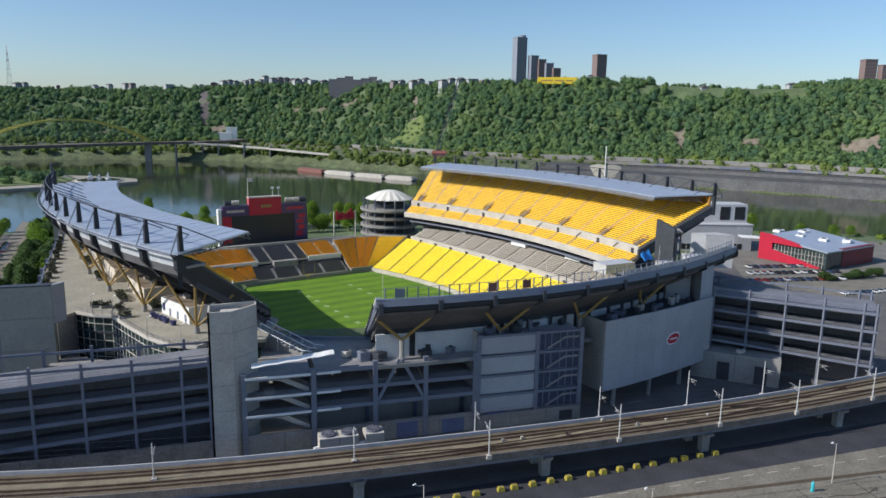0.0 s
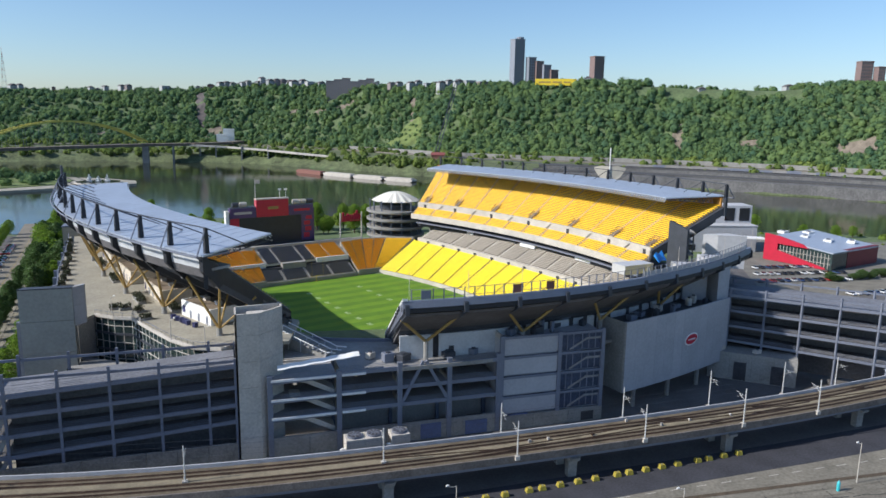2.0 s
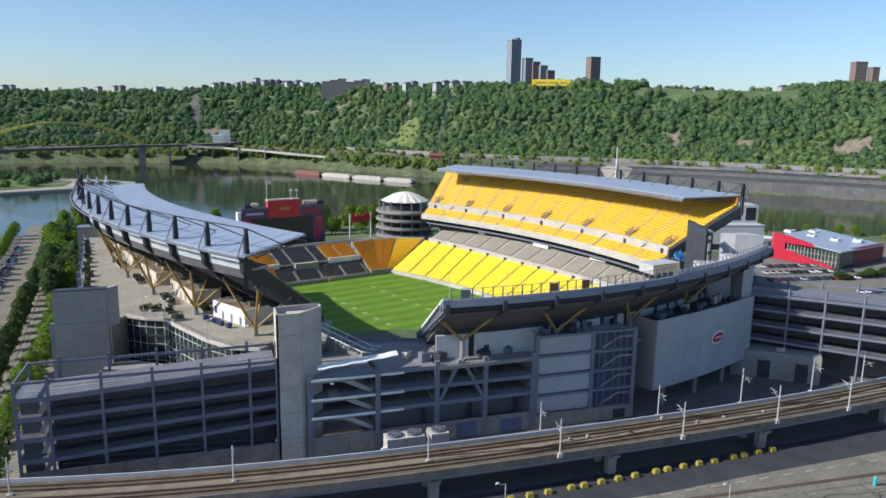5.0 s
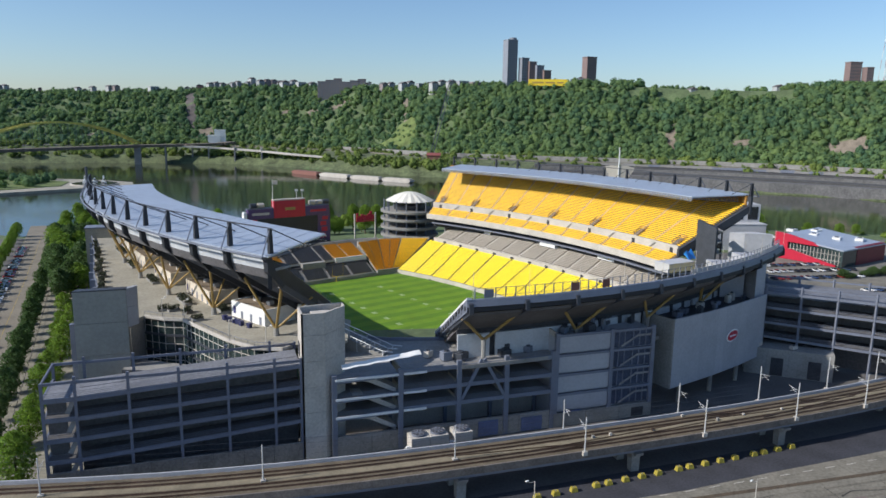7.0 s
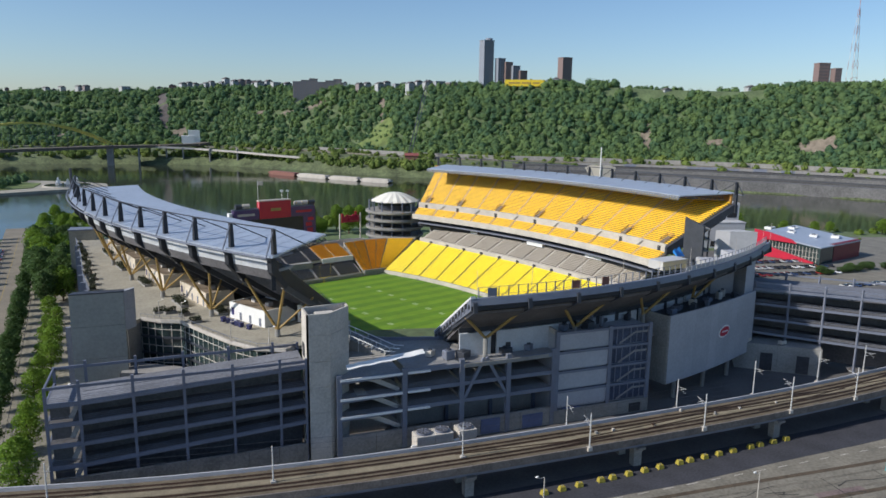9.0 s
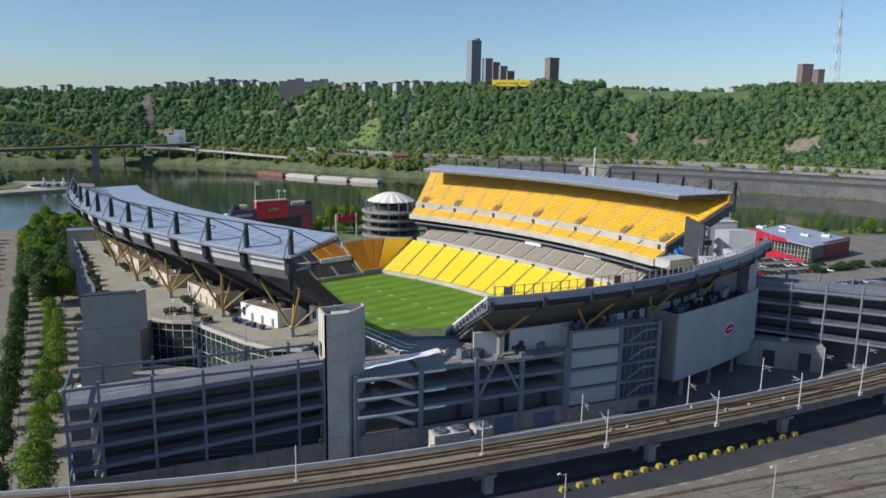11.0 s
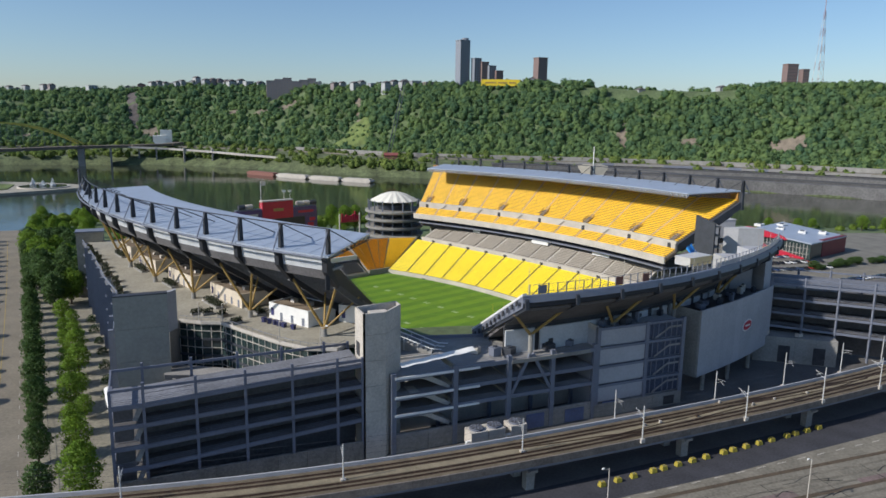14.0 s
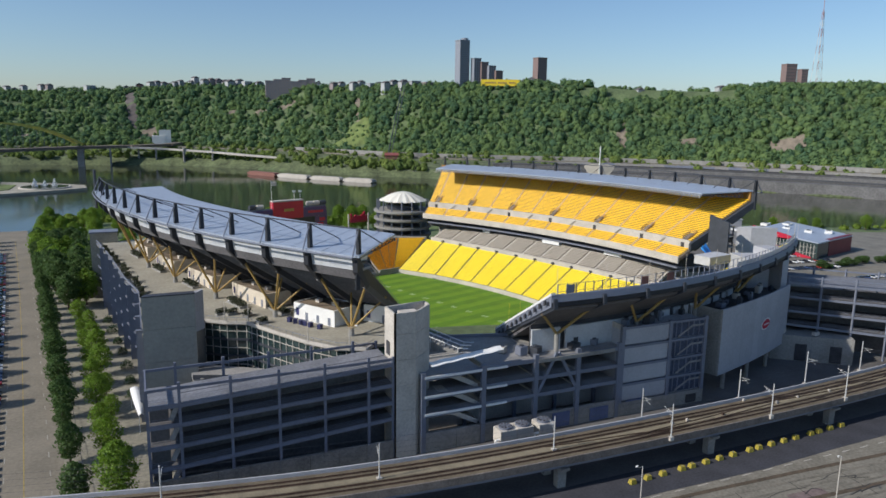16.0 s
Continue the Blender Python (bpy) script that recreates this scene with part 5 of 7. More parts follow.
def hedge(p, l, w, turn):
    th = thing("planter_hedge", "dark clipped planter hedge on the plaza", "planter", p, turn, group="plaza planters")
    bm = B()
    box(bm, -l / 2, l / 2, -w / 2, w / 2, 0, 0.6)
    part("trough", bm, CONCRETE, th)
    bm = B()
    for _ in range(int(60 * l)):
        c = Vector((random.uniform(-l / 2, l / 2), random.uniform(-w / 2, w / 2), random.uniform(0.5, 1.7)))
        leaf_quad(bm, c, 0.32)
    part("foliage", bm, LEAFDARK, th)


LEAFDARK = mat("dark_leaves", (0.05, 0.058, 0.032), 0.8, spots=0.4, size=1, fine=0.3, island=0.6, thin=0.3)


def leaf_quad(bm, c, s):
    n = Vector((random.gauss(0, 1), random.gauss(0, 1), random.gauss(0, 1))).normalized()
    a = n.orthogonal().normalized() * s * random.uniform(0.6, 1.2)
    b = n.cross(a).normalized() * s * random.uniform(0.5, 1.0)
    vs = [bm.verts.new(c + q) for q in (-a, b * 0.7 - a * 0.1, a, -b * 0.7 + a * 0.1)]
    bm.faces.new(vs)


for i in range(5):
    x, y = [(-29.5, 208), (-39.5, 236), (-47.5, 262), (-54, 290), (-20, 197)][i]
    hedge((x - 1.5, y, 22.5), 9, 2.2, 106)
for i in range(13):
    t = i / 12
    hedge((-54.2 - 13 * t ** 1.2 + random.uniform(0, 1.5), 216 + 92 * t, 22.5), 3.2, 1.6, random.uniform(60, 120))
for x, y in ((-36, 200), (-33.5, 199), (-30, 196), (-27.5, 188)):
    hedge((x, y, 22.5), 3.0, 1.5, random.uniform(0, 60))


# ---- light-rail viaduct ----
VX = np.array([-220, -160, -100, -52, -15, 10, 40, 75, 112, 150, 200, 260, 330])
VY = np.array([185, 163, 146.5, 135.0, 129.6, 128.3, 127.7, 127.7, 128.6, 131.6, 138.0, 150, 168])


def cy(x):
    return float(np.mean([np.interp(x + k, VX, VY) for k in (-24, -16, -8, 0, 8, 16, 24)]))


def on_via(x, off, z):
    d = Vector((2.0, cy(x + 1) - cy(x - 1))).normalized()
    return Vector((x - d.y * off, cy(x) + d.x * off, z))


# Brown concrete of the near parapet, darkened in colour for its shadow side.
SHADEPARAPET = mat("brown_shaded_concrete", (0.17, 0.145, 0.125), 0.9, spots=0.35, size=2.5, fine=0.4)
via = thing("rail_viaduct", "two-track light rail viaduct on concrete piers", "viaduct")
xs = steps(-200, 320, 44)
for xa, xb in zip(xs, xs[1:]):
    for name, sec, m in (("deck", rect(-4.9, 4.9, 6.1, 7.0), CONCRETE), ("parapet", rect(4.7, 5.05, 6.0, 7.8), PANEL), ("parapet", rect(-5.05, -4.7, 5.9, 7.4), SHADEPARAPET), ("girder", rect(-3.9, -3.2, 4.7, 6.1), STEEL), ("girder", rect(3.2, 3.9, 4.7, 6.1), STEEL)):
        bm = B()
        loft(bm, [[on_via(x, d, z) for d, z in sec] for x in (xa, xb)])
        part(name, bm, m, via)
    bm = B()
    loft(bm, [[on_via(x, d, z) for d, z in rect(-4.5, 4.5, 7.0, 7.12)] for x in (xa, xb)])
    part("track_bed", bm, BALLAST, via)
for off in (-2.95, -1.5, 1.5, 2.95):
    for xa, xb in zip(steps(-200, 320, 13), steps(-200, 320, 13)[1:]):
        bm = B()
        loft(bm, [[on_via(x, d, z) for d, z in rect(off - 0.07, off + 0.07, 7.2, 7.36)] for x in steps(xa, xb, 6)])
        part("rail", bm, RAIL, via)
        bm = B()
        loft(bm, [[on_via(x, d, z) for d, z in rect(off - 0.3, off + 0.3, 7.1, 7.2)] for x in steps(xa, xb, 6)])
        part("rail_plinth", bm, RAIL, via)
for off, w, m in ((0.0, 1.7, mat("dusty_walkway", (0.215, 0.18, 0.12), 0.95, spots=0.3, size=3, fine=0.3)),):
    for xa, xb in zip(steps(-200, 320, 13), steps(-200, 320, 13)[1:]):
        bm = B()
        loft(bm, [[on_via(x, d, z) for d, z in rect(off - w / 2, off + w / 2, 7.11, 7.17)] for x in steps(xa, xb, 6)])
        part("walkway", bm, m, via)
for x in (-138, -98, -58, -18, 21.5, 61, 101, 142, 182, 222):
    for off, w in ((-2.6, 1.0), (3.0, 0.9)):
        p = on_via(x, off, 0)
        bm = B()
        loft(bm, [[(p.x + sx * w * k, p.y + sy * 0.85 * k, z) for sx, sy in ((-1, -1), (1, -1), (1, 1), (-1, 1))] for z, k in ((0, 0.95), (3.2, 1.0), (4.7, 1.5))])
        part("pier", bm, CONCRETE, via)
    bm = B()
    loft(bm, [[on_via(x + s, d, z) for d, z in [(-4.6, 4.2), (4.6, 4.2), (4.8, 4.8), (-4.8, 4.8)]] for s in (-1.0, 1.0)])
    part("pier_cap", bm, CONCRETE, via)


GALV = mat("galvanised_pole", (0.55, 0.55, 0.54), 0.5, metal=0.2, spots=0.1)


def pole(x, off, h, arm):
    base = on_via(x, off, 7.1)
    th = thing("catenary_pole", "slim white catenary pole with side arms beside the track", "pole", base, group="catenary poles")
    bm = B()
    tube(bm, (0, 0, 0), (0, 0, h), 0.16, 8, 0.11)
    part("mast", bm, GALV, th)
    bm = B()
    box(bm, -0.5, 0.5, -0.4, 0.4, -0.5, 0.35)
    part("foot", bm, PALE, th)
    if arm:
        d = (on_via(x, off + arm, 7.1) - base)
        for z0, z1, k in ((h - 2.0, h - 1.6, 1.0), (h - 3.0, h - 1.9, 0.75)):
            bm = B()
            tube(bm, (0, 0, z0), (d.x * k, d.y * k, z1), 0.04, 5)
            arm_ob = part("arm", bm, GALV, th)
        bm = B()
        tube(bm, (d.x * 0.3, d.y * 0.3, h - 1.9), (d.x * 0.9, d.y * 0.9, h - 2.8), 0.035, 5)
        part("arm_brace", bm, GALV, arm_ob)


for x, off, h, arm in ((-92, 0.0, 7.3, 2.6), (-54, 0.0, 7.3, 2.6), (-16.0, -0.4, 7.3, 2.4), (21.0, -0.6, 7.3, 2.4), (47.5, -5.1, 7.8, 2.8), (48.0, 5.3, 7.3, -2.8), (77.0, -5.1, 8.0, 2.8), (78.2, 5.6, 7.6, -2.8), (103.0, -4.9, 8.6, 2.8), (102.3, 5.8, 9.0, -2.8), (125, -5.1, 8.0, 2.8), (125.5, 6.0, 8.6, -2.8), (143, 5.2, 8.2, -2.8), (150, -5.1, 8.0, 2.8), (172, -5.1, 8, 2.8)):
    pole(x, off, h, arm)
wires = thing("overhead_wires", "thin dark overhead contact wires above the track", "wires")
for off in (-2.2, 2.2):
    for z in (12.6, 13.7):
        for xa, xb in zip(steps(-200, 300, 10), steps(-200, 300, 10)[1:]):
            bm = B()
            tube(bm, on_via(xa, off, z), on_via(xb, off, z), 0.018, 3)
            part("contact_wire" if z < 13 else "messenger_wire", bm, DARKSTEEL, wires)
for k, (x0, x1, o0, o1) in enumerate(((38, 84, -1.5, 1.5), (38, 84, -2.95, 2.95 - 2.9), (74, 128, 1.5, -1.5), (74, 128, 2.95, -0.05), (96, 150, -2.2, 2.2), (112, 168, 2.2, -2.2), (20, 44, 0.9, -0.9))):
    bm = B()
    loft(bm, [[on_via(x, o0 + (o1 - o0) * i / 8 + w, z) for w, z in ((-0.09, 7.19), (0.09, 7.19), (0.09, 7.34), (-0.09, 7.34))] for i, x in enumerate(steps(x0, x1, 8))])
    part("crossover_rail", bm, RAIL, via)
for i in range(7):
    x = 50 + 9.0 * i + random.uniform(-3, 3)
    p = on_via(x, random.choice((-0.2, 0.4, -3.8, 4.0)), 7.15)
    th = thing("trackside_box", "small trackside signal box between the rails", "signal box", p, 0, group="trackside boxes")
    bm = B()
    s = random.uniform(0.16, 0.28)
    box(bm, -s, s, -s, s, 0, s * random.uniform(1.2, 3))
    cab = part("cabinet", bm, random.choice([PALE, RAIL, CONCRETE, RAIL]), th)
    bm = B()
    box(bm, -s * 0.5, s * 0.5, -s - 0.05, -s, 0.1, s)
    part("hatch", bm, STEEL, cab)

# Barrier yellow, dulled in its colour for the shadow the blocks stand in.
DULLYELLOW = mat("shade_dulled_yellow_paint", (0.36, 0.29, 0.04), 0.8, spots=0.25, size=0.8, fine=0.2)
# yard below: yellow blocks, light strips, road
for x in [36 + 4.15 * i + (1.2 if i % 5 == 3 else 0) for i in range(17)]:
    th = thing("bollard_block", "square yellow-painted concrete barrier block", "barrier", (x, 121.1 + 0.042 * (x - 50.5), 0.04), random.uniform(-2, 2), group="barrier blocks")
    bm = B()
    loft(bm, [[(sx * 0.66 * k, sy * 0.5 * k, z) for sx, sy in ((-1, -1), (1, -1), (1, 1), (-1, 1))] for z, k in ((0, 1.1), (0.2, 1.1), (0.95, 0.85))])
    blk = part("block", bm, DULLYELLOW, th)
    bm = B()
    box(bm, -0.12, 0.12, -0.12, 0.12, 0.95, 1.05)
    part("lifting_eye", bm, STEEL, blk)
bm = B()
prism(bm, [(-160, 114.6), (40, 115.2), (67, 114.4), (90, 115.3), (115, 115.6), (240, 119), (300, 60), (300, -60), (-160, -60)], -0.1, 0.06)
solo("road", bm, ROADGREY, "wide worn concrete highway lanes with tar seams", "road", kind="structure")
# Broad cast shadow along the highway edge, laid down as a dark sheet.
bm = B()
prism(bm, [(-130, 114.7), (40, 115.3), (67, 114.5), (90, 115.4), (115, 115.7), (240, 119.1), (240, 131), (115, 125.5), (40, 124.5), (-130, 124)], -0.1, 0.035)
solo("shoulder", bm, mat("road_shadow_asphalt", (0.042, 0.042, 0.05), 0.85, spots=0.35, size=6, fine=0.5), "dark sheet for the cast shadow beside the highway under the viaduct", "shoulder", kind="structure")
TAR = mat("tar_seam", (0.035, 0.033, 0.03), 0.8, spots=0.2)
road_marks = thing("road_markings", "tar seams, dark median strip and lane dashes on the highway", "markings", kind="structure")


def ribbon(pts, w, z, m, name):
    bm = B()
    for (xa, ya), (xb, yb) in zip(pts, pts[1:]):
        bar(bm, (xa, ya, z), (xb, yb, z), w, 0.02)
    part(name, bm, m, road_marks)




def lane(y):
    """A line that runs with the lanes, y metres out at the west end."""
    return [(-150, y), (0, y), (46, y - 1.2), (71, y - 2.5), (99, y - 4.3), (150, y - 7.4), (240, y - 13)]


VERGE = mat("dry_median_strip", (0.085, 0.062, 0.04), 0.95, spots=0.4, size=2, fine=0.3)
WORN = mat("worn_wheel_track", (0.155, 0.138, 0.108), 0.9, spots=0.35, size=5, fine=0.6)
PATCH = mat("reddish_road_patch", (0.17, 0.125, 0.115), 0.9, spots=0.3, size=4, fine=0.5)
ribbon(lane(113.4), 1.1, 0.08, VERGE, "median")
ribbon(lane(104.0), 1.2, 0.08, VERGE, "median")
for y, w in ((110.6, 0.6), (108.2, 0.7), (106.0, 0.6), (101.4, 0.7), (98.8, 0.7)):
    ribbon(lane(y), w, 0.066, WORN, "wheel_track")
for x, y, l, w in ((62, 103.6, 9, 2.6), (88, 101.5, 12, 2.2), (30, 106.5, 8, 2.4)):
    bm = B()
    bar(bm, (x, y, 0.07), (x + l, y - 0.065 * l, 0.07), w, 0.02)
    part("road_patch", bm, PATCH, road_marks)
for i in range(30):
    x = -30 + 6 * i
    bm = B()
    bar(bm, (x, 114.6 - 0.02 * max(0, x - 40), 0.075), (x + 2.6, 114.6 - 0.02 * max(0, x - 40), 0.075), 0.16, 0.02)
    part("lane_dash", bm, PALE, road_marks)
for i in range(34):
    x = random.uniform(10, 150)
    y = random.uniform(97, 110) - 0.06 * max(0, x - 40)
    q = [(x, y)]
    for k in range(random.randint(2, 6)):
        q.append((q[-1][0] + random.uniform(1, 4.5) * random.choice((-0.3, 1, 1)), q[-1][1] + random.uniform(-1.4, 1.2)))
    ribbon(q, random.uniform(0.10, 0.26), 0.09, TAR, "tar_seam")
for k in range(9):
    ribbon([(24 + 14 * k, 101 - 0.8 * k), (25 + 14 * k, 111 - 0.8 * k)], 0.13, 0.09, TAR, "slab_joint")


def street_lamp(p, h, turn):
    th = thing("street_lamp", "tall grey street lamp with curved arm", "street lamp", p, turn, group="street lamps")
    bm = B()
    tube(bm, (0, 0, 0), (0, 0, h), 0.12, 8, 0.08)
    part("post", bm, PALE, th)
    bm = B()
    last = Vector((0, 0, h))
    for k in range(1, 6):
        a = k * math.pi / 10
        nxt = Vector((-1.9 * math.sin(a), 0, h + 1.3 * (1 - math.cos(a)) * 0.6))
        tube(bm, last, nxt, 0.06, 6)
        last = nxt
    part("arm", bm, PALE, th)
    bm = B()
    box(bm, last.x - 0.5, last.x + 0.1, -0.14, 0.14, last.z - 0.12, last.z + 0.06)
    part("head", bm, WHITE, th)


for x, y in ((70.6, 100.2), (31, 112), (118, 106), (-20, 105)):
    street_lamp((x, y, 0.06), 9.0, 20)
bm = B()
tube(bm, (0, 0, 0), (0, 0, 1.7), 0.35, 10)
tube(bm, (0, 0, 1.7), (0, 0, 2.3), 0.35, 10, 0.05)
vp = solo("road_drum", bm, mat("turquoise_plastic", (0.05, 0.45, 0.5), 0.5, spots=0.1), "turquoise marker drum beside the highway", "marker")
vp.location = (111.5, 104.5, 0.06)

for x, y in ((-30.6, 190.0), (-20.2, 169.2), (-12.5, 161.4), (-36.0, 193.5)):
    street_lamp((x, y, 22.5), 5.0, 120)


def waste_bin(p, turn):
    th = thing("waste_bin", "dark blue wheeled bin beside the kiosk", "bin", p, turn, group="waste bins")
    bm = B()
    loft(bm, [[(sx * w, sy * w, z) for sx, sy in ((-1, -1), (1, -1), (1, 1), (-1, 1))] for z, w in ((0.05, 0.42), (1.15, 0.55))])
    part("body", bm, NAVYPLASTIC, th)
    bm = B()
    box(bm, -0.6, 0.6, -0.6, 0.6, 1.15, 1.25)
    part("lid", bm, NAVYPLASTIC, th)
    for x in (-0.4, 0.4):
        bm = B()
        tube(bm, (x - 0.06, 0.5, 0.15), (x + 0.06, 0.5, 0.15), 0.15, 8)
        part("wheel", bm, DARK, th)


NAVYPLASTIC = mat("navy_plastic", (0.03, 0.035, 0.11), 0.5, spots=0.2)
for x, y in ((-16.4, 183.0), (-17.2, 184.3), (-15.6, 181.4), (-18.3, 185.9), (-19.4, 187.6), (-13.8, 178.9)):
    waste_bin((x - 1.4, y - 0.8, 22.5), random.uniform(0, 90))

# ---- street beside the colonnade ----
STREET = mat("worn_tan_asphalt", (0.205, 0.178, 0.135), 0.9, spots=0.2, size=10, fine=0.8)


def road_line(y, off):
    return -58.8 - 0.118 * y - 0.00004 * (y - 160) ** 2 + off


bm = B()
loft(bm, [[(road_line(y, -9), y, -0.1), (road_line(y, 7.0), y, -0.1), (road_line(y, 7.0), y, 0.05), (road_line(y, -9), y, 0.05)] for y in steps(90, 520, 24)])
solo("street", bm, STREET, "straight two-way street with faded lane lines", "street", kind="structure")
bm = B()
loft(bm, [[(road_line(y, 7.0), y, -0.1), (-50, y, -0.1), (-50, y, 0.17), (road_line(y, 7.0), y, 0.17)] for y in steps(140, 400, 12)])
WALKWAY = mat("worn_sidewalk", (0.235, 0.215, 0.165), 0.85, spots=0.3, size=5, fine=0.8)
solo("sidewalk", bm, WALKWAY, "broad paved sidewalk with tree beds", "sidewalk", kind="structure")
bm = B()
loft(bm, [[(-230, y, -0.1), (road_line(y, -9.2), y, -0.1), (road_line(y, -9.2), y, 0.03), (-230, y, 0.03)] for y in steps(90, 470, 20)])
solo("parking_lot", bm, ASPHALT, "asphalt parking lot beside the street", "parking lot", kind="structure")
FADEDWHITE = mat("faded_white_line", (0.36, 0.34, 0.30), 0.8, spots=0.3, size=2, fine=0.3)
FADED = mat("faded_yellow_line", (0.33, 0.245, 0.07), 0.8, spots=0.3, size=2, fine=0.3)
st = thing("street_markings", "yellow centre line and white lane dashes on the street", "markings", kind="structure")
for off in (-0.6,):
    bm = B()
    loft(bm, [[(road_line(y, off - 0.1), y, 0.055), (road_line(y, off + 0.1), y, 0.055), (road_line(y, off + 0.1), y, 0.065), (road_line(y, off - 0.1), y, 0.065)] for y in steps(120, 480, 20)])
    part("centre_line", bm, FADED, st)
for i in range(28):
    y = 150 + 9.5 * i
    for off in (-4.2, 4.2):
        bm = B()
        bar(bm, (road_line(y, off), y, 0.06), (road_line(y + 2.6, off), y + 2.6, 0.06), 0.16, 0.02)
        part("lane_dash", bm, FADEDWHITE, st)
street_fence = thing("low_fence", "dark low fence between sidewalk and trees", "fence")
for i in range(60):
    y = 150 + 3.0 * i
    bm = B()
    tube(bm, (road_line(y, 10.3), y, 0.17), (road_line(y, 10.3), y, 1.2), 0.07, 4)
    part("post", bm, DARKSTEEL, street_fence)
bm = B()
for i in range(59):
    y = 150 + 3.0 * i
    tube(bm, (road_line(y, 10.3), y, 1.1), (road_line(y + 3, 10.3), y + 3, 1.1), 0.04, 4)
part("rail", bm, DARKSTEEL, street_fence)


# ---- trees ----
def tree(name, label, p, h, spread, leaf_mat, seed, leaves, leaf, group, column=False):
    rnd = random.Random(seed)
    th = thing(name, label, "tree", p, rnd.uniform(0, 360), group=group)
    bm = B()
    tube(bm, (0, 0, 0), (0, 0, h * 0.5), 0.028 * h, 7, 0.016 * h)
    tube(bm, (0, 0, h * 0.5), (0, 0, h * 0.85), 0.016 * h, 6, 0.004 * h)
    part("trunk", bm, BARK, th)
    lobes = []
    for k in range(9):
        a = k * 2.4 + rnd.uniform(-0.4, 0.4)
        z = h * (0.2 + 0.07 * k)
        prof = math.sin(math.pi * min(0.97, (z / h - 0.14) / 0.9)) ** (0.45 if column else 0.7)
        r = spread * 0.58 * prof * rnd.uniform(0.75, 1.15)
        q = Vector((r * math.cos(a), r * math.sin(a), z + h * 0.05))
        bm = B()
        tube(bm, (0, 0, z - h * 0.08), q, 0.008 * h, 5, 0.003 * h)
        part("limb", bm, BARK, th)
        lobes.append((q, spread * 0.52 * prof * rnd.uniform(0.8, 1.2)))
    lobes.append((Vector((0, 0, h * 0.86)), spread * 0.36))
    bm = B()
    state = random.getstate()
    random.seed(seed)
    for q, r in lobes:
        for _ in range(leaves // 2 // len(lobes)):
            dv = Vector((random.gauss(0, 1), random.gauss(0, 1), random.gauss(0, 1))).normalized() * r * random.uniform(0.35, 1.0) ** 0.45
            dv.z *= 0.9
            leaf_quad(bm, q + dv, leaf)
    for _ in range(leaves // 2):
        f = random.random() ** 0.8
        prof = (0.35 + 0.65 * math.sin(math.pi * min(1, 0.12 + 0.62 * (1 - f) + 0.1))) * min(1, f * 5 + 0.35) * (1 - f ** 4) ** 0.5
        a, r = random.uniform(0, 6.283), spread * prof * random.uniform(0.45, 1.0) * (1 + 0.16 * math.sin(3 * f * 6 + seed))
        leaf_quad(bm, Vector((r * math.cos(a), r * math.sin(a), h * (0.14 + 0.86 * f))), leaf)
    random.setstate(state)
    part("crown", bm, leaf_mat, th)
    return th


LEAFLIGHT = mat("light_leaves", (0.19, 0.30, 0.035), 0.7, spots=0.4, size=1.5, fine=0.4, island=0.7, thin=0.5)
big = [tree("street_tree", "round leafy street tree in a sidewalk bed", (road_line(151, 15.4), 151, 0.17), 13.5, 4.0, LEAFLIGHT, 11, 5200, 0.30, "street trees"),
       tree("street_tree", "light green young street tree in a sidewalk bed", (road_line(174, 15.6), 174, 0.17), 9.5, 3.4, LEAFLIGHT, 12, 2600, 0.29, "street trees"),
       tree("street_tree", "dark narrow kerbside tree along the street", (road_line(153, 8.2), 153, 0.17), 9.6, 2.9, LEAF, 13, 3000, 0.30, "street trees", True)]
for i in range(26):
    y = 181 + 9.2 * i - (8 if i == 0 else 0)
    src = big[2]
    copy_thing(src, Matrix.Translation((road_line(y, 8.0 + random.uniform(-0.3, 0.3)), y, 0.17)) @ pose(0, 0, 0, 0, 0, random.uniform(0, 360)) @ Matrix.Scale(random.uniform(0.75, 1.15), 4))
for i in range(13):
    y = 186 + 8.4 * i
    src = big[1]
    copy_thing(src, Matrix.Translation((road_line(y, 16.6 + 0.02 * (y - 188) + (1.6 if i % 2 else -1.2)), y, 0.17)) @ pose(0, 0, 0, 0, 0, random.uniform(0, 360)) @ Matrix.Scale(random.uniform(0.6, 1.05), 4))
for i in range(44):
    y = random.uniform(300, 430)
    x = road_line(y, random.uniform(9.5, 30))
    copy_thing(big[2] if i % 4 else big[1], Matrix.Translation((x, y, 0.1)) @ pose(0, 0, 0, 0, 0, random.uniform(0, 360)) @ Matrix.Scale(random.uniform(1.3, 1.7), 4))
for i in range(22):
    y = 214 + 12.5 * i
    copy_thing(big[1], Matrix.Translation((road_line(y, -13.2 + random.uniform(-0.8, 0.8)), y, 0.03)) @ pose(0, 0, 0, 0, 0, random.uniform(0, 360)) @ Matrix.Scale(random.uniform(0.75, 1.05), 4))
for i in range(30):
    x, y = random.uniform(-108, -56), random.uniform(410, 550)
    copy_thing(random.choice(big[:2]), Matrix.Translation((x, y, 0.0)) @ pose(0, 0, 0, 0, 0, random.uniform(0, 360)) @ Matrix.Scale(random.uniform(0.8, 1.3), 4))
# trees behind the stand by the river, round the red building and along the quay
for i in range(44):
    x = random.uniform(-60, 190)
    y = random.uniform(436, 480)
    copy_thing(random.choice(big[:2]), Matrix.Translation((x, y, 0.0)) @ pose(0, 0, 0, 0, 0, random.uniform(0, 360)) @ Matrix.Scale(random.uniform(0.9, 1.4), 4))
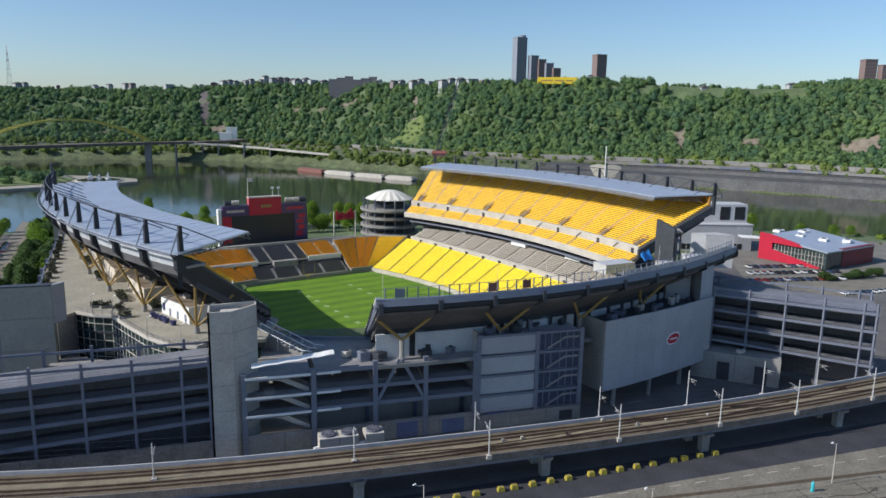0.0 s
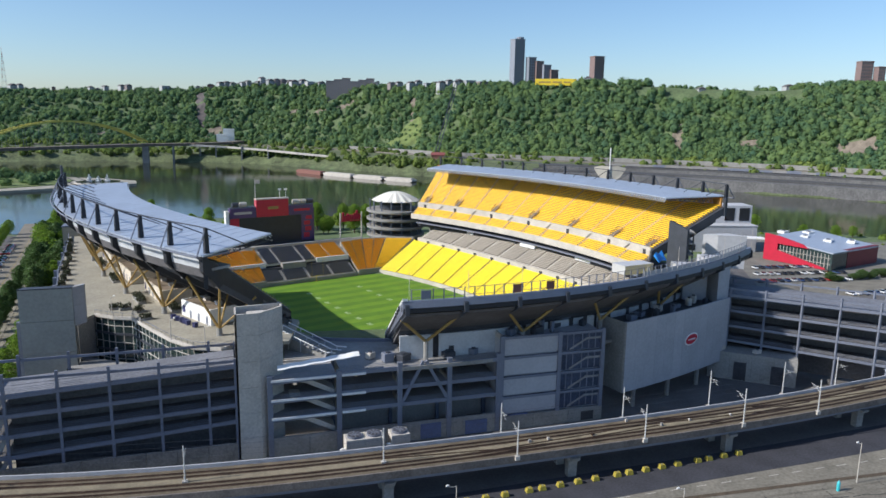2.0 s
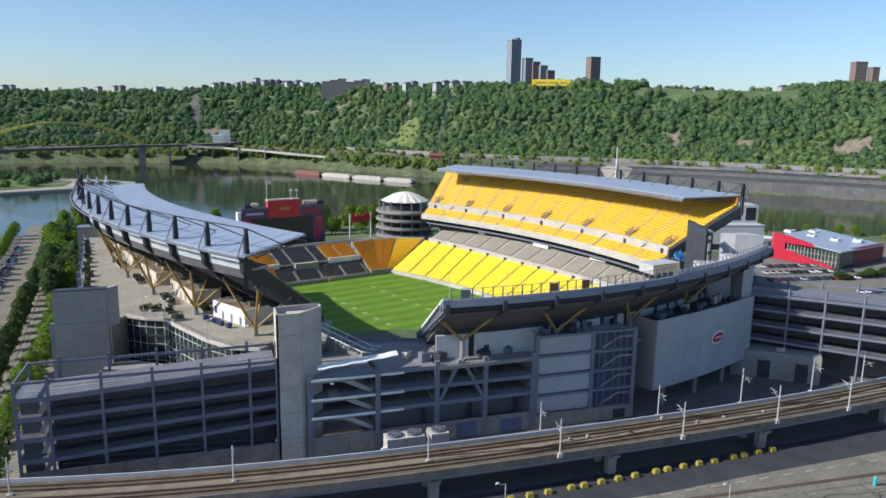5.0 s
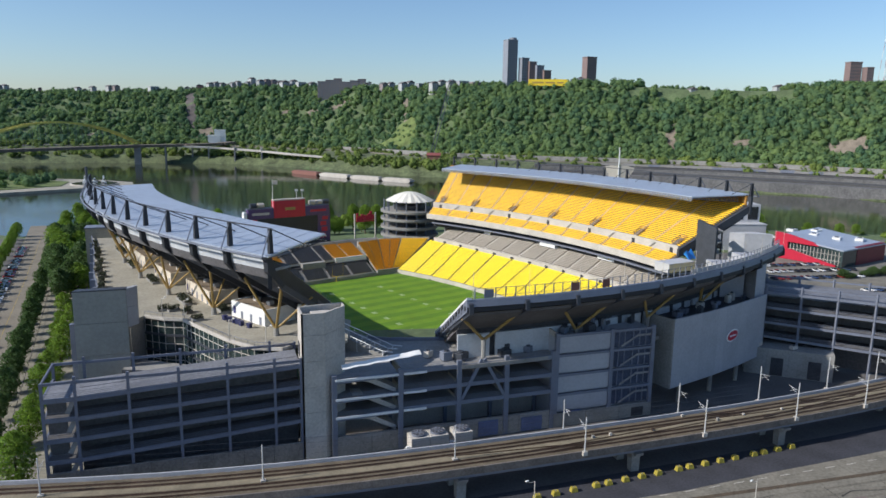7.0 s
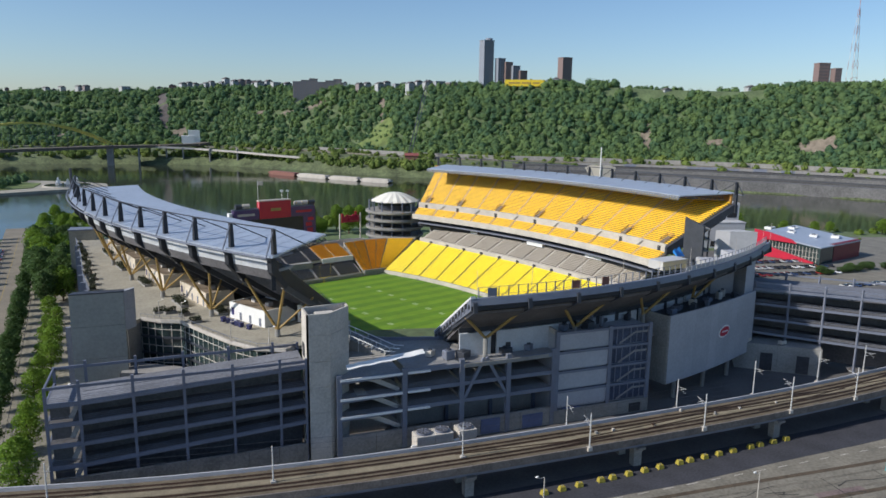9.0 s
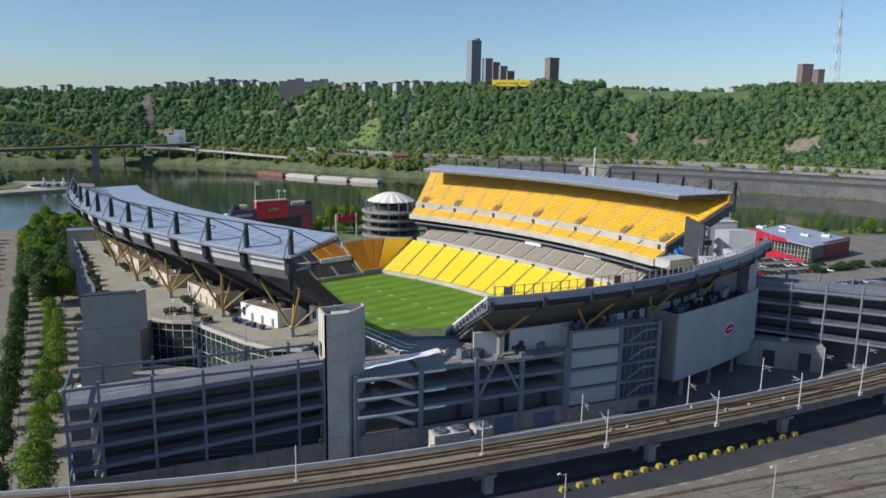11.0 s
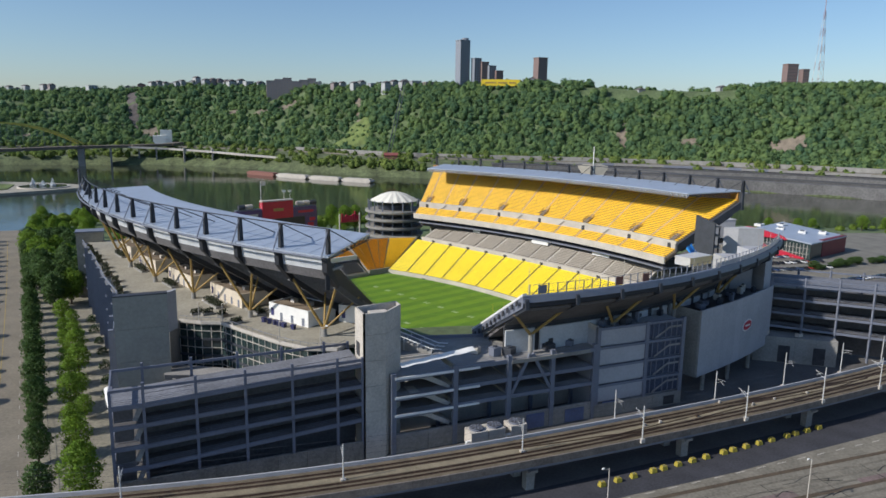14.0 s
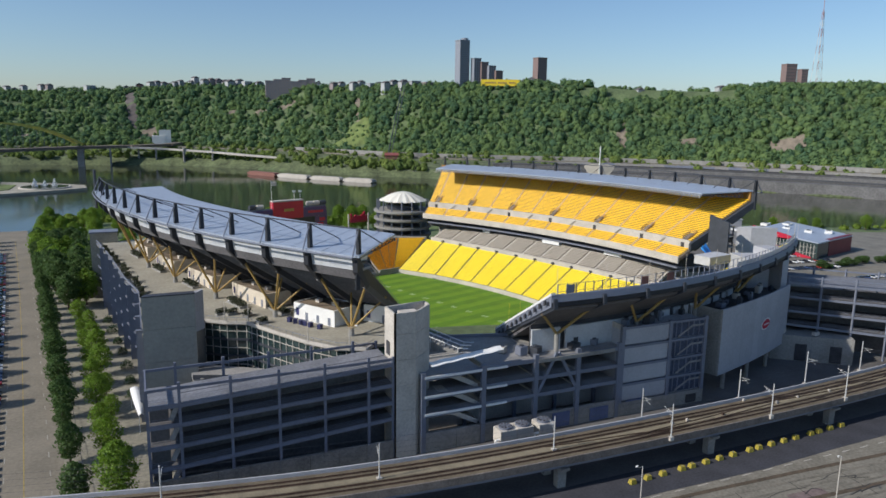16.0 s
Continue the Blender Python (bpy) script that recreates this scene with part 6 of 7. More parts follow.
for i in range(11):
    x = 318 + 19 * i + random.uniform(-6, 6)
    y = near_shore(x) - random.uniform(8, 24)
    k = random.uniform(0.8, 1.5)
    copy_thing(big[1], Matrix.Translation((x, y, 0.0)) @ pose(0, 0, 0, 0, 0, random.uniform(0, 360)) @ Matrix.Diagonal((1.15 * k, 1.15 * k, k, 1)))
for i in range(16):
    x = random.uniform(262, 330)
    copy_thing(big[2], Matrix.Translation((x, 262 + random.uniform(-3, 3), 0.0)) @ pose(0, 0, 0, 0, 0, random.uniform(0, 360)) @ Matrix.Diagonal((random.uniform(0.6, 1.2), random.uniform(0.6, 1.1), random.uniform(0.25, 0.5), 1)))


def round_bush(p, r):
    th = thing("clipped_bush", "dark green rounded bush at the foot of a facade column", "bush", p, random.uniform(0, 360), group="facade bushes")
    bm = B()
    tube(bm, (0, 0, 0), (0, 0, r), 0.09, 5)
    part("stem", bm, BARK, th)
    bm = B()
    for _ in range(420):
        q = Vector((random.gauss(0, 1), random.gauss(0, 1), abs(random.gauss(0, 1)))).normalized() * random.uniform(0.55, 1.0)
        leaf_quad(bm, Vector((q.x * r, q.y * r, 0.25 + q.z * r * 1.35)), 0.24)
    part("foliage", bm, LEAFBUSH, th)


LEAFBUSH = mat("bush_leaves", (0.05, 0.085, 0.03), 0.8, spots=0.4, size=1, fine=0.3, island=0.6, thin=0.3)
for x, y in ((-58.6, 207), (-59.3, 218), (-60.2, 231), (-61.5, 245), (-63.0, 257), (-64.9, 270), (-66.5, 284)):
    round_bush((x, y, 0.17), random.uniform(1.5, 2.1))
canopy = thing("fabric_canopy", "sunlit white fabric canopy over the sidewalk beside the ramps", "canopy")
bm = B()
loft(bm, [[(x0 + (x1 - x0) * k / 4, y, 5.3 + 0.5 * math.sin(math.pi * k / 4) + 0.25 * math.sin(y * 1.1)) for k in range(5)] for y, x0, x1 in ((182, -57.3, -56.2), (187, -57.9, -56.2), (192, -58.5, -56.3), (196, -58.9, -56.5), (200, -59.2, -56.9))], closed=False)
sheet = part("sheet", bm, WHITE, canopy)
for x, y in ((-57.2, 182.5), (-59.0, 199.5), (-57.0, 199.5)):
    bm = B()
    tube(bm, (x, y, 0.17), (x, y, 5.4), 0.08, 6)
    part("pole", bm, GALV, canopy)


# ---- vehicles ----
def car(p, turn, paint):
    th = thing("parked_car", "small parked car in the lot", "car", p, turn, group="parked cars")
    bm = B()
    sec = [(-2.2, 0.35), (-2.2, 0.85), (-1.3, 0.98), (1.2, 0.95), (2.15, 0.8), (2.2, 0.35)]
    loft(bm, [[(x, y, z) for x, z in sec] for y in (-0.88, 0.88)])
    bmesh.ops.bevel(bm, geom=bm.edges[:], offset=0.06, segments=1, affect="EDGES")
    part("body", bm, paint, th)
    bm = B()
    loft(bm, [[(x, y * (0.8 if z > 1.2 else 0.86), z) for x, z in [(-1.5, 0.94), (-1.0, 1.42), (0.45, 1.42), (1.15, 0.94)]] for y in (-1, 1)])
    part("cabin", bm, BLACKGLASS, th)
    for x in (-1.35, 1.35):
        for y in (-0.85, 0.85):
            bm = B()
            tube(bm, (x, y - 0.1, 0.33), (x, y + 0.1, 0.33), 0.33, 10)
            part("wheel", bm, DARK, th)
    return th


CARS = [car((-100, 180, 0.03), 0, mat("car_" + n, c, 0.35, spots=0.05)) for n, c in (("silver", (0.45, 0.46, 0.48)), ("black", (0.02, 0.02, 0.025)), ("white", (0.7, 0.7, 0.7)), ("red", (0.3, 0.02, 0.02)), ("blue", (0.04, 0.07, 0.16)))]
for i, c in enumerate(CARS):
    y = 163 + 3.2 * i
    c.matrix_basis = pose(road_line(y, -7.7), y, 0.03, 0, 0, 7)
for i in range(84):
    y = 180 + 3.1 * i
    if random.random() < 0.8:
        copy_thing(random.choice(CARS), pose(road_line(y, -7.7), y, 0.05, 0, 0, 7 + 180 * (i % 2)))
for i in range(42):
    r, k = divmod(i, 14)
    copy_thing(random.choice(CARS[:2] + CARS), pose(232 + 3.6 * k + 10 * r, 266 + 13 * r - 0.5 * k, 0.05, 0, 0, 78 + 180 * (k % 2)))
for i in range(24):
    copy_thing(random.choice(CARS), pose(255 + 3.4 * i, 236 + random.uniform(-1, 1), 0.05, 0, 0, 88))
for i in range(6):
    y = 205 + 24 * i
    copy_thing(random.choice(CARS), pose(road_line(y, 7.6), y, 0.06, 0, 0, 97))


# ---- red-fronted building and its lot ----
STREETGREY = mat("worn_lot_asphalt", (0.175, 0.165, 0.14), 0.9, spots=0.3, size=8, fine=0.8)
bm = B()
prism(bm, [(212, 236), (300, 230), (420, 250), (420, 330), (300, 372), (262, 322)], -0.3, 0.04)
solo("lot_paving", bm, STREETGREY, "grey paved lot beside the red-fronted hall", "lot", kind="structure")
bm = B()
prism(bm, [(205, 232), (420, 236), (420, 250), (212, 258)], -0.2, 0.06)
solo("lot_road", bm, ROADGREY, "pale access road beside the lot", "road", kind="structure")
hall = thing("exhibition_hall", "low grey-roofed hall with slanted red front and glass band", "building")
HA, HB, HC, HD = Vector((277, 311)), Vector((287, 278)), Vector((330, 290)), Vector((320, 326))
for name, poly, zz, m in (("glazing", [HA, HB, HC, HD], ([0.2] * 4, [11.5, 8.6, 8.6, 11.5]), TEAL),):
    bm = B()
    prism(bm, [tuple(p) for p in poly], *zz)
    part(name, bm, m, hall)
bm = B()
grow = lambda p, k: tuple(Vector((301, 307)) + (p - Vector((301, 307))) * k)
prism(bm, [grow(p, 1.02) for p in (HA, HB, HC, HD)], [12.0, 8.7, 8.7, 12.0], [13.0, 9.3, 9.3, 13.0])
part("roof", bm, ROOF, hall)
dAB = (HB - HA)
nAB = Vector((dAB.y, -dAB.x)).normalized()
if nAB.dot(Vector((-1, 0))) < 0:
    nAB = -nAB


def front_pt(t, z, o=0.3):
    p = HA.lerp(HB, t) + nAB * o
    return (p.x, p.y, z)


for pts4 in ([(-0.06, 0.2), (0.16, 0.2), (0.16, 14.0), (-0.06, 14.6)], [(0.16, 0.2), (0.92, 0.2), (0.92, 0.9), (0.16, 6.2)], [(0.16, 9.8), (0.64, 9.6), (0.56, 11.4), (0.16, 14.0)]):
    bm = B()
    loft(bm, [[front_pt(t, z, o) for t, z in pts4] for o in (0.2, 1.3)])
    part("red_panel", bm, RED, hall)
for k in range(16):
    t = 0.14 + 0.054 * k
    bm = B()
    bar(bm, front_pt(t, 0.5), front_pt(t, 9.6 - 1.6 * t), 0.25, 0.25)
    part("mullion", bm, PALE, hall)
for z in (3.2, 6.2):
    bm = B()
    bar(bm, front_pt(0.12, z), front_pt(0.98, z), 0.2, 0.2)
    part("transom", bm, PALE, hall)
bm = B()
prism(bm, [grow(p, 1.012) for p in (HB + Vector((14, 4)), HC, HC + Vector((-3, 8)), HB + Vector((11, 12)))], 0.1, 9.6)
part("dark_red_wing", bm, mat("dark_red_metal", (0.17, 0.015, 0.025), 0.5, spots=0.15), hall)
bm = B()
prism(bm, [(268, 318), (277, 312), (279, 319), (271, 325)], 10.6, 11.1)
part("canopy", bm, WHITE, hall)
for x, y in ((300, 310), (306, 300), (310, 318), (296, 322), (318, 296)):
    roof_unit((x, y, 9.3 + 3.7 * max(0, (y - 285)) / 50), 6, 4, 1.6, WHITE)

# ---- scoreboard, rotunda and signs at the river end ----
SCREEN = mat("unlit_screen", (0.02, 0.022, 0.028), 0.5, spots=0.2)
NAVY = mat("plum_panel", (0.085, 0.045, 0.14), 0.45, spots=0.1)
sb = thing("scoreboard", "large dark scoreboard with red and plum header panels", "scoreboard", S(345, 106, 0), 18)
panels = {}
for name, x0, x1, z0, z1, y0, m in (("frame", 0, 45.5, 8, 25.6, 0, DARKSTEEL), ("screen", 5.2, 37.8, 9.5, 22.6, -0.25, SCREEN), ("header_panel", 0.6, 13.8, 22.8, 27.6, -0.3, NAVY), ("header_panel", 31.2, 44.9, 22.8, 27.6, -0.3, NAVY),
                                    ("centre_panel", 14.0, 31.0, 22.7, 31.4, -0.5, RED), ("side_panel", 38.1, 45.2, 9, 22.6, -0.3, NAVY), ("side_panel", 0.5, 4.9, 9, 22.6, -0.3, RED), ("centre_trim", 13.8, 31.2, 31.4, 32.0, -0.5, PALE), ("end_fin", -1.6, 0, 8, 26.5, 0, WHITE)):
    bm = B()
    box(bm, x0, x1, y0, 2.6, z0, z1)
    panels[x0] = part(name, bm, m, sb)
for x0, x1, z0, z1, m, name_of in ((2.5, 11.5, 24.6, 25.8, PALE, 0.6), (34, 43, 24.6, 25.8, RED, 31.2), (20.0, 25.5, 26.4, 27.8, OCHRE, 14.0), (39.4, 42.6, 10.4, 13.0, RED, 38.1), (40.2, 43.6, 13.8, 16.2, RED, 38.1), (39.6, 43.0, 17.0, 19.2, RED, 38.1), (40.6, 44.0, 20.0, 21.8, RED, 38.1)):
    bm = B()
    box(bm, x0, x1, -0.62 if 14 < x0 < 31 else -0.36, -0.3 if not 14 < x0 < 31 else -0.5, z0, z1)
    part("lettering_bar", bm, m, panels[name_of])
for x0, z0 in ((2, 27.6), (6, 27.6), (34, 27.6), (38, 27.6), (42, 27.6)):
    bm = B()
    tube(bm, (x0, 1.2, 28.6 + 0.8), (x0 + 3.2, 1.2, 28.6 + 0.8), 1.2, 10)
    part("loudspeaker", bm, random.choice([PALE, DARKSTEEL]), sb)
bm = B()
box(bm, 0, 45, 0.4, 1.6, 27.6, 28.2)
part("catwalk", bm, STEEL, sb)
for x in (4, 14, 31, 41):
    bm = B()
    box(bm, x - 0.6, x + 0.6, 0.6, 2.2, -1, 8)
    part("leg", bm, DARKSTEEL, sb)
fp = thing("flag_pole", "tall white flagpole with a small flag", "flagpole", S(346, 120, 0))
bm = B()
tube(bm, (0, 0, 0), (0, 0, 42), 0.2, 8, 0.1)
part("pole", bm, WHITE, fp)
bm = B()
loft(bm, [[(0.1 + 0.5 * k, 0.25 * math.sin(k * 1.3), z) for z in (39.6, 41.6)] for k in range(6)], closed=False)
part("flag", bm, PALE, fp)
lr = thing("roof_lights", "pair of pale floodlight heads on the scoreboard", "floodlight", S(347, 135, 31.9))
for x in (-1.5, 1.5):
    bm = B()
    tube(bm, (x, 0, 0), (x, 0, 4), 0.12, 6)
    part("stem", bm, WHITE, lr)
    bm = B()
    box(bm, x - 0.8, x + 0.8, -0.3, 0.3, 3.6, 4.6)
    part("head", bm, WHITE, lr)
rs = thing("script_sign", "raised red script sign on two posts", "sign", S(356, 172.5, 0), 18)
for x in (0, 13.5):
    bm = B()
    box(bm, x - 0.3, x + 0.3, -0.3, 0.3, 0, 20)
    part("post", bm, PALE, rs)
for k in range(8):
    bm = B()
    x = 1.2 + 1.45 * k
    h = (4.6, 2.8, 3.6, 2.9, 2.7, 3.4, 4.8, 2.6)[k]
    box(bm, x, x + 1.2, -0.3, 0.3, 15.6 + 0.05 * k, 15.6 + h + 0.1 * k)
    part("letter_shape", bm, RED, rs)
bm = B()
box(bm, 0.8, 12.8, -0.15, 0.15, 15.0, 15.6)
part("underline", bm, RED, rs)

rot = thing("rotunda", "round open ramp tower with pale tent roof", "tower", S(342.5, 200.5, 0))
for i, z in enumerate((3.5, 8.0, 12.5, 17.0, 21.4)):
    for name, r0, z0, z1, m in (("parapet_ring", 16.4, z, z + 1.1, CONCRETE), ("floor_plate", 15.6, z - 0.5, z + 0.02, CONCRETE)):
        bm = B()
        tube(bm, (0, 0, z0), (0, 0, z1), r0, 36)
        part(name, bm, m, rot)
    bm = B()
    tube(bm, (0, 0, z + 1.3), (0, 0, z + 4.0), 9, 24)
    part("core", bm, DARKSTEEL, rot)
    for k in range(16):
        a = k * math.pi / 8
        bm = B()
        box(bm, 14.6 * math.cos(a) - 0.3, 14.6 * math.cos(a) + 0.3, 14.6 * math.sin(a) - 0.3, 14.6 * math.sin(a) + 0.3, z + 1.0, z + 4.0 if i < 4 else z + 6.6)
        part("column", bm, STEEL, rot)
bm = B()
rings = []
for k in range(8):
    t = k / 7
    rings.append([((12.9 * (1 - t) + 0.3) * (1 + (0.035 if j % 2 else -0.02) * (1 - t)) * math.cos(j * math.pi / 16), (12.9 * (1 - t) + 0.3) * (1 + (0.035 if j % 2 else -0.02) * (1 - t)) * math.sin(j * math.pi / 16), 27.3 + 5.0 * math.sin(t * math.pi / 2) + (0.25 if j % 2 else 0) * (1 - t)) for j in range(32)])
loft(bm, rings)
part("tent_roof", bm, mat("pale_fabric", (0.72, 0.69, 0.60), 0.7, spots=0.08), rot)

# blocks and boxes at the head of the sunlit stand
CLADDING = mat("pale_grey_cladding", (0.46, 0.46, 0.47), 0.7, spots=0.08, size=6, fine=1.2)
for name, label, poly, z0, z1, m in (("plant_room", "white plant room box on the stand end", [(95.2, 163.6), (105.0, 165.4), (104.0, 170.5), (94.2, 168.7)], 33.2, 35.3, CLADDING),
                                     ("stair_enclosure", "pale stair enclosure behind the stand end", [(158.8, 214.6), (162.3, 210.8), (171.0, 206.5), (169.0, 213.5)], 22, 33.6, CLADDING),
                                     ("club_building", "broad pale grey club building behind the sunlit stand", [(285, 330), (292, 357), (238, 372), (231, 344)], 0, 15.0, CLADDING)):
    th = thing(name, label, "building")
    bm = B()
    prism(bm, poly, z0, z1)
    body = part("body", bm, m, th)
    c = sum((Vector(p) for p in poly), Vector((0, 0))) / len(poly)
    bm = B()
    prism(bm, [tuple(c + (Vector(p) - c) * 1.02) for p in poly], z1, z1 + 0.4)
    part("coping", bm, m, th)
    if name == "club_building":
        bm = B()
        prism(bm, [(287, 338), (290.5, 351), (263, 359), (259.5, 345.4)], 15.4, 26)
        upper = part("upper_storey", bm, CLADDING, th)
        for t0, t1 in ((0.05, 0.26), (0.36, 0.56)):
            p, q = Vector((287, 338)).lerp(Vector((259.5, 345.4)), t0), Vector((287, 338)).lerp(Vector((259.5, 345.4)), t1)
            bm = B()
            prism(bm, [(p.x, p.y - 0.2), (q.x, q.y - 0.2), (q.x, q.y + 0.3), (p.x, p.y + 0.3)], 17, 24.6)
            part("window", bm, BLACKGLASS, upper)
        for k in range(5):
            p = Vector((285, 330)).lerp(Vector((231, 344)), 0.1 + 0.18 * k)
            bm = B()
            prism(bm, [(p.x, p.y - 0.15), (p.x - 5, p.y + 1.15), (p.x - 5, p.y + 1.6), (p.x, p.y + 0.3)], 1.0, 4.2)
            part("window_band", bm, BLACKGLASS, body)
fin = thing("end_wall_fin", "dark grey slanted end wall of the sunlit stand", "wall")
bm = B()
prism(bm, [(143.0, 213.2), (145.8, 206.3), (147.0, 206.9), (144.2, 213.8)], 19, [39.6, 37.2, 37.2, 39.6])
part("wall", bm, DARKSTEEL, fin)
for z in (24.0, 28.2, 32.4, 36.0):
    bm = B()
    prism(bm, [(147.1, 207.2), (149.2, 206.4), (152.6, 213.6), (149.2, 215.0)], z - 0.5, z)
    part("landing", bm, CONCRETE, fin)
for x, y in ((148.9, 207.0), (152.0, 213.4)):
    bm = B()
    box(bm, x - 0.2, x + 0.2, y - 0.2, y + 0.2, 19, 36)
    part("post", bm, DARKSTEEL, fin)
tarp = B()
loft(tarp, [[(132.6 + k * 1.3, 202.5 + 0.9 * k + 0.5 * math.sin(k), 27.2 - 0.2 * abs(k - 2)), (132.6 + k * 1.3, 205.5 + 0.9 * k, 29.4 + 0.5 * math.sin(k * 2.0)), (132.6 + k * 1.3, 206 + 0.9 * k, 28.6)] for k in range(5)])
solo("blue_tarpaulin", tarp, mat("blue_tarpaulin", (0.03, 0.22, 0.62), 0.5, spots=0.1), "crumpled bright blue tarpaulin on the stand rim", "tarpaulin")

# ---- far shore ----
def at(b, r):
    return Vector((r * math.sin(radians(b)), r * math.cos(radians(b))))


def bearing(p):
    return math.degrees(math.atan2(p[0], p[1]))


def ico(sub):
    bm = B()
    bmesh.ops.create_icosphere(bm, subdivisions=sub, radius=1.0)
    v = np.array([q.co for q in bm.verts])
    f = np.array([[q.index for q in g.verts] for g in bm.faces])
    bm.free()
    return v, f


def crowns(name, spots, material, label, tufts=52):
    """Many tree crowns as one sheet of foliage, each a lumpy core set about with small leafy tufts; spots: (x, y, z, radius, tallness)."""
    rng = np.random.default_rng(5)
    v0, f0 = ico(1)
    P = np.array(spots)
    n = len(P)
    rad, tall = P[:, 3], P[:, 4]
    scale = np.stack([rad, rad, rad * tall], 1)
    base = P[:, :3] + np.stack([0 * rad, 0 * rad, 0.35 * rad * tall], 1)
    pull = rng.normal(size=(n, 5, 3))
    pull[:, :, 2] = np.abs(pull[:, :, 2])
    pull /= np.linalg.norm(pull, axis=2, keepdims=True)

    def lumps(d):
        """How far the crown reaches out in each direction: five rounded limbs of leaves."""
        near = np.einsum("nkc,nlc->nkl", d, pull).max(axis=2, keepdims=True)
        return 0.74 + 0.30 * np.clip((near - 0.45) / 0.55, 0, 1) ** 0.7
    dirs = np.repeat((v0 / np.linalg.norm(v0, axis=1, keepdims=True))[None], n, 0)
    core = dirs * lumps(dirs) * rng.uniform(0.84, 0.96, (n, len(v0), 1))
    V1 = (base[:, None] + core * scale[:, None]).reshape(-1, 3)
    F1 = (f0[None] + len(v0) * np.arange(n)[:, None, None]).reshape(-1, 3)
    d = rng.normal(size=(n, tufts, 3))
    d[:, :, 2] = np.abs(d[:, :, 2]) - 0.2
    d /= np.linalg.norm(d, axis=2, keepdims=True)
    c = base[:, None] + d * scale[:, None] * lumps(d) * rng.uniform(0.9, 1.04, (n, tufts, 1))
    nr = d + 0.28 * rng.normal(size=d.shape)
    nr /= np.linalg.norm(nr, axis=2, keepdims=True)
    a = np.cross(nr, rng.normal(size=d.shape))
    a /= np.linalg.norm(a, axis=2, keepdims=True)
    b = np.cross(nr, a)
    size = (rad[:, None, None] * 0.20 + 0.2) * rng.uniform(0.7, 1.3, (n, tufts, 1))
    quad = np.stack([c - a * size, c - b * size * 0.8, c + a * size * 0.9, c + b * size * 0.85], 2).reshape(-1, 3)
    V = np.concatenate([V1, quad])
    F2 = len(V1) + np.arange(n * tufts * 4)
    me = bpy.data.meshes.new(name)
    me.vertices.add(len(V))
    me.vertices.foreach_set("co", V.ravel())
    loops = np.concatenate([F1.ravel(), F2])
    me.loops.add(len(loops))
    me.loops.foreach_set("vertex_index", loops)
    me.polygons.add(len(F1) + n * tufts)
    me.polygons.foreach_set("loop_start", np.concatenate([3 * np.arange(len(F1)), 3 * len(F1) + 4 * np.arange(n * tufts)]))
    me.update(calc_edges=True)
    me.polygons.foreach_set("use_smooth", np.concatenate([np.ones(len(F1), bool), np.zeros(n * tufts, bool)]))
    tone = rng.uniform(0, 1, n)
    me.attributes.new("tone", "FLOAT", "POINT").data.foreach_set("value", np.concatenate([np.repeat(tone, len(v0)), np.repeat(tone, tufts * 4)]).astype(np.float32))
    me.materials.append(material)
    return tagged(new(name, me), label, "woods", kind="stuff")


rng = random.Random(8)
# bare places on the slope: bearing, share of the height, half widths
BARE = [(35.1, 0.32, 0.5, 0.17), (47.0, 0.30, 1.6, 0.09), (40.0, 0.25, 1.1, 0.07), (14.3, 0.28, 1.0, 0.20), (13.0, 0.12, 2.4, 0.09), (14.4, 0.62, 0.22, 0.22), (5.0, 0.5, 0.6, 0.03), (-0.9, 0.22, 0.8, 0.09), (9.0, 0.62, 1.2, 0.05), (-9, 0.2, 0.6, 0.06), (-1.8, 0.62, 0.38, 0.36), (7.0, 0.52, 0.7, 0.04)]


def bare(b, s):
    return any(((b - bb) / w) ** 2 + ((s - ss) / h) ** 2 < 0.75 + 0.7 * noise.noise(Vector((b * 2.6, s * 14, 0))) for bb, ss, w, h in BARE)


spots = []
while len(spots) < 9000:
    b = rng.uniform(-24, 60)
    shore, foot, ridge, top = far_at(b)
    s = rng.uniform(-0.02, 1.06)
    if (bare(b, s) and rng.random() < (0.7 if 10 < b < 16 else 0.86)) or (29.5 < b < 43.5 and s > 0.84 + 0.05 * math.sin(b * 2.3)) or abs((b - 16.1) - (s * 2.0)) < 0.16 or (24.0 < b < 27.0 and 0.84 < s < 1.0 and rng.random() < 0.9):
        continue
    r = foot + (ridge - foot) * s
    p = at(b, r)
    rad = rng.choice((0.8, 1.0, 1.0, 1.2, 1.5)) * rng.uniform(3.6, 6.0) * (0.7 if s > 0.95 else 1) * (0.45 if bare(b, s) else 1)
    spots.append((p.x, p.y, height(p.x, p.y) - 0.5, rad, rng.uniform(1.0, 1.45)))
crowns("hillside_woods", spots, WOOD, "dense broadleaf woods covering the steep hillside", 40)
spots = []
while len(spots) < 1500:
    b = rng.choice((rng.uniform(-22, 58), rng.uniform(-22, 20)))
    shore, foot, ridge, top = far_at(b)
    q = rng.choice((0.1, 0.14, 0.2, 0.3, 0.5, 0.8, 0.92, 1.0))
    if b > 19 and q < 0.5:
        q = 0.97
    r = shore + (foot - shore) * (q + rng.uniform(-0.06, 0.06))
    p = at(b, max(r, shore + 14))
    spots.append((p.x, p.y, height(p.x, p.y) - 0.5, rng.choice((2.4, 3.2, 4.2, 6.0)) * rng.uniform(0.8, 1.2), rng.uniform(0.9, 1.4)))
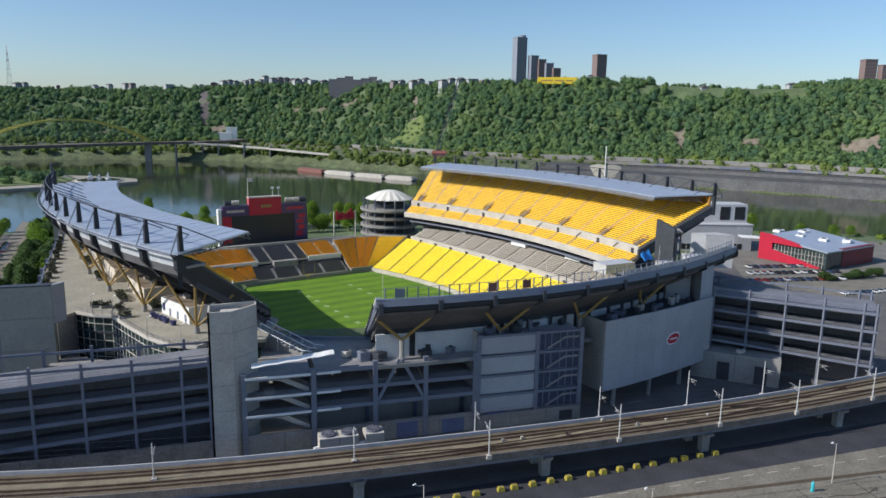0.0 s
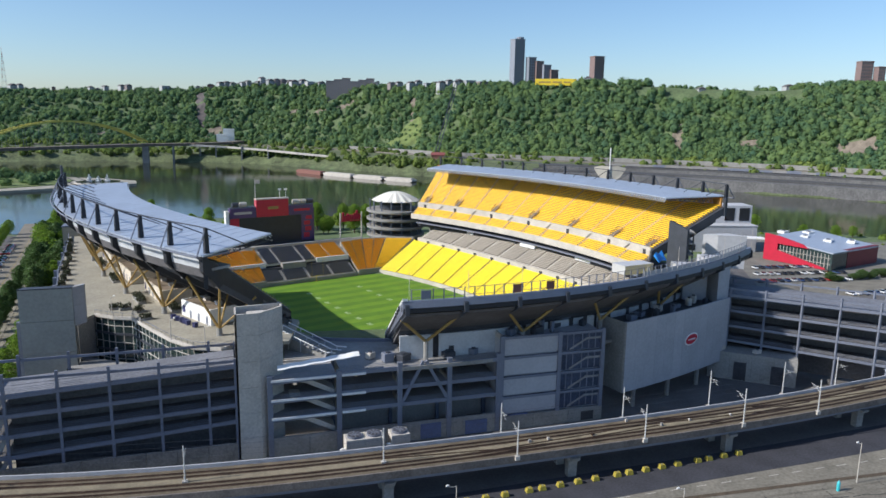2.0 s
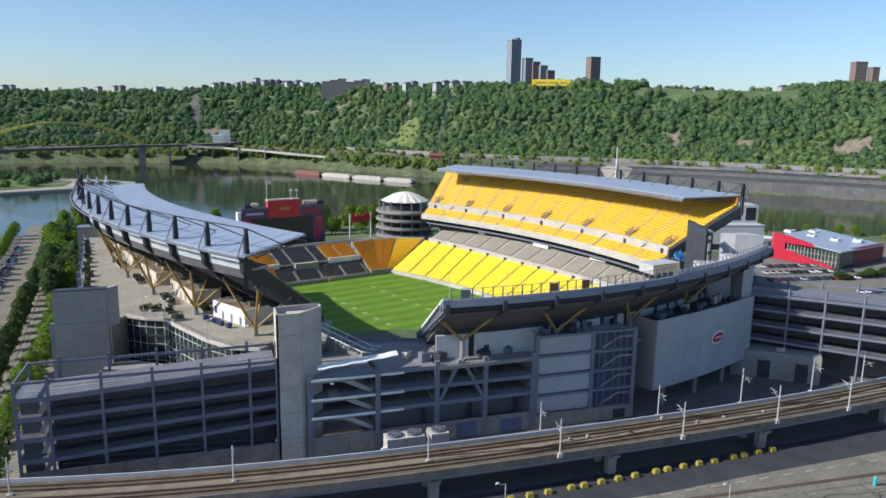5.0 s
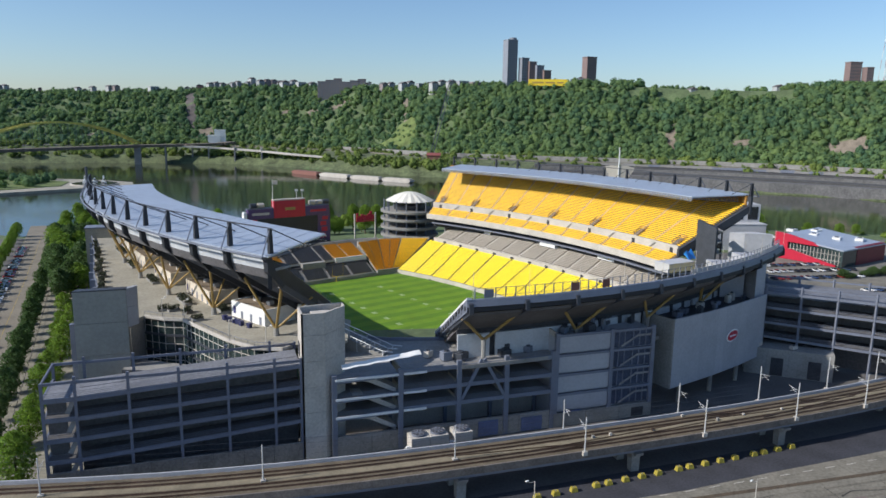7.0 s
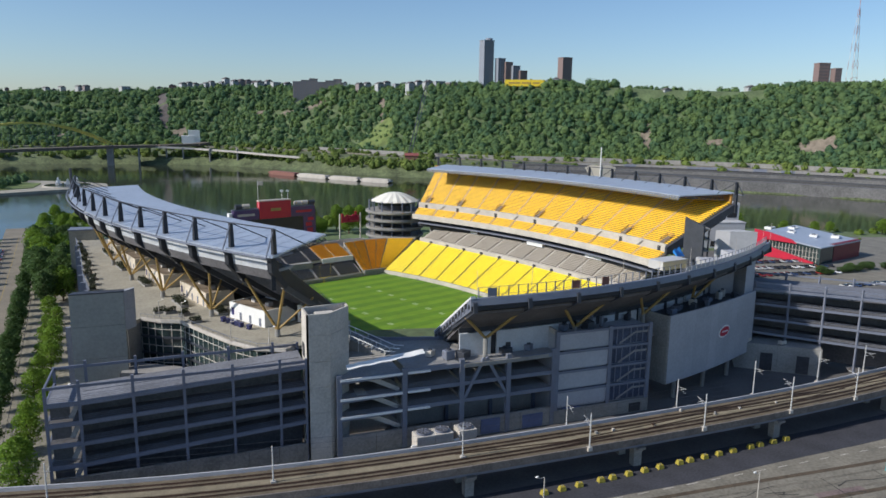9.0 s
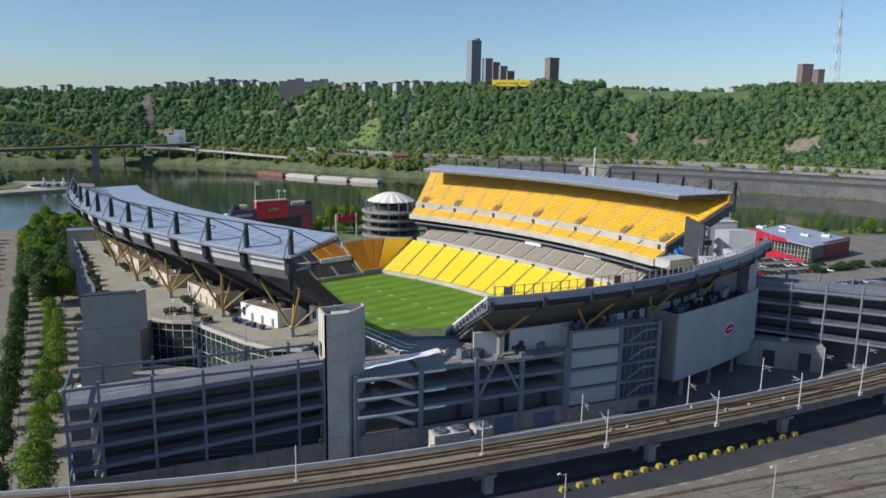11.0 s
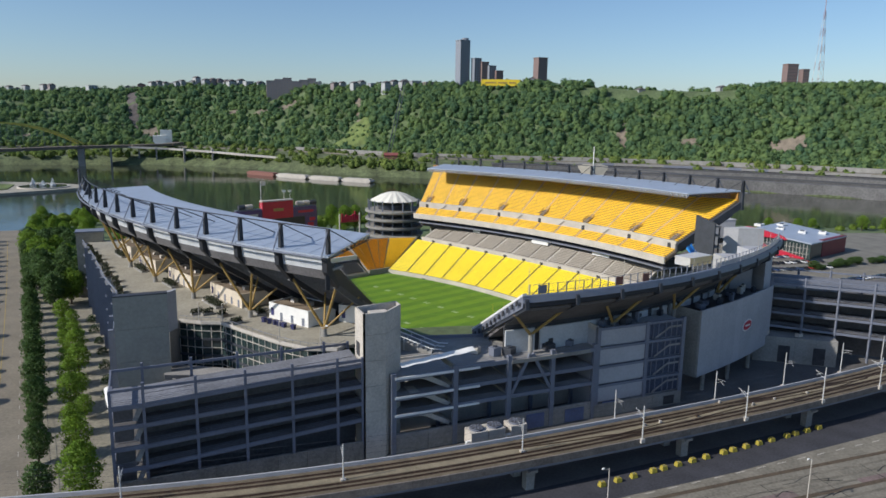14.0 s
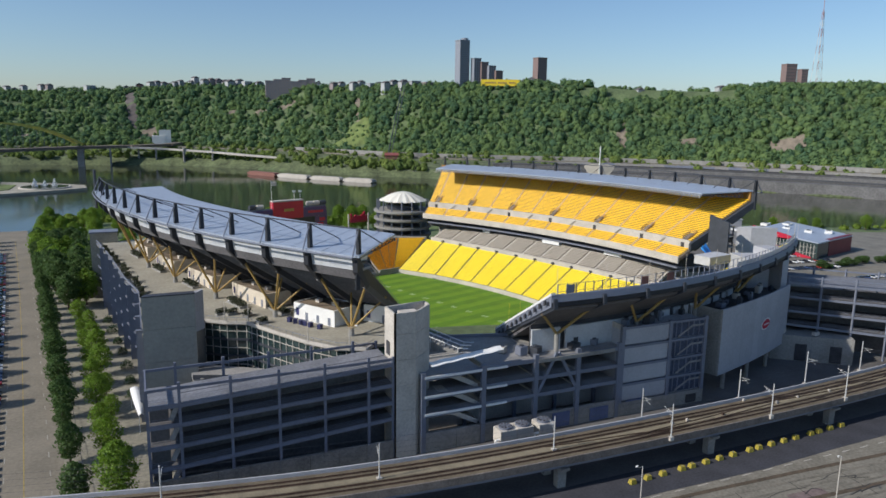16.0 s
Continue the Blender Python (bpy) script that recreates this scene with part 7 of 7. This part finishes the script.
crowns("riverbank_trees", spots, two_greens(mat("bank_leaves", (0.12, 0.165, 0.045), 0.9, size=30, fine=3, island=0.15, spec=0.15, thin=0.3, tone=0.7), (0.085, 0.135, 0.042), (0.22, 0.28, 0.07)), "light green trees along the far river bank")
spots = []
for b0, b1, n, r0, r1 in ((-24, 29, 520, 1.8, 4.6), (-16, 8, 150, 2.6, 5.4), (43.5, 60, 90, 2, 4.4), (-11.0, -8.9, 26, 4, 7.5), (-6.2, -3.2, 34, 4, 8.5), (-24, -14.5, 60, 3, 6), (-2.6, -1.0, 14, 4, 6), (30.6, 32.8, 40, 3, 7.0), (33.6, 37.8, 50, 2.2, 4.2), (40.3, 41.6, 14, 3, 5), (42.4, 44.4, 22, 3, 5.5), (44.8, 47.5, 26, 3, 6), (7, 8, 10, 3, 5), (20, 21.6, 14, 3, 5)):
    for _ in range(n):
        b = rng.uniform(b0, b1)
        shore, foot, ridge, top = far_at(b)
        p = at(b, ridge + rng.uniform(4, 90))
        if 21.8 < b < 26.6 and rng.random() < 0.7:
            continue
        spots.append((p.x, p.y, height(p.x, p.y) - 0.5, rng.uniform(r0, r1) * 1.3, rng.uniform(0.9, 1.3)))
for _ in range(900):
    b = rng.uniform(-24, 60)
    shore, foot, ridge, top = far_at(b)
    if 32.6 < b < 43.5 or (24.0 < b < 27.0 and rng.random() < 0.8):
        continue
    p = at(b, ridge + rng.uniform(-16, 3))
    spots.append((p.x, p.y, height(p.x, p.y) + 0.5, rng.uniform(2.6, 5.4), rng.uniform(0.8, 1.2)))
crowns("ridge_trees", spots, WOOD, "scattered trees along the ridge top")
# low shrubs along the near bank
spots = []
for _ in range(420):
    x = rng.choice((rng.uniform(-104, -58), rng.uniform(30, 175), rng.uniform(60, 170), rng.uniform(300, 560)))
    y = near_shore(x) - abs(rng.gauss(0, 14)) - 6
    spots.append((x, y, -0.4, rng.choice((1.2, 1.8, 2.4, 3.2)) * rng.uniform(0.8, 1.2), rng.uniform(0.8, 1.3)))
crowns("quay_shrubs", spots, two_greens(mat("quay_leaves", (0.15, 0.22, 0.04), 0.8, size=9, fine=1.2, island=0.2, spec=0.2, thin=0.35, tone=0.7), (0.085, 0.15, 0.03), (0.25, 0.33, 0.05)), "bright green shrubs along the near river bank", 90)
# rock and clay scars
SCAR = mat("bare_clay", (0.20, 0.165, 0.125), 0.95, spots=0.35, size=9, fine=1.5, bump=0.4)
GULLY = mat("shaded_gully_earth", (0.11, 0.095, 0.088), 0.95, spots=0.4, size=9, fine=1.5, bump=0.4)
MEADOW = mat("meadow_grass", (0.125, 0.165, 0.045), 0.9, spots=0.5, size=14, fine=1.2)
for k, (b, s, w, h) in enumerate(BARE):
    bm = B()
    shore, foot, ridge, top = far_at(b)
    rows = []
    for i in range(9):
        row = []
        for j in range(9):
            fb, fs = b + w * 1.1 * (j - 4) / 4, s + h * 1.1 * (i - 4) / 4
            if fs < 0.005:
                fs = 0.005
            p = at(fb, foot + (ridge - foot) * fs)
            edge = max(abs(i - 4), abs(j - 4)) == 4
            row.append(bm.verts.new((p.x, p.y, height(p.x, p.y) + (-3.0 if edge else 0.9 + 0.9 * noise.noise(Vector((p.x / 9, p.y / 9, k)))))))
        rows.append(row)
    for a, c in zip(rows, rows[1:]):
        for i in range(8):
            bm.faces.new((a[i], a[i + 1], c[i + 1], c[i]))
    m = MEADOW if k in (3, 4) else GULLY if k == 10 else SCAR
    solo("hill_scar" if m is not MEADOW else "hill_meadow", bm, m, "bare clay and rock scar on the hillside" if m is not MEADOW else "steep open grass meadow on the hillside", "hillside", kind="structure")

# road, rail yard and retaining walls at the foot of the hill
band = lambda name, b0, b1, f0, f1, z0, z1, m, label, cat, n=40: solo(name, loft(B(), [[(*at(b, far_at(b)[0] + (far_at(b)[1] - far_at(b)[0]) * f), z) for f, z in ((f0, z0), (f1, z0), (f1, z1), (f0, z1))] for b in steps(b0, b1, n)]), m, label, cat, kind="structure")
YARD = mat("stained_quay_concrete", (0.135, 0.132, 0.13), 0.9, spots=0.3, size=14, fine=2)
YARDDECK = mat("dark_yard_asphalt", (0.075, 0.074, 0.074), 0.9, spots=0.3, size=18, fine=2)
band("far_road_wall", 9, 62, 0.90, 0.93, 10, 20.5, CONCRETE, "grey retaining wall of the road under the hill", "wall")
band("far_road", -14, 62, 0.78, 0.88, 10, 15.2, ROADGREY, "road along the foot of the hill", "road")
band("far_quay", 24, 62, 0.02, 0.132, -8, 6.4, YARD, "long grey concrete quay wall on the far bank", "quay")
band("far_quay_deck", 24, 62, 0.13, 0.30, 3, 8.5, YARDDECK, "flat grey rail yard deck on the far bank", "yard")
band("far_quay_wall", 25, 62, 0.31, 0.34, 3, 12.0, YARD, "grey wall behind the rail yard", "wall")
band("far_yard_deck", 24.5, 62, 0.36, 0.60, 3, 13.2, YARDDECK, "upper grey road deck on the far bank", "yard")
band("far_bank_path", 4, 20, 0.10, 0.16, -8, 2.5, PLAZA, "pale bank path above the barges", "path")
for i in range(30):
    b = 30 + 0.95 * i
    shore, foot, _, _ = far_at(b)
    p = at(b, shore + (foot - shore) * 0.46)
    th = thing("freight_wagon", "distant freight wagon on the far yard", "wagon", (*p, 13.2), -b - 2, group="freight wagons")
    bm = B()
    box(bm, -8, 8, -1.4, 1.4, 1.0, 3.4 + (i % 3) * 0.4)
    part("box", bm, random.choice([CONCRETE, STEEL, DECK]), th)
    bm = B()
    box(bm, -6.5, 6.5, -0.9, 0.9, 0, 1.0)
    part("bogie", bm, DARK, th)
SAIL = mat("tan_sail_fabric", (0.46, 0.42, 0.35), 0.8, spots=0.1)
shell = thing("sail_canopy", "pale tan sail-shaped canopy hung on a tall white mast", "canopy", (225.3, 395.8, 0), -32)
for sx in (-1, 1):
    bm = B()
    loft(bm, [[(sx * 0.5, y, 34.5), (sx * 6.5, y + 0.8, 38.2), (sx * 9.8, y + 1.5, 43.2), (sx * 9.6, y + 1.5, 44.2), (sx * 5, y + 0.6, 45.4), (0, y, 45.0)] for y in (0, 0.3)])
    part("sail", bm, SAIL, shell)
bm = B()
tube(bm, (0, -0.4, 0), (0, -0.4, 56.8), 0.35, 8)
part("mast", bm, WHITE, shell)

# barges
for i, ((xa, ya), (xb, yb), m) in enumerate((((92, 1000), (120, 950), BRICKRED), ((122, 948), (152, 905), PALE), ((154, 902), (184, 866), PALE), ((186, 863), (214, 832), PALE))):
    d = Vector((xb - xa, yb - ya))
    th = thing("river_barge", "long flat river barge moored at the far bank", "barge", (xa, ya, -6), math.degrees(math.atan2(d.y, d.x)), group="river barges")
    L = d.length
    bm = B()
    loft(bm, [[(x, -5.5, z0), (x, 5.5, z0), (x, 5.5, 3.4), (x, -5.5, 3.4)] for x, z0 in ((0, 1.2), (5, -0.6), (L - 5, -0.6), (L - 0.6, 1.2))])
    part("hull", bm, m, th)
    bm = B()
    box(bm, 3, L - 3, -4.6, 4.6, 3.4, 4.6)
    part("hatch_cover", bm, m, th)

# arch bridge
bridge = thing("arch_bridge", "long yellow tied-arch river bridge with dark deck", "bridge")
AL, AR = Vector((-312, 1025)), Vector((-125, 1203))
for off in (-6, 6):
    last = None
    for k in range(25):
        t = k / 24
        p = AL.lerp(AR, t)
        q = Vector((p.x - 0.7 * off, p.y + 0.7 * off, 27 + 31.5 * (1 - (2 * t - 1) ** 2)))
        if last is not None:
            bm = B()
            bar(bm, last, q, 1.6, 2.4)
            part("arch_rib", bm, mat("bridge_yellow", (0.58, 0.50, 0.10), 0.6) if k == 1 and off == -6 else bpy.data.materials["bridge_yellow"], bridge)
            bm = B()
            tube(bm, q, (q.x, q.y, 24), 0.16, 4)
            part("hanger", bm, STEEL, bridge)
        last = q
route = [Vector((-560, 790)), AL, AR, Vector((-60, 1230)), Vector((0, 1290)), Vector((20, 1350))]
for pa, pb in zip(route, route[1:]):
    bm = B()
    d = (pb - pa).normalized()
    n = Vector((-d.y, d.x)) * 9
    prism(bm, [tuple(pa - n), tuple(pb - n), tuple(pb + n), tuple(pa + n)], 20, 24)
    part("deck", bm, RAKE, bridge)
ramp2 = [Vector((-60, 1225)), Vector((0, 1215)), Vector((60, 1170)), Vector((105, 1120)), Vector((150, 1085))]
for k, (pa, pb) in enumerate(zip(ramp2, ramp2[1:])):
    d = (pb - pa).normalized()
    n = Vector((-d.y, d.x)) * 5
    za, zb = 22 - 2.6 * k, 22 - 2.6 * (k + 1)
    bm = B()
    prism(bm, [tuple(pa - n), tuple(pb - n), tuple(pb + n), tuple(pa + n)], [za - 2.4, zb - 2.4, zb - 2.4, za - 2.4], [za, zb, zb, za])
    part("ramp_deck", bm, PALE, bridge)
for p in (AL, AR, Vector((-85, 1216)), Vector((-45, 1236)), Vector((-20, 1222)), Vector((20, 1200)), Vector((60, 1172)), Vector((-420, 925))):
    bm = B()
    w = 9 if p in (AL, AR) else 2.2
    box(bm, p.x - w / 2, p.x + w / 2, p.y - 9, p.y + 9, -9, 20.5)
    part("pier", bm, CONCRETE, bridge)

# point of land with a fountain
bm = B()
prism(bm, [(-420, 760), (-214, 770), (-135, 812), (-100, 835), (-104, 868), (-140, 900), (-260, 960), (-420, 1010)], -9, -3.6)
solo("river_point", bm, PLAZA, "low paved point of land in the river", "land", kind="structure")
bm = B()
prism(bm, [(-420, 775), (-225, 790), (-170, 830), (-170, 880), (-260, 945), (-420, 995)], -4, -3.0)
solo("park_lawn", bm, MEADOW, "green lawn of the river point", "lawn", kind="structure")
ftn = thing("fountain", "round basin fountain with white water plumes", "fountain", (-140, 848, -3.6))
bm = B()
tube(bm, (0, 0, 0), (0, 0, 1.2), 24, 36)
part("basin", bm, PALE, ftn)
bm = B()
tube(bm, (0, 0, 1.15), (0, 0, 1.3), 22.5, 36)
part("pool", bm, WATER, ftn)
FOAM = mat("white_spray", (0.75, 0.77, 0.78), 0.8, spots=0.1)
for dx, h in ((-9, 8), (9, 8), (0, 6)):
    bm = B()
    for k in range(160):
        t = rng.random()
        a = rng.uniform(0, 6.28)
        c = Vector((dx + 4.5 * (1 - t) * math.cos(a) * rng.random(), 4.5 * (1 - t) * math.sin(a) * rng.random(), 1.3 + h * t))
        leaf_quad(bm, c, 0.9)
    part("plume", bm, FOAM, ftn)
spots = [(rng.uniform(-420, -190), 0, 0, 0, 0) for _ in range(90)]
spots = [(x, rng.uniform(800 + max(0, (x + 250)) * 0.5, 960 - max(0, x + 300) * 0.4), -3.2, rng.uniform(4, 7.5), rng.uniform(0.9, 1.3)) for x, *_ in spots]
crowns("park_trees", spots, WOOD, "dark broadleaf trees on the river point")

# portal building, incline, station
th = thing("portal_building", "pale tunnel portal building at the hill foot", "building", (-2, 1395, 14), -3)
for x0, x1, z1 in ((-18, 4, 20), (-6, 14, 30)):
    bm = B()
    box(bm, x0, x1, 0 if z1 < 25 else 2, 14, 0, z1)
    part("wing", bm, WHITE, th)
th = thing("incline_railway", "narrow inclined railway track up the wooded slope", "railway")
pa, pb = Vector((280, 964, 17)), Vector((362, 1121, 128))
for off in (-2, 2):
    bm = B()
    bar(bm, pa + Vector((off, -off * 0.5, 4)), pb + Vector((off, -off * 0.5, 6)), 0.9, 1.2)
    part("track", bm, DARKSTEEL, th)
for t in steps(0, 1, 12):
    p = pa.lerp(pb, t)
    bm = B()
    bar(bm, p + Vector((-2.4, 1.2, -3)), p + Vector((-2.4, 1.2, 4.4)), 0.6, 0.6)
    part("trestle_post", bm, DARKSTEEL, th)
th = thing("brick_station", "red brick lower station beside the road", "building", (281, 958, 12), -20)
bm = B()
box(bm, -9, 9, -4, 6, 0, 8)
part("body", bm, BRICKRED, th)
bm = B()
prism(bm, [(-10, -5), (10, -5), (10, 7), (-10, 7)], [8] * 4, [8.6, 8.6, 11.5, 11.5])
part("roof", bm, mat("dull_red_roof", (0.24, 0.07, 0.06), 0.8), th)


# ---- skyline ----
# Far panes, like the house facades below, are paled in colour for haze.
PANE = mat("hazed_far_window", (0.18, 0.19, 0.21), 0.3, spots=0.3)
SHINGLE = mat("far_dark_shingle", (0.12, 0.11, 0.11), 0.9, spots=0.2)
PANEDARK = mat("far_dark_window", (0.085, 0.09, 0.10), 0.3, spots=0.3)


def block_house(name, label, c, w, dep, z0, z1, m, floors, bays, turn=None, group=""):
    """A far building facing the river with rows of window panes and a parapet."""
    b = bearing(c)
    th = thing(name, label, "building", (c[0], c[1], z0), -b if turn is None else turn, group=group)
    bm = B()
    box(bm, -w / 2, w / 2, 0, dep, -12, z1 - z0)
    fac = part("facade", bm, m, th)
    bm = B()
    if name == "ridge_house" and w < 17:
        h = z1 - z0
        loft(bm, [[(-w / 2 - 0.5, y, h - 0.2), (w / 2 + 0.5, y, h - 0.2), (w / 2 + 0.5, y, h + 0.2), (0, y, h + 0.28 * w), (-w / 2 - 0.5, y, h + 0.2)] for y in (-0.5, dep + 0.5)])
        part("roof", bm, SHINGLE, th)
    else:
        box(bm, -w / 2 - 0.4, w / 2 + 0.4, -0.4, dep + 0.4, z1 - z0, z1 - z0 + 1.2)
        part("parapet", bm, m, th)
    fh, bw = (z1 - z0) / floors, w / bays
    me = None
    for i in range(floors):
        for j in range(bays):
            if me is None:
                bm = B()
                box(bm, -bw * 0.3, bw * 0.3, -0.12, 0.2, fh * 0.2, fh * 0.75)
                first = part("window", bm, PANEDARK if m in (TOWERGREY, TOWERBROWN) else PANE, fac)
                me = first.data
                ob = first
            else:
                ob = new("window", me)
                ob.parent = fac
            ob.location = (-w / 2 + bw * (j + 0.5), 0, fh * i)
    return th


GREYB = mat("far_grey_facade", (0.31, 0.325, 0.345), 0.8, spots=0.15)
BROWNB = mat("far_brown_facade", (0.25, 0.21, 0.21), 0.8, spots=0.15)
WHITEB = mat("far_white_facade", (0.40, 0.41, 0.41), 0.8, spots=0.15)
TOWERGREY = mat("tower_grey_facade", (0.23, 0.25, 0.29), 0.8, spots=0.15)
TOWERBROWN = mat("tower_brown_facade", (0.21, 0.15, 0.14), 0.8, spots=0.15)
block_house("apartment_tower", "tall slim grey apartment tower on the ridge", (470, 1121), 19, 16, 132, 201, TOWERGREY, 20, 5, turn=8)
bm = B()
tube(bm, (470 + 4, 1131, 201), (474, 1131, 206), 6, 10)
solo("tower_cap", bm, TOWERGREY, "round plant room on the tall tower roof", "plant room")
for k, (x, y, top) in enumerate(((490, 1112, 172), (502, 1108, 166), (513, 1102, 160), (524, 1097, 152))):
    block_house("stepped_apartment", "brown stepped apartment block on the ridge", (x, y), 13.5, 12, 132, top, TOWERBROWN if k % 2 else TOWERGREY, 9, 3, turn=4, group="stepped apartments")
block_house("apartment_tower", "brown apartment slab on the ridge", (588, 1064), 18, 16, 132, 174, TOWERBROWN, 11, 5, turn=2)
for k, (x, y, w, top) in enumerate(((566, 1083, 10, 143), (556.5, 1094, 8, 141), (574, 1075, 8, 146))):
    block_house("ridge_house", "small grey house on the ridge", (x, y), w, 10, 126, top - 5, GREYB, 3, 3, group="ridge houses")
block_house("apartment_tower", "dark red brick apartment block on the ridge", (872, 808), 17, 14, 118, 160, TOWERBROWN, 9, 5, turn=-16)
block_house("apartment_tower", "red brick apartment block beside its twin", (884, 794), 10, 12, 118, 152, TOWERBROWN, 8, 3, turn=-16)
for k in range(6):
    block_house("slope_apartment", "dark brown apartment cluster stepping down the slope", (198 + 15.5 * k, 1427 - 2.6 * k), 16.2, 16, 100 + 3 * (k % 2), 138 + 3 * ((k * 7) % 3), BROWNB, 9, 3, group="slope apartments")
HOUSES_FAR = [(-445, 1823, 30, 108, 141, WHITEB), (-470, 1835, 22, 108, 128, GREYB), (-287, 1782, 12, 116, 131, WHITEB), (-254, 1772, 13, 116, 134, WHITEB), (-212, 1757, 29, 116, 139, BROWNB), (-205, 1752, 20, 112, 124, WHITEB), (-126, 1722, 21, 116, 139, WHITEB), (-142, 1728, 54, 110, 121, WHITEB), (-45, 1683, 11, 116, 133, WHITEB), (-345, 1805, 14, 108, 124, WHITEB), (-320, 1798, 16, 108, 122, GREYB)]
HOUSES_MID = [(12, 1652, 50, 126, 148, GREYB), (56, 1624, 44, 126, 152, GREYB), (80, 1618, 12, 130, 162, WHITEB), (115, 1578, 54, 126, 158, BROWNB), (135, 1570, 20, 126, 149, WHITEB), (151, 1547, 38, 128, 153, GREYB), (172, 1522, 24, 126, 149, WHITEB), (194, 1508, 22, 126, 145, GREYB), (285, 1406, 22, 118, 136, WHITEB), (308, 1384, 26, 118, 133, WHITEB)]
HOUSES_NEAR = [(312, 1338, 30, 124, 143, WHITEB), (342, 1310, 28, 124, 146, WHITEB), (364, 1284, 22, 122, 141, GREYB), (376, 1228, 32, 124, 144, WHITEB), (393, 1204, 22, 124, 141, WHITEB), (409, 1185, 20, 124, 143, GREYB), (427, 1172, 20, 124, 139, BROWNB), (700, 946, 14, 116, 126, WHITEB), (790, 862, 12, 118, 131, WHITEB), (812, 838, 14, 120, 130, WHITEB), (905, 790, 34, 116, 128, GREYB)]
ROW = []
for x, y, w, z0, z1, m in HOUSES_FAR + HOUSES_MID + HOUSES_NEAR:
    n = 1 if w < 27 else 2 if w < 40 else 4
    for i in range(n):
        ROW.append((x + w * ((i + 0.5) / n - 0.5), y + rng.uniform(-6, 6), w / n * rng.uniform(0.7, 0.98), z0, z1 - (rng.uniform(0, 0.3) * (z1 - z0) if n > 1 and i != 1 else 0), m if n == 1 else rng.choice((m, m, WHITEB, GREYB, BROWNB))))
for x, y, w, z0, z1, m in ROW:
    block_house("ridge_house", "pale hilltop house on the ridge" if m is WHITEB else "dark hilltop apartment house on the ridge", (x, y), w, 14, z0, z1 - 0.42 * (z1 - z0), m, max(2, round((z1 - z0) / 5)), max(3, int(w / 5)), turn=-bearing((x, y)) + 26, group="ridge houses")
th = thing("yellow_billboard", "long bright yellow billboard below the ridge", "billboard", (514, 1072, 124), -bearing((514, 1076)) - 4)
bm = B()
box(bm, -33, 33, 0, 1.2, 2.5, 13)
part("panel", bm, YELLOW, th)
for x0, x1 in ((-27, -8), (-5, 10), (13, 24)):
    bm = B()
    box(bm, x0, x1, -0.2, 0, 6.4, 8.8)
    part("lettering_bar", bm, OCHRE, th)
for x in (-28, -10, 10, 28):
    bm = B()
    box(bm, x - 0.5, x + 0.5, 0.4, 1.4, -6, 2.5)
    part("post", bm, DARKSTEEL, th)


def lattice_mast(p, h, w):
    th = thing("radio_mast", "red and white lattice radio mast", "mast", p, group="radio masts")
    n = 10
    for k in range(n):
        z0, z1 = h * k / n, h * (k + 1) / n
        wa, wb = w * (1 - 0.86 * k / n), w * (1 - 0.86 * (k + 1) / n)
        m = MASTRED if k % 2 else WHITE
        bm = B()
        for sx, sy in ((-1, -1), (1, -1), (1, 1), (-1, 1)):
            tube(bm, (sx * wa, sy * wa, z0), (sx * wb, sy * wb, z1), 0.26, 4)
        tube(bm, (-wa, -wa, z0), (wb, -wb, z1), 0.17, 4)
        tube(bm, (wa, -wa, z0), (-wb, -wb, z1), 0.17, 4)
        tube(bm, (-wb, -wb, z1), (wb, -wb, z1), 0.17, 4)
        part("section", bm, m, th)
    bm = B()
    tube(bm, (0, 0, h), (0, 0, h * 1.18), 0.4, 5)
    part("tip", bm, MASTRED, th)


MASTRED = mat("mast_red", (0.42, 0.2, 0.18), 0.7)
lattice_mast((955, 831, 118), 128, 6.5)
lattice_mast((-500, 1945, 120), 82, 5)
for i in range(22):
    b = rng.uniform(-22, 20)
    shore, foot, ridge, top = far_at(b)
    p = at(b, ridge + rng.uniform(-2, 30))
    z = height(p.x, p.y)
    block_house("ridge_house", "small pale hilltop house among trees", (p.x, p.y), rng.uniform(7, 13), 10, z - 2, z + rng.uniform(7, 12), rng.choice([WHITEB, WHITEB, BRICKRED, GREYB]), 2, 3, group="ridge houses")
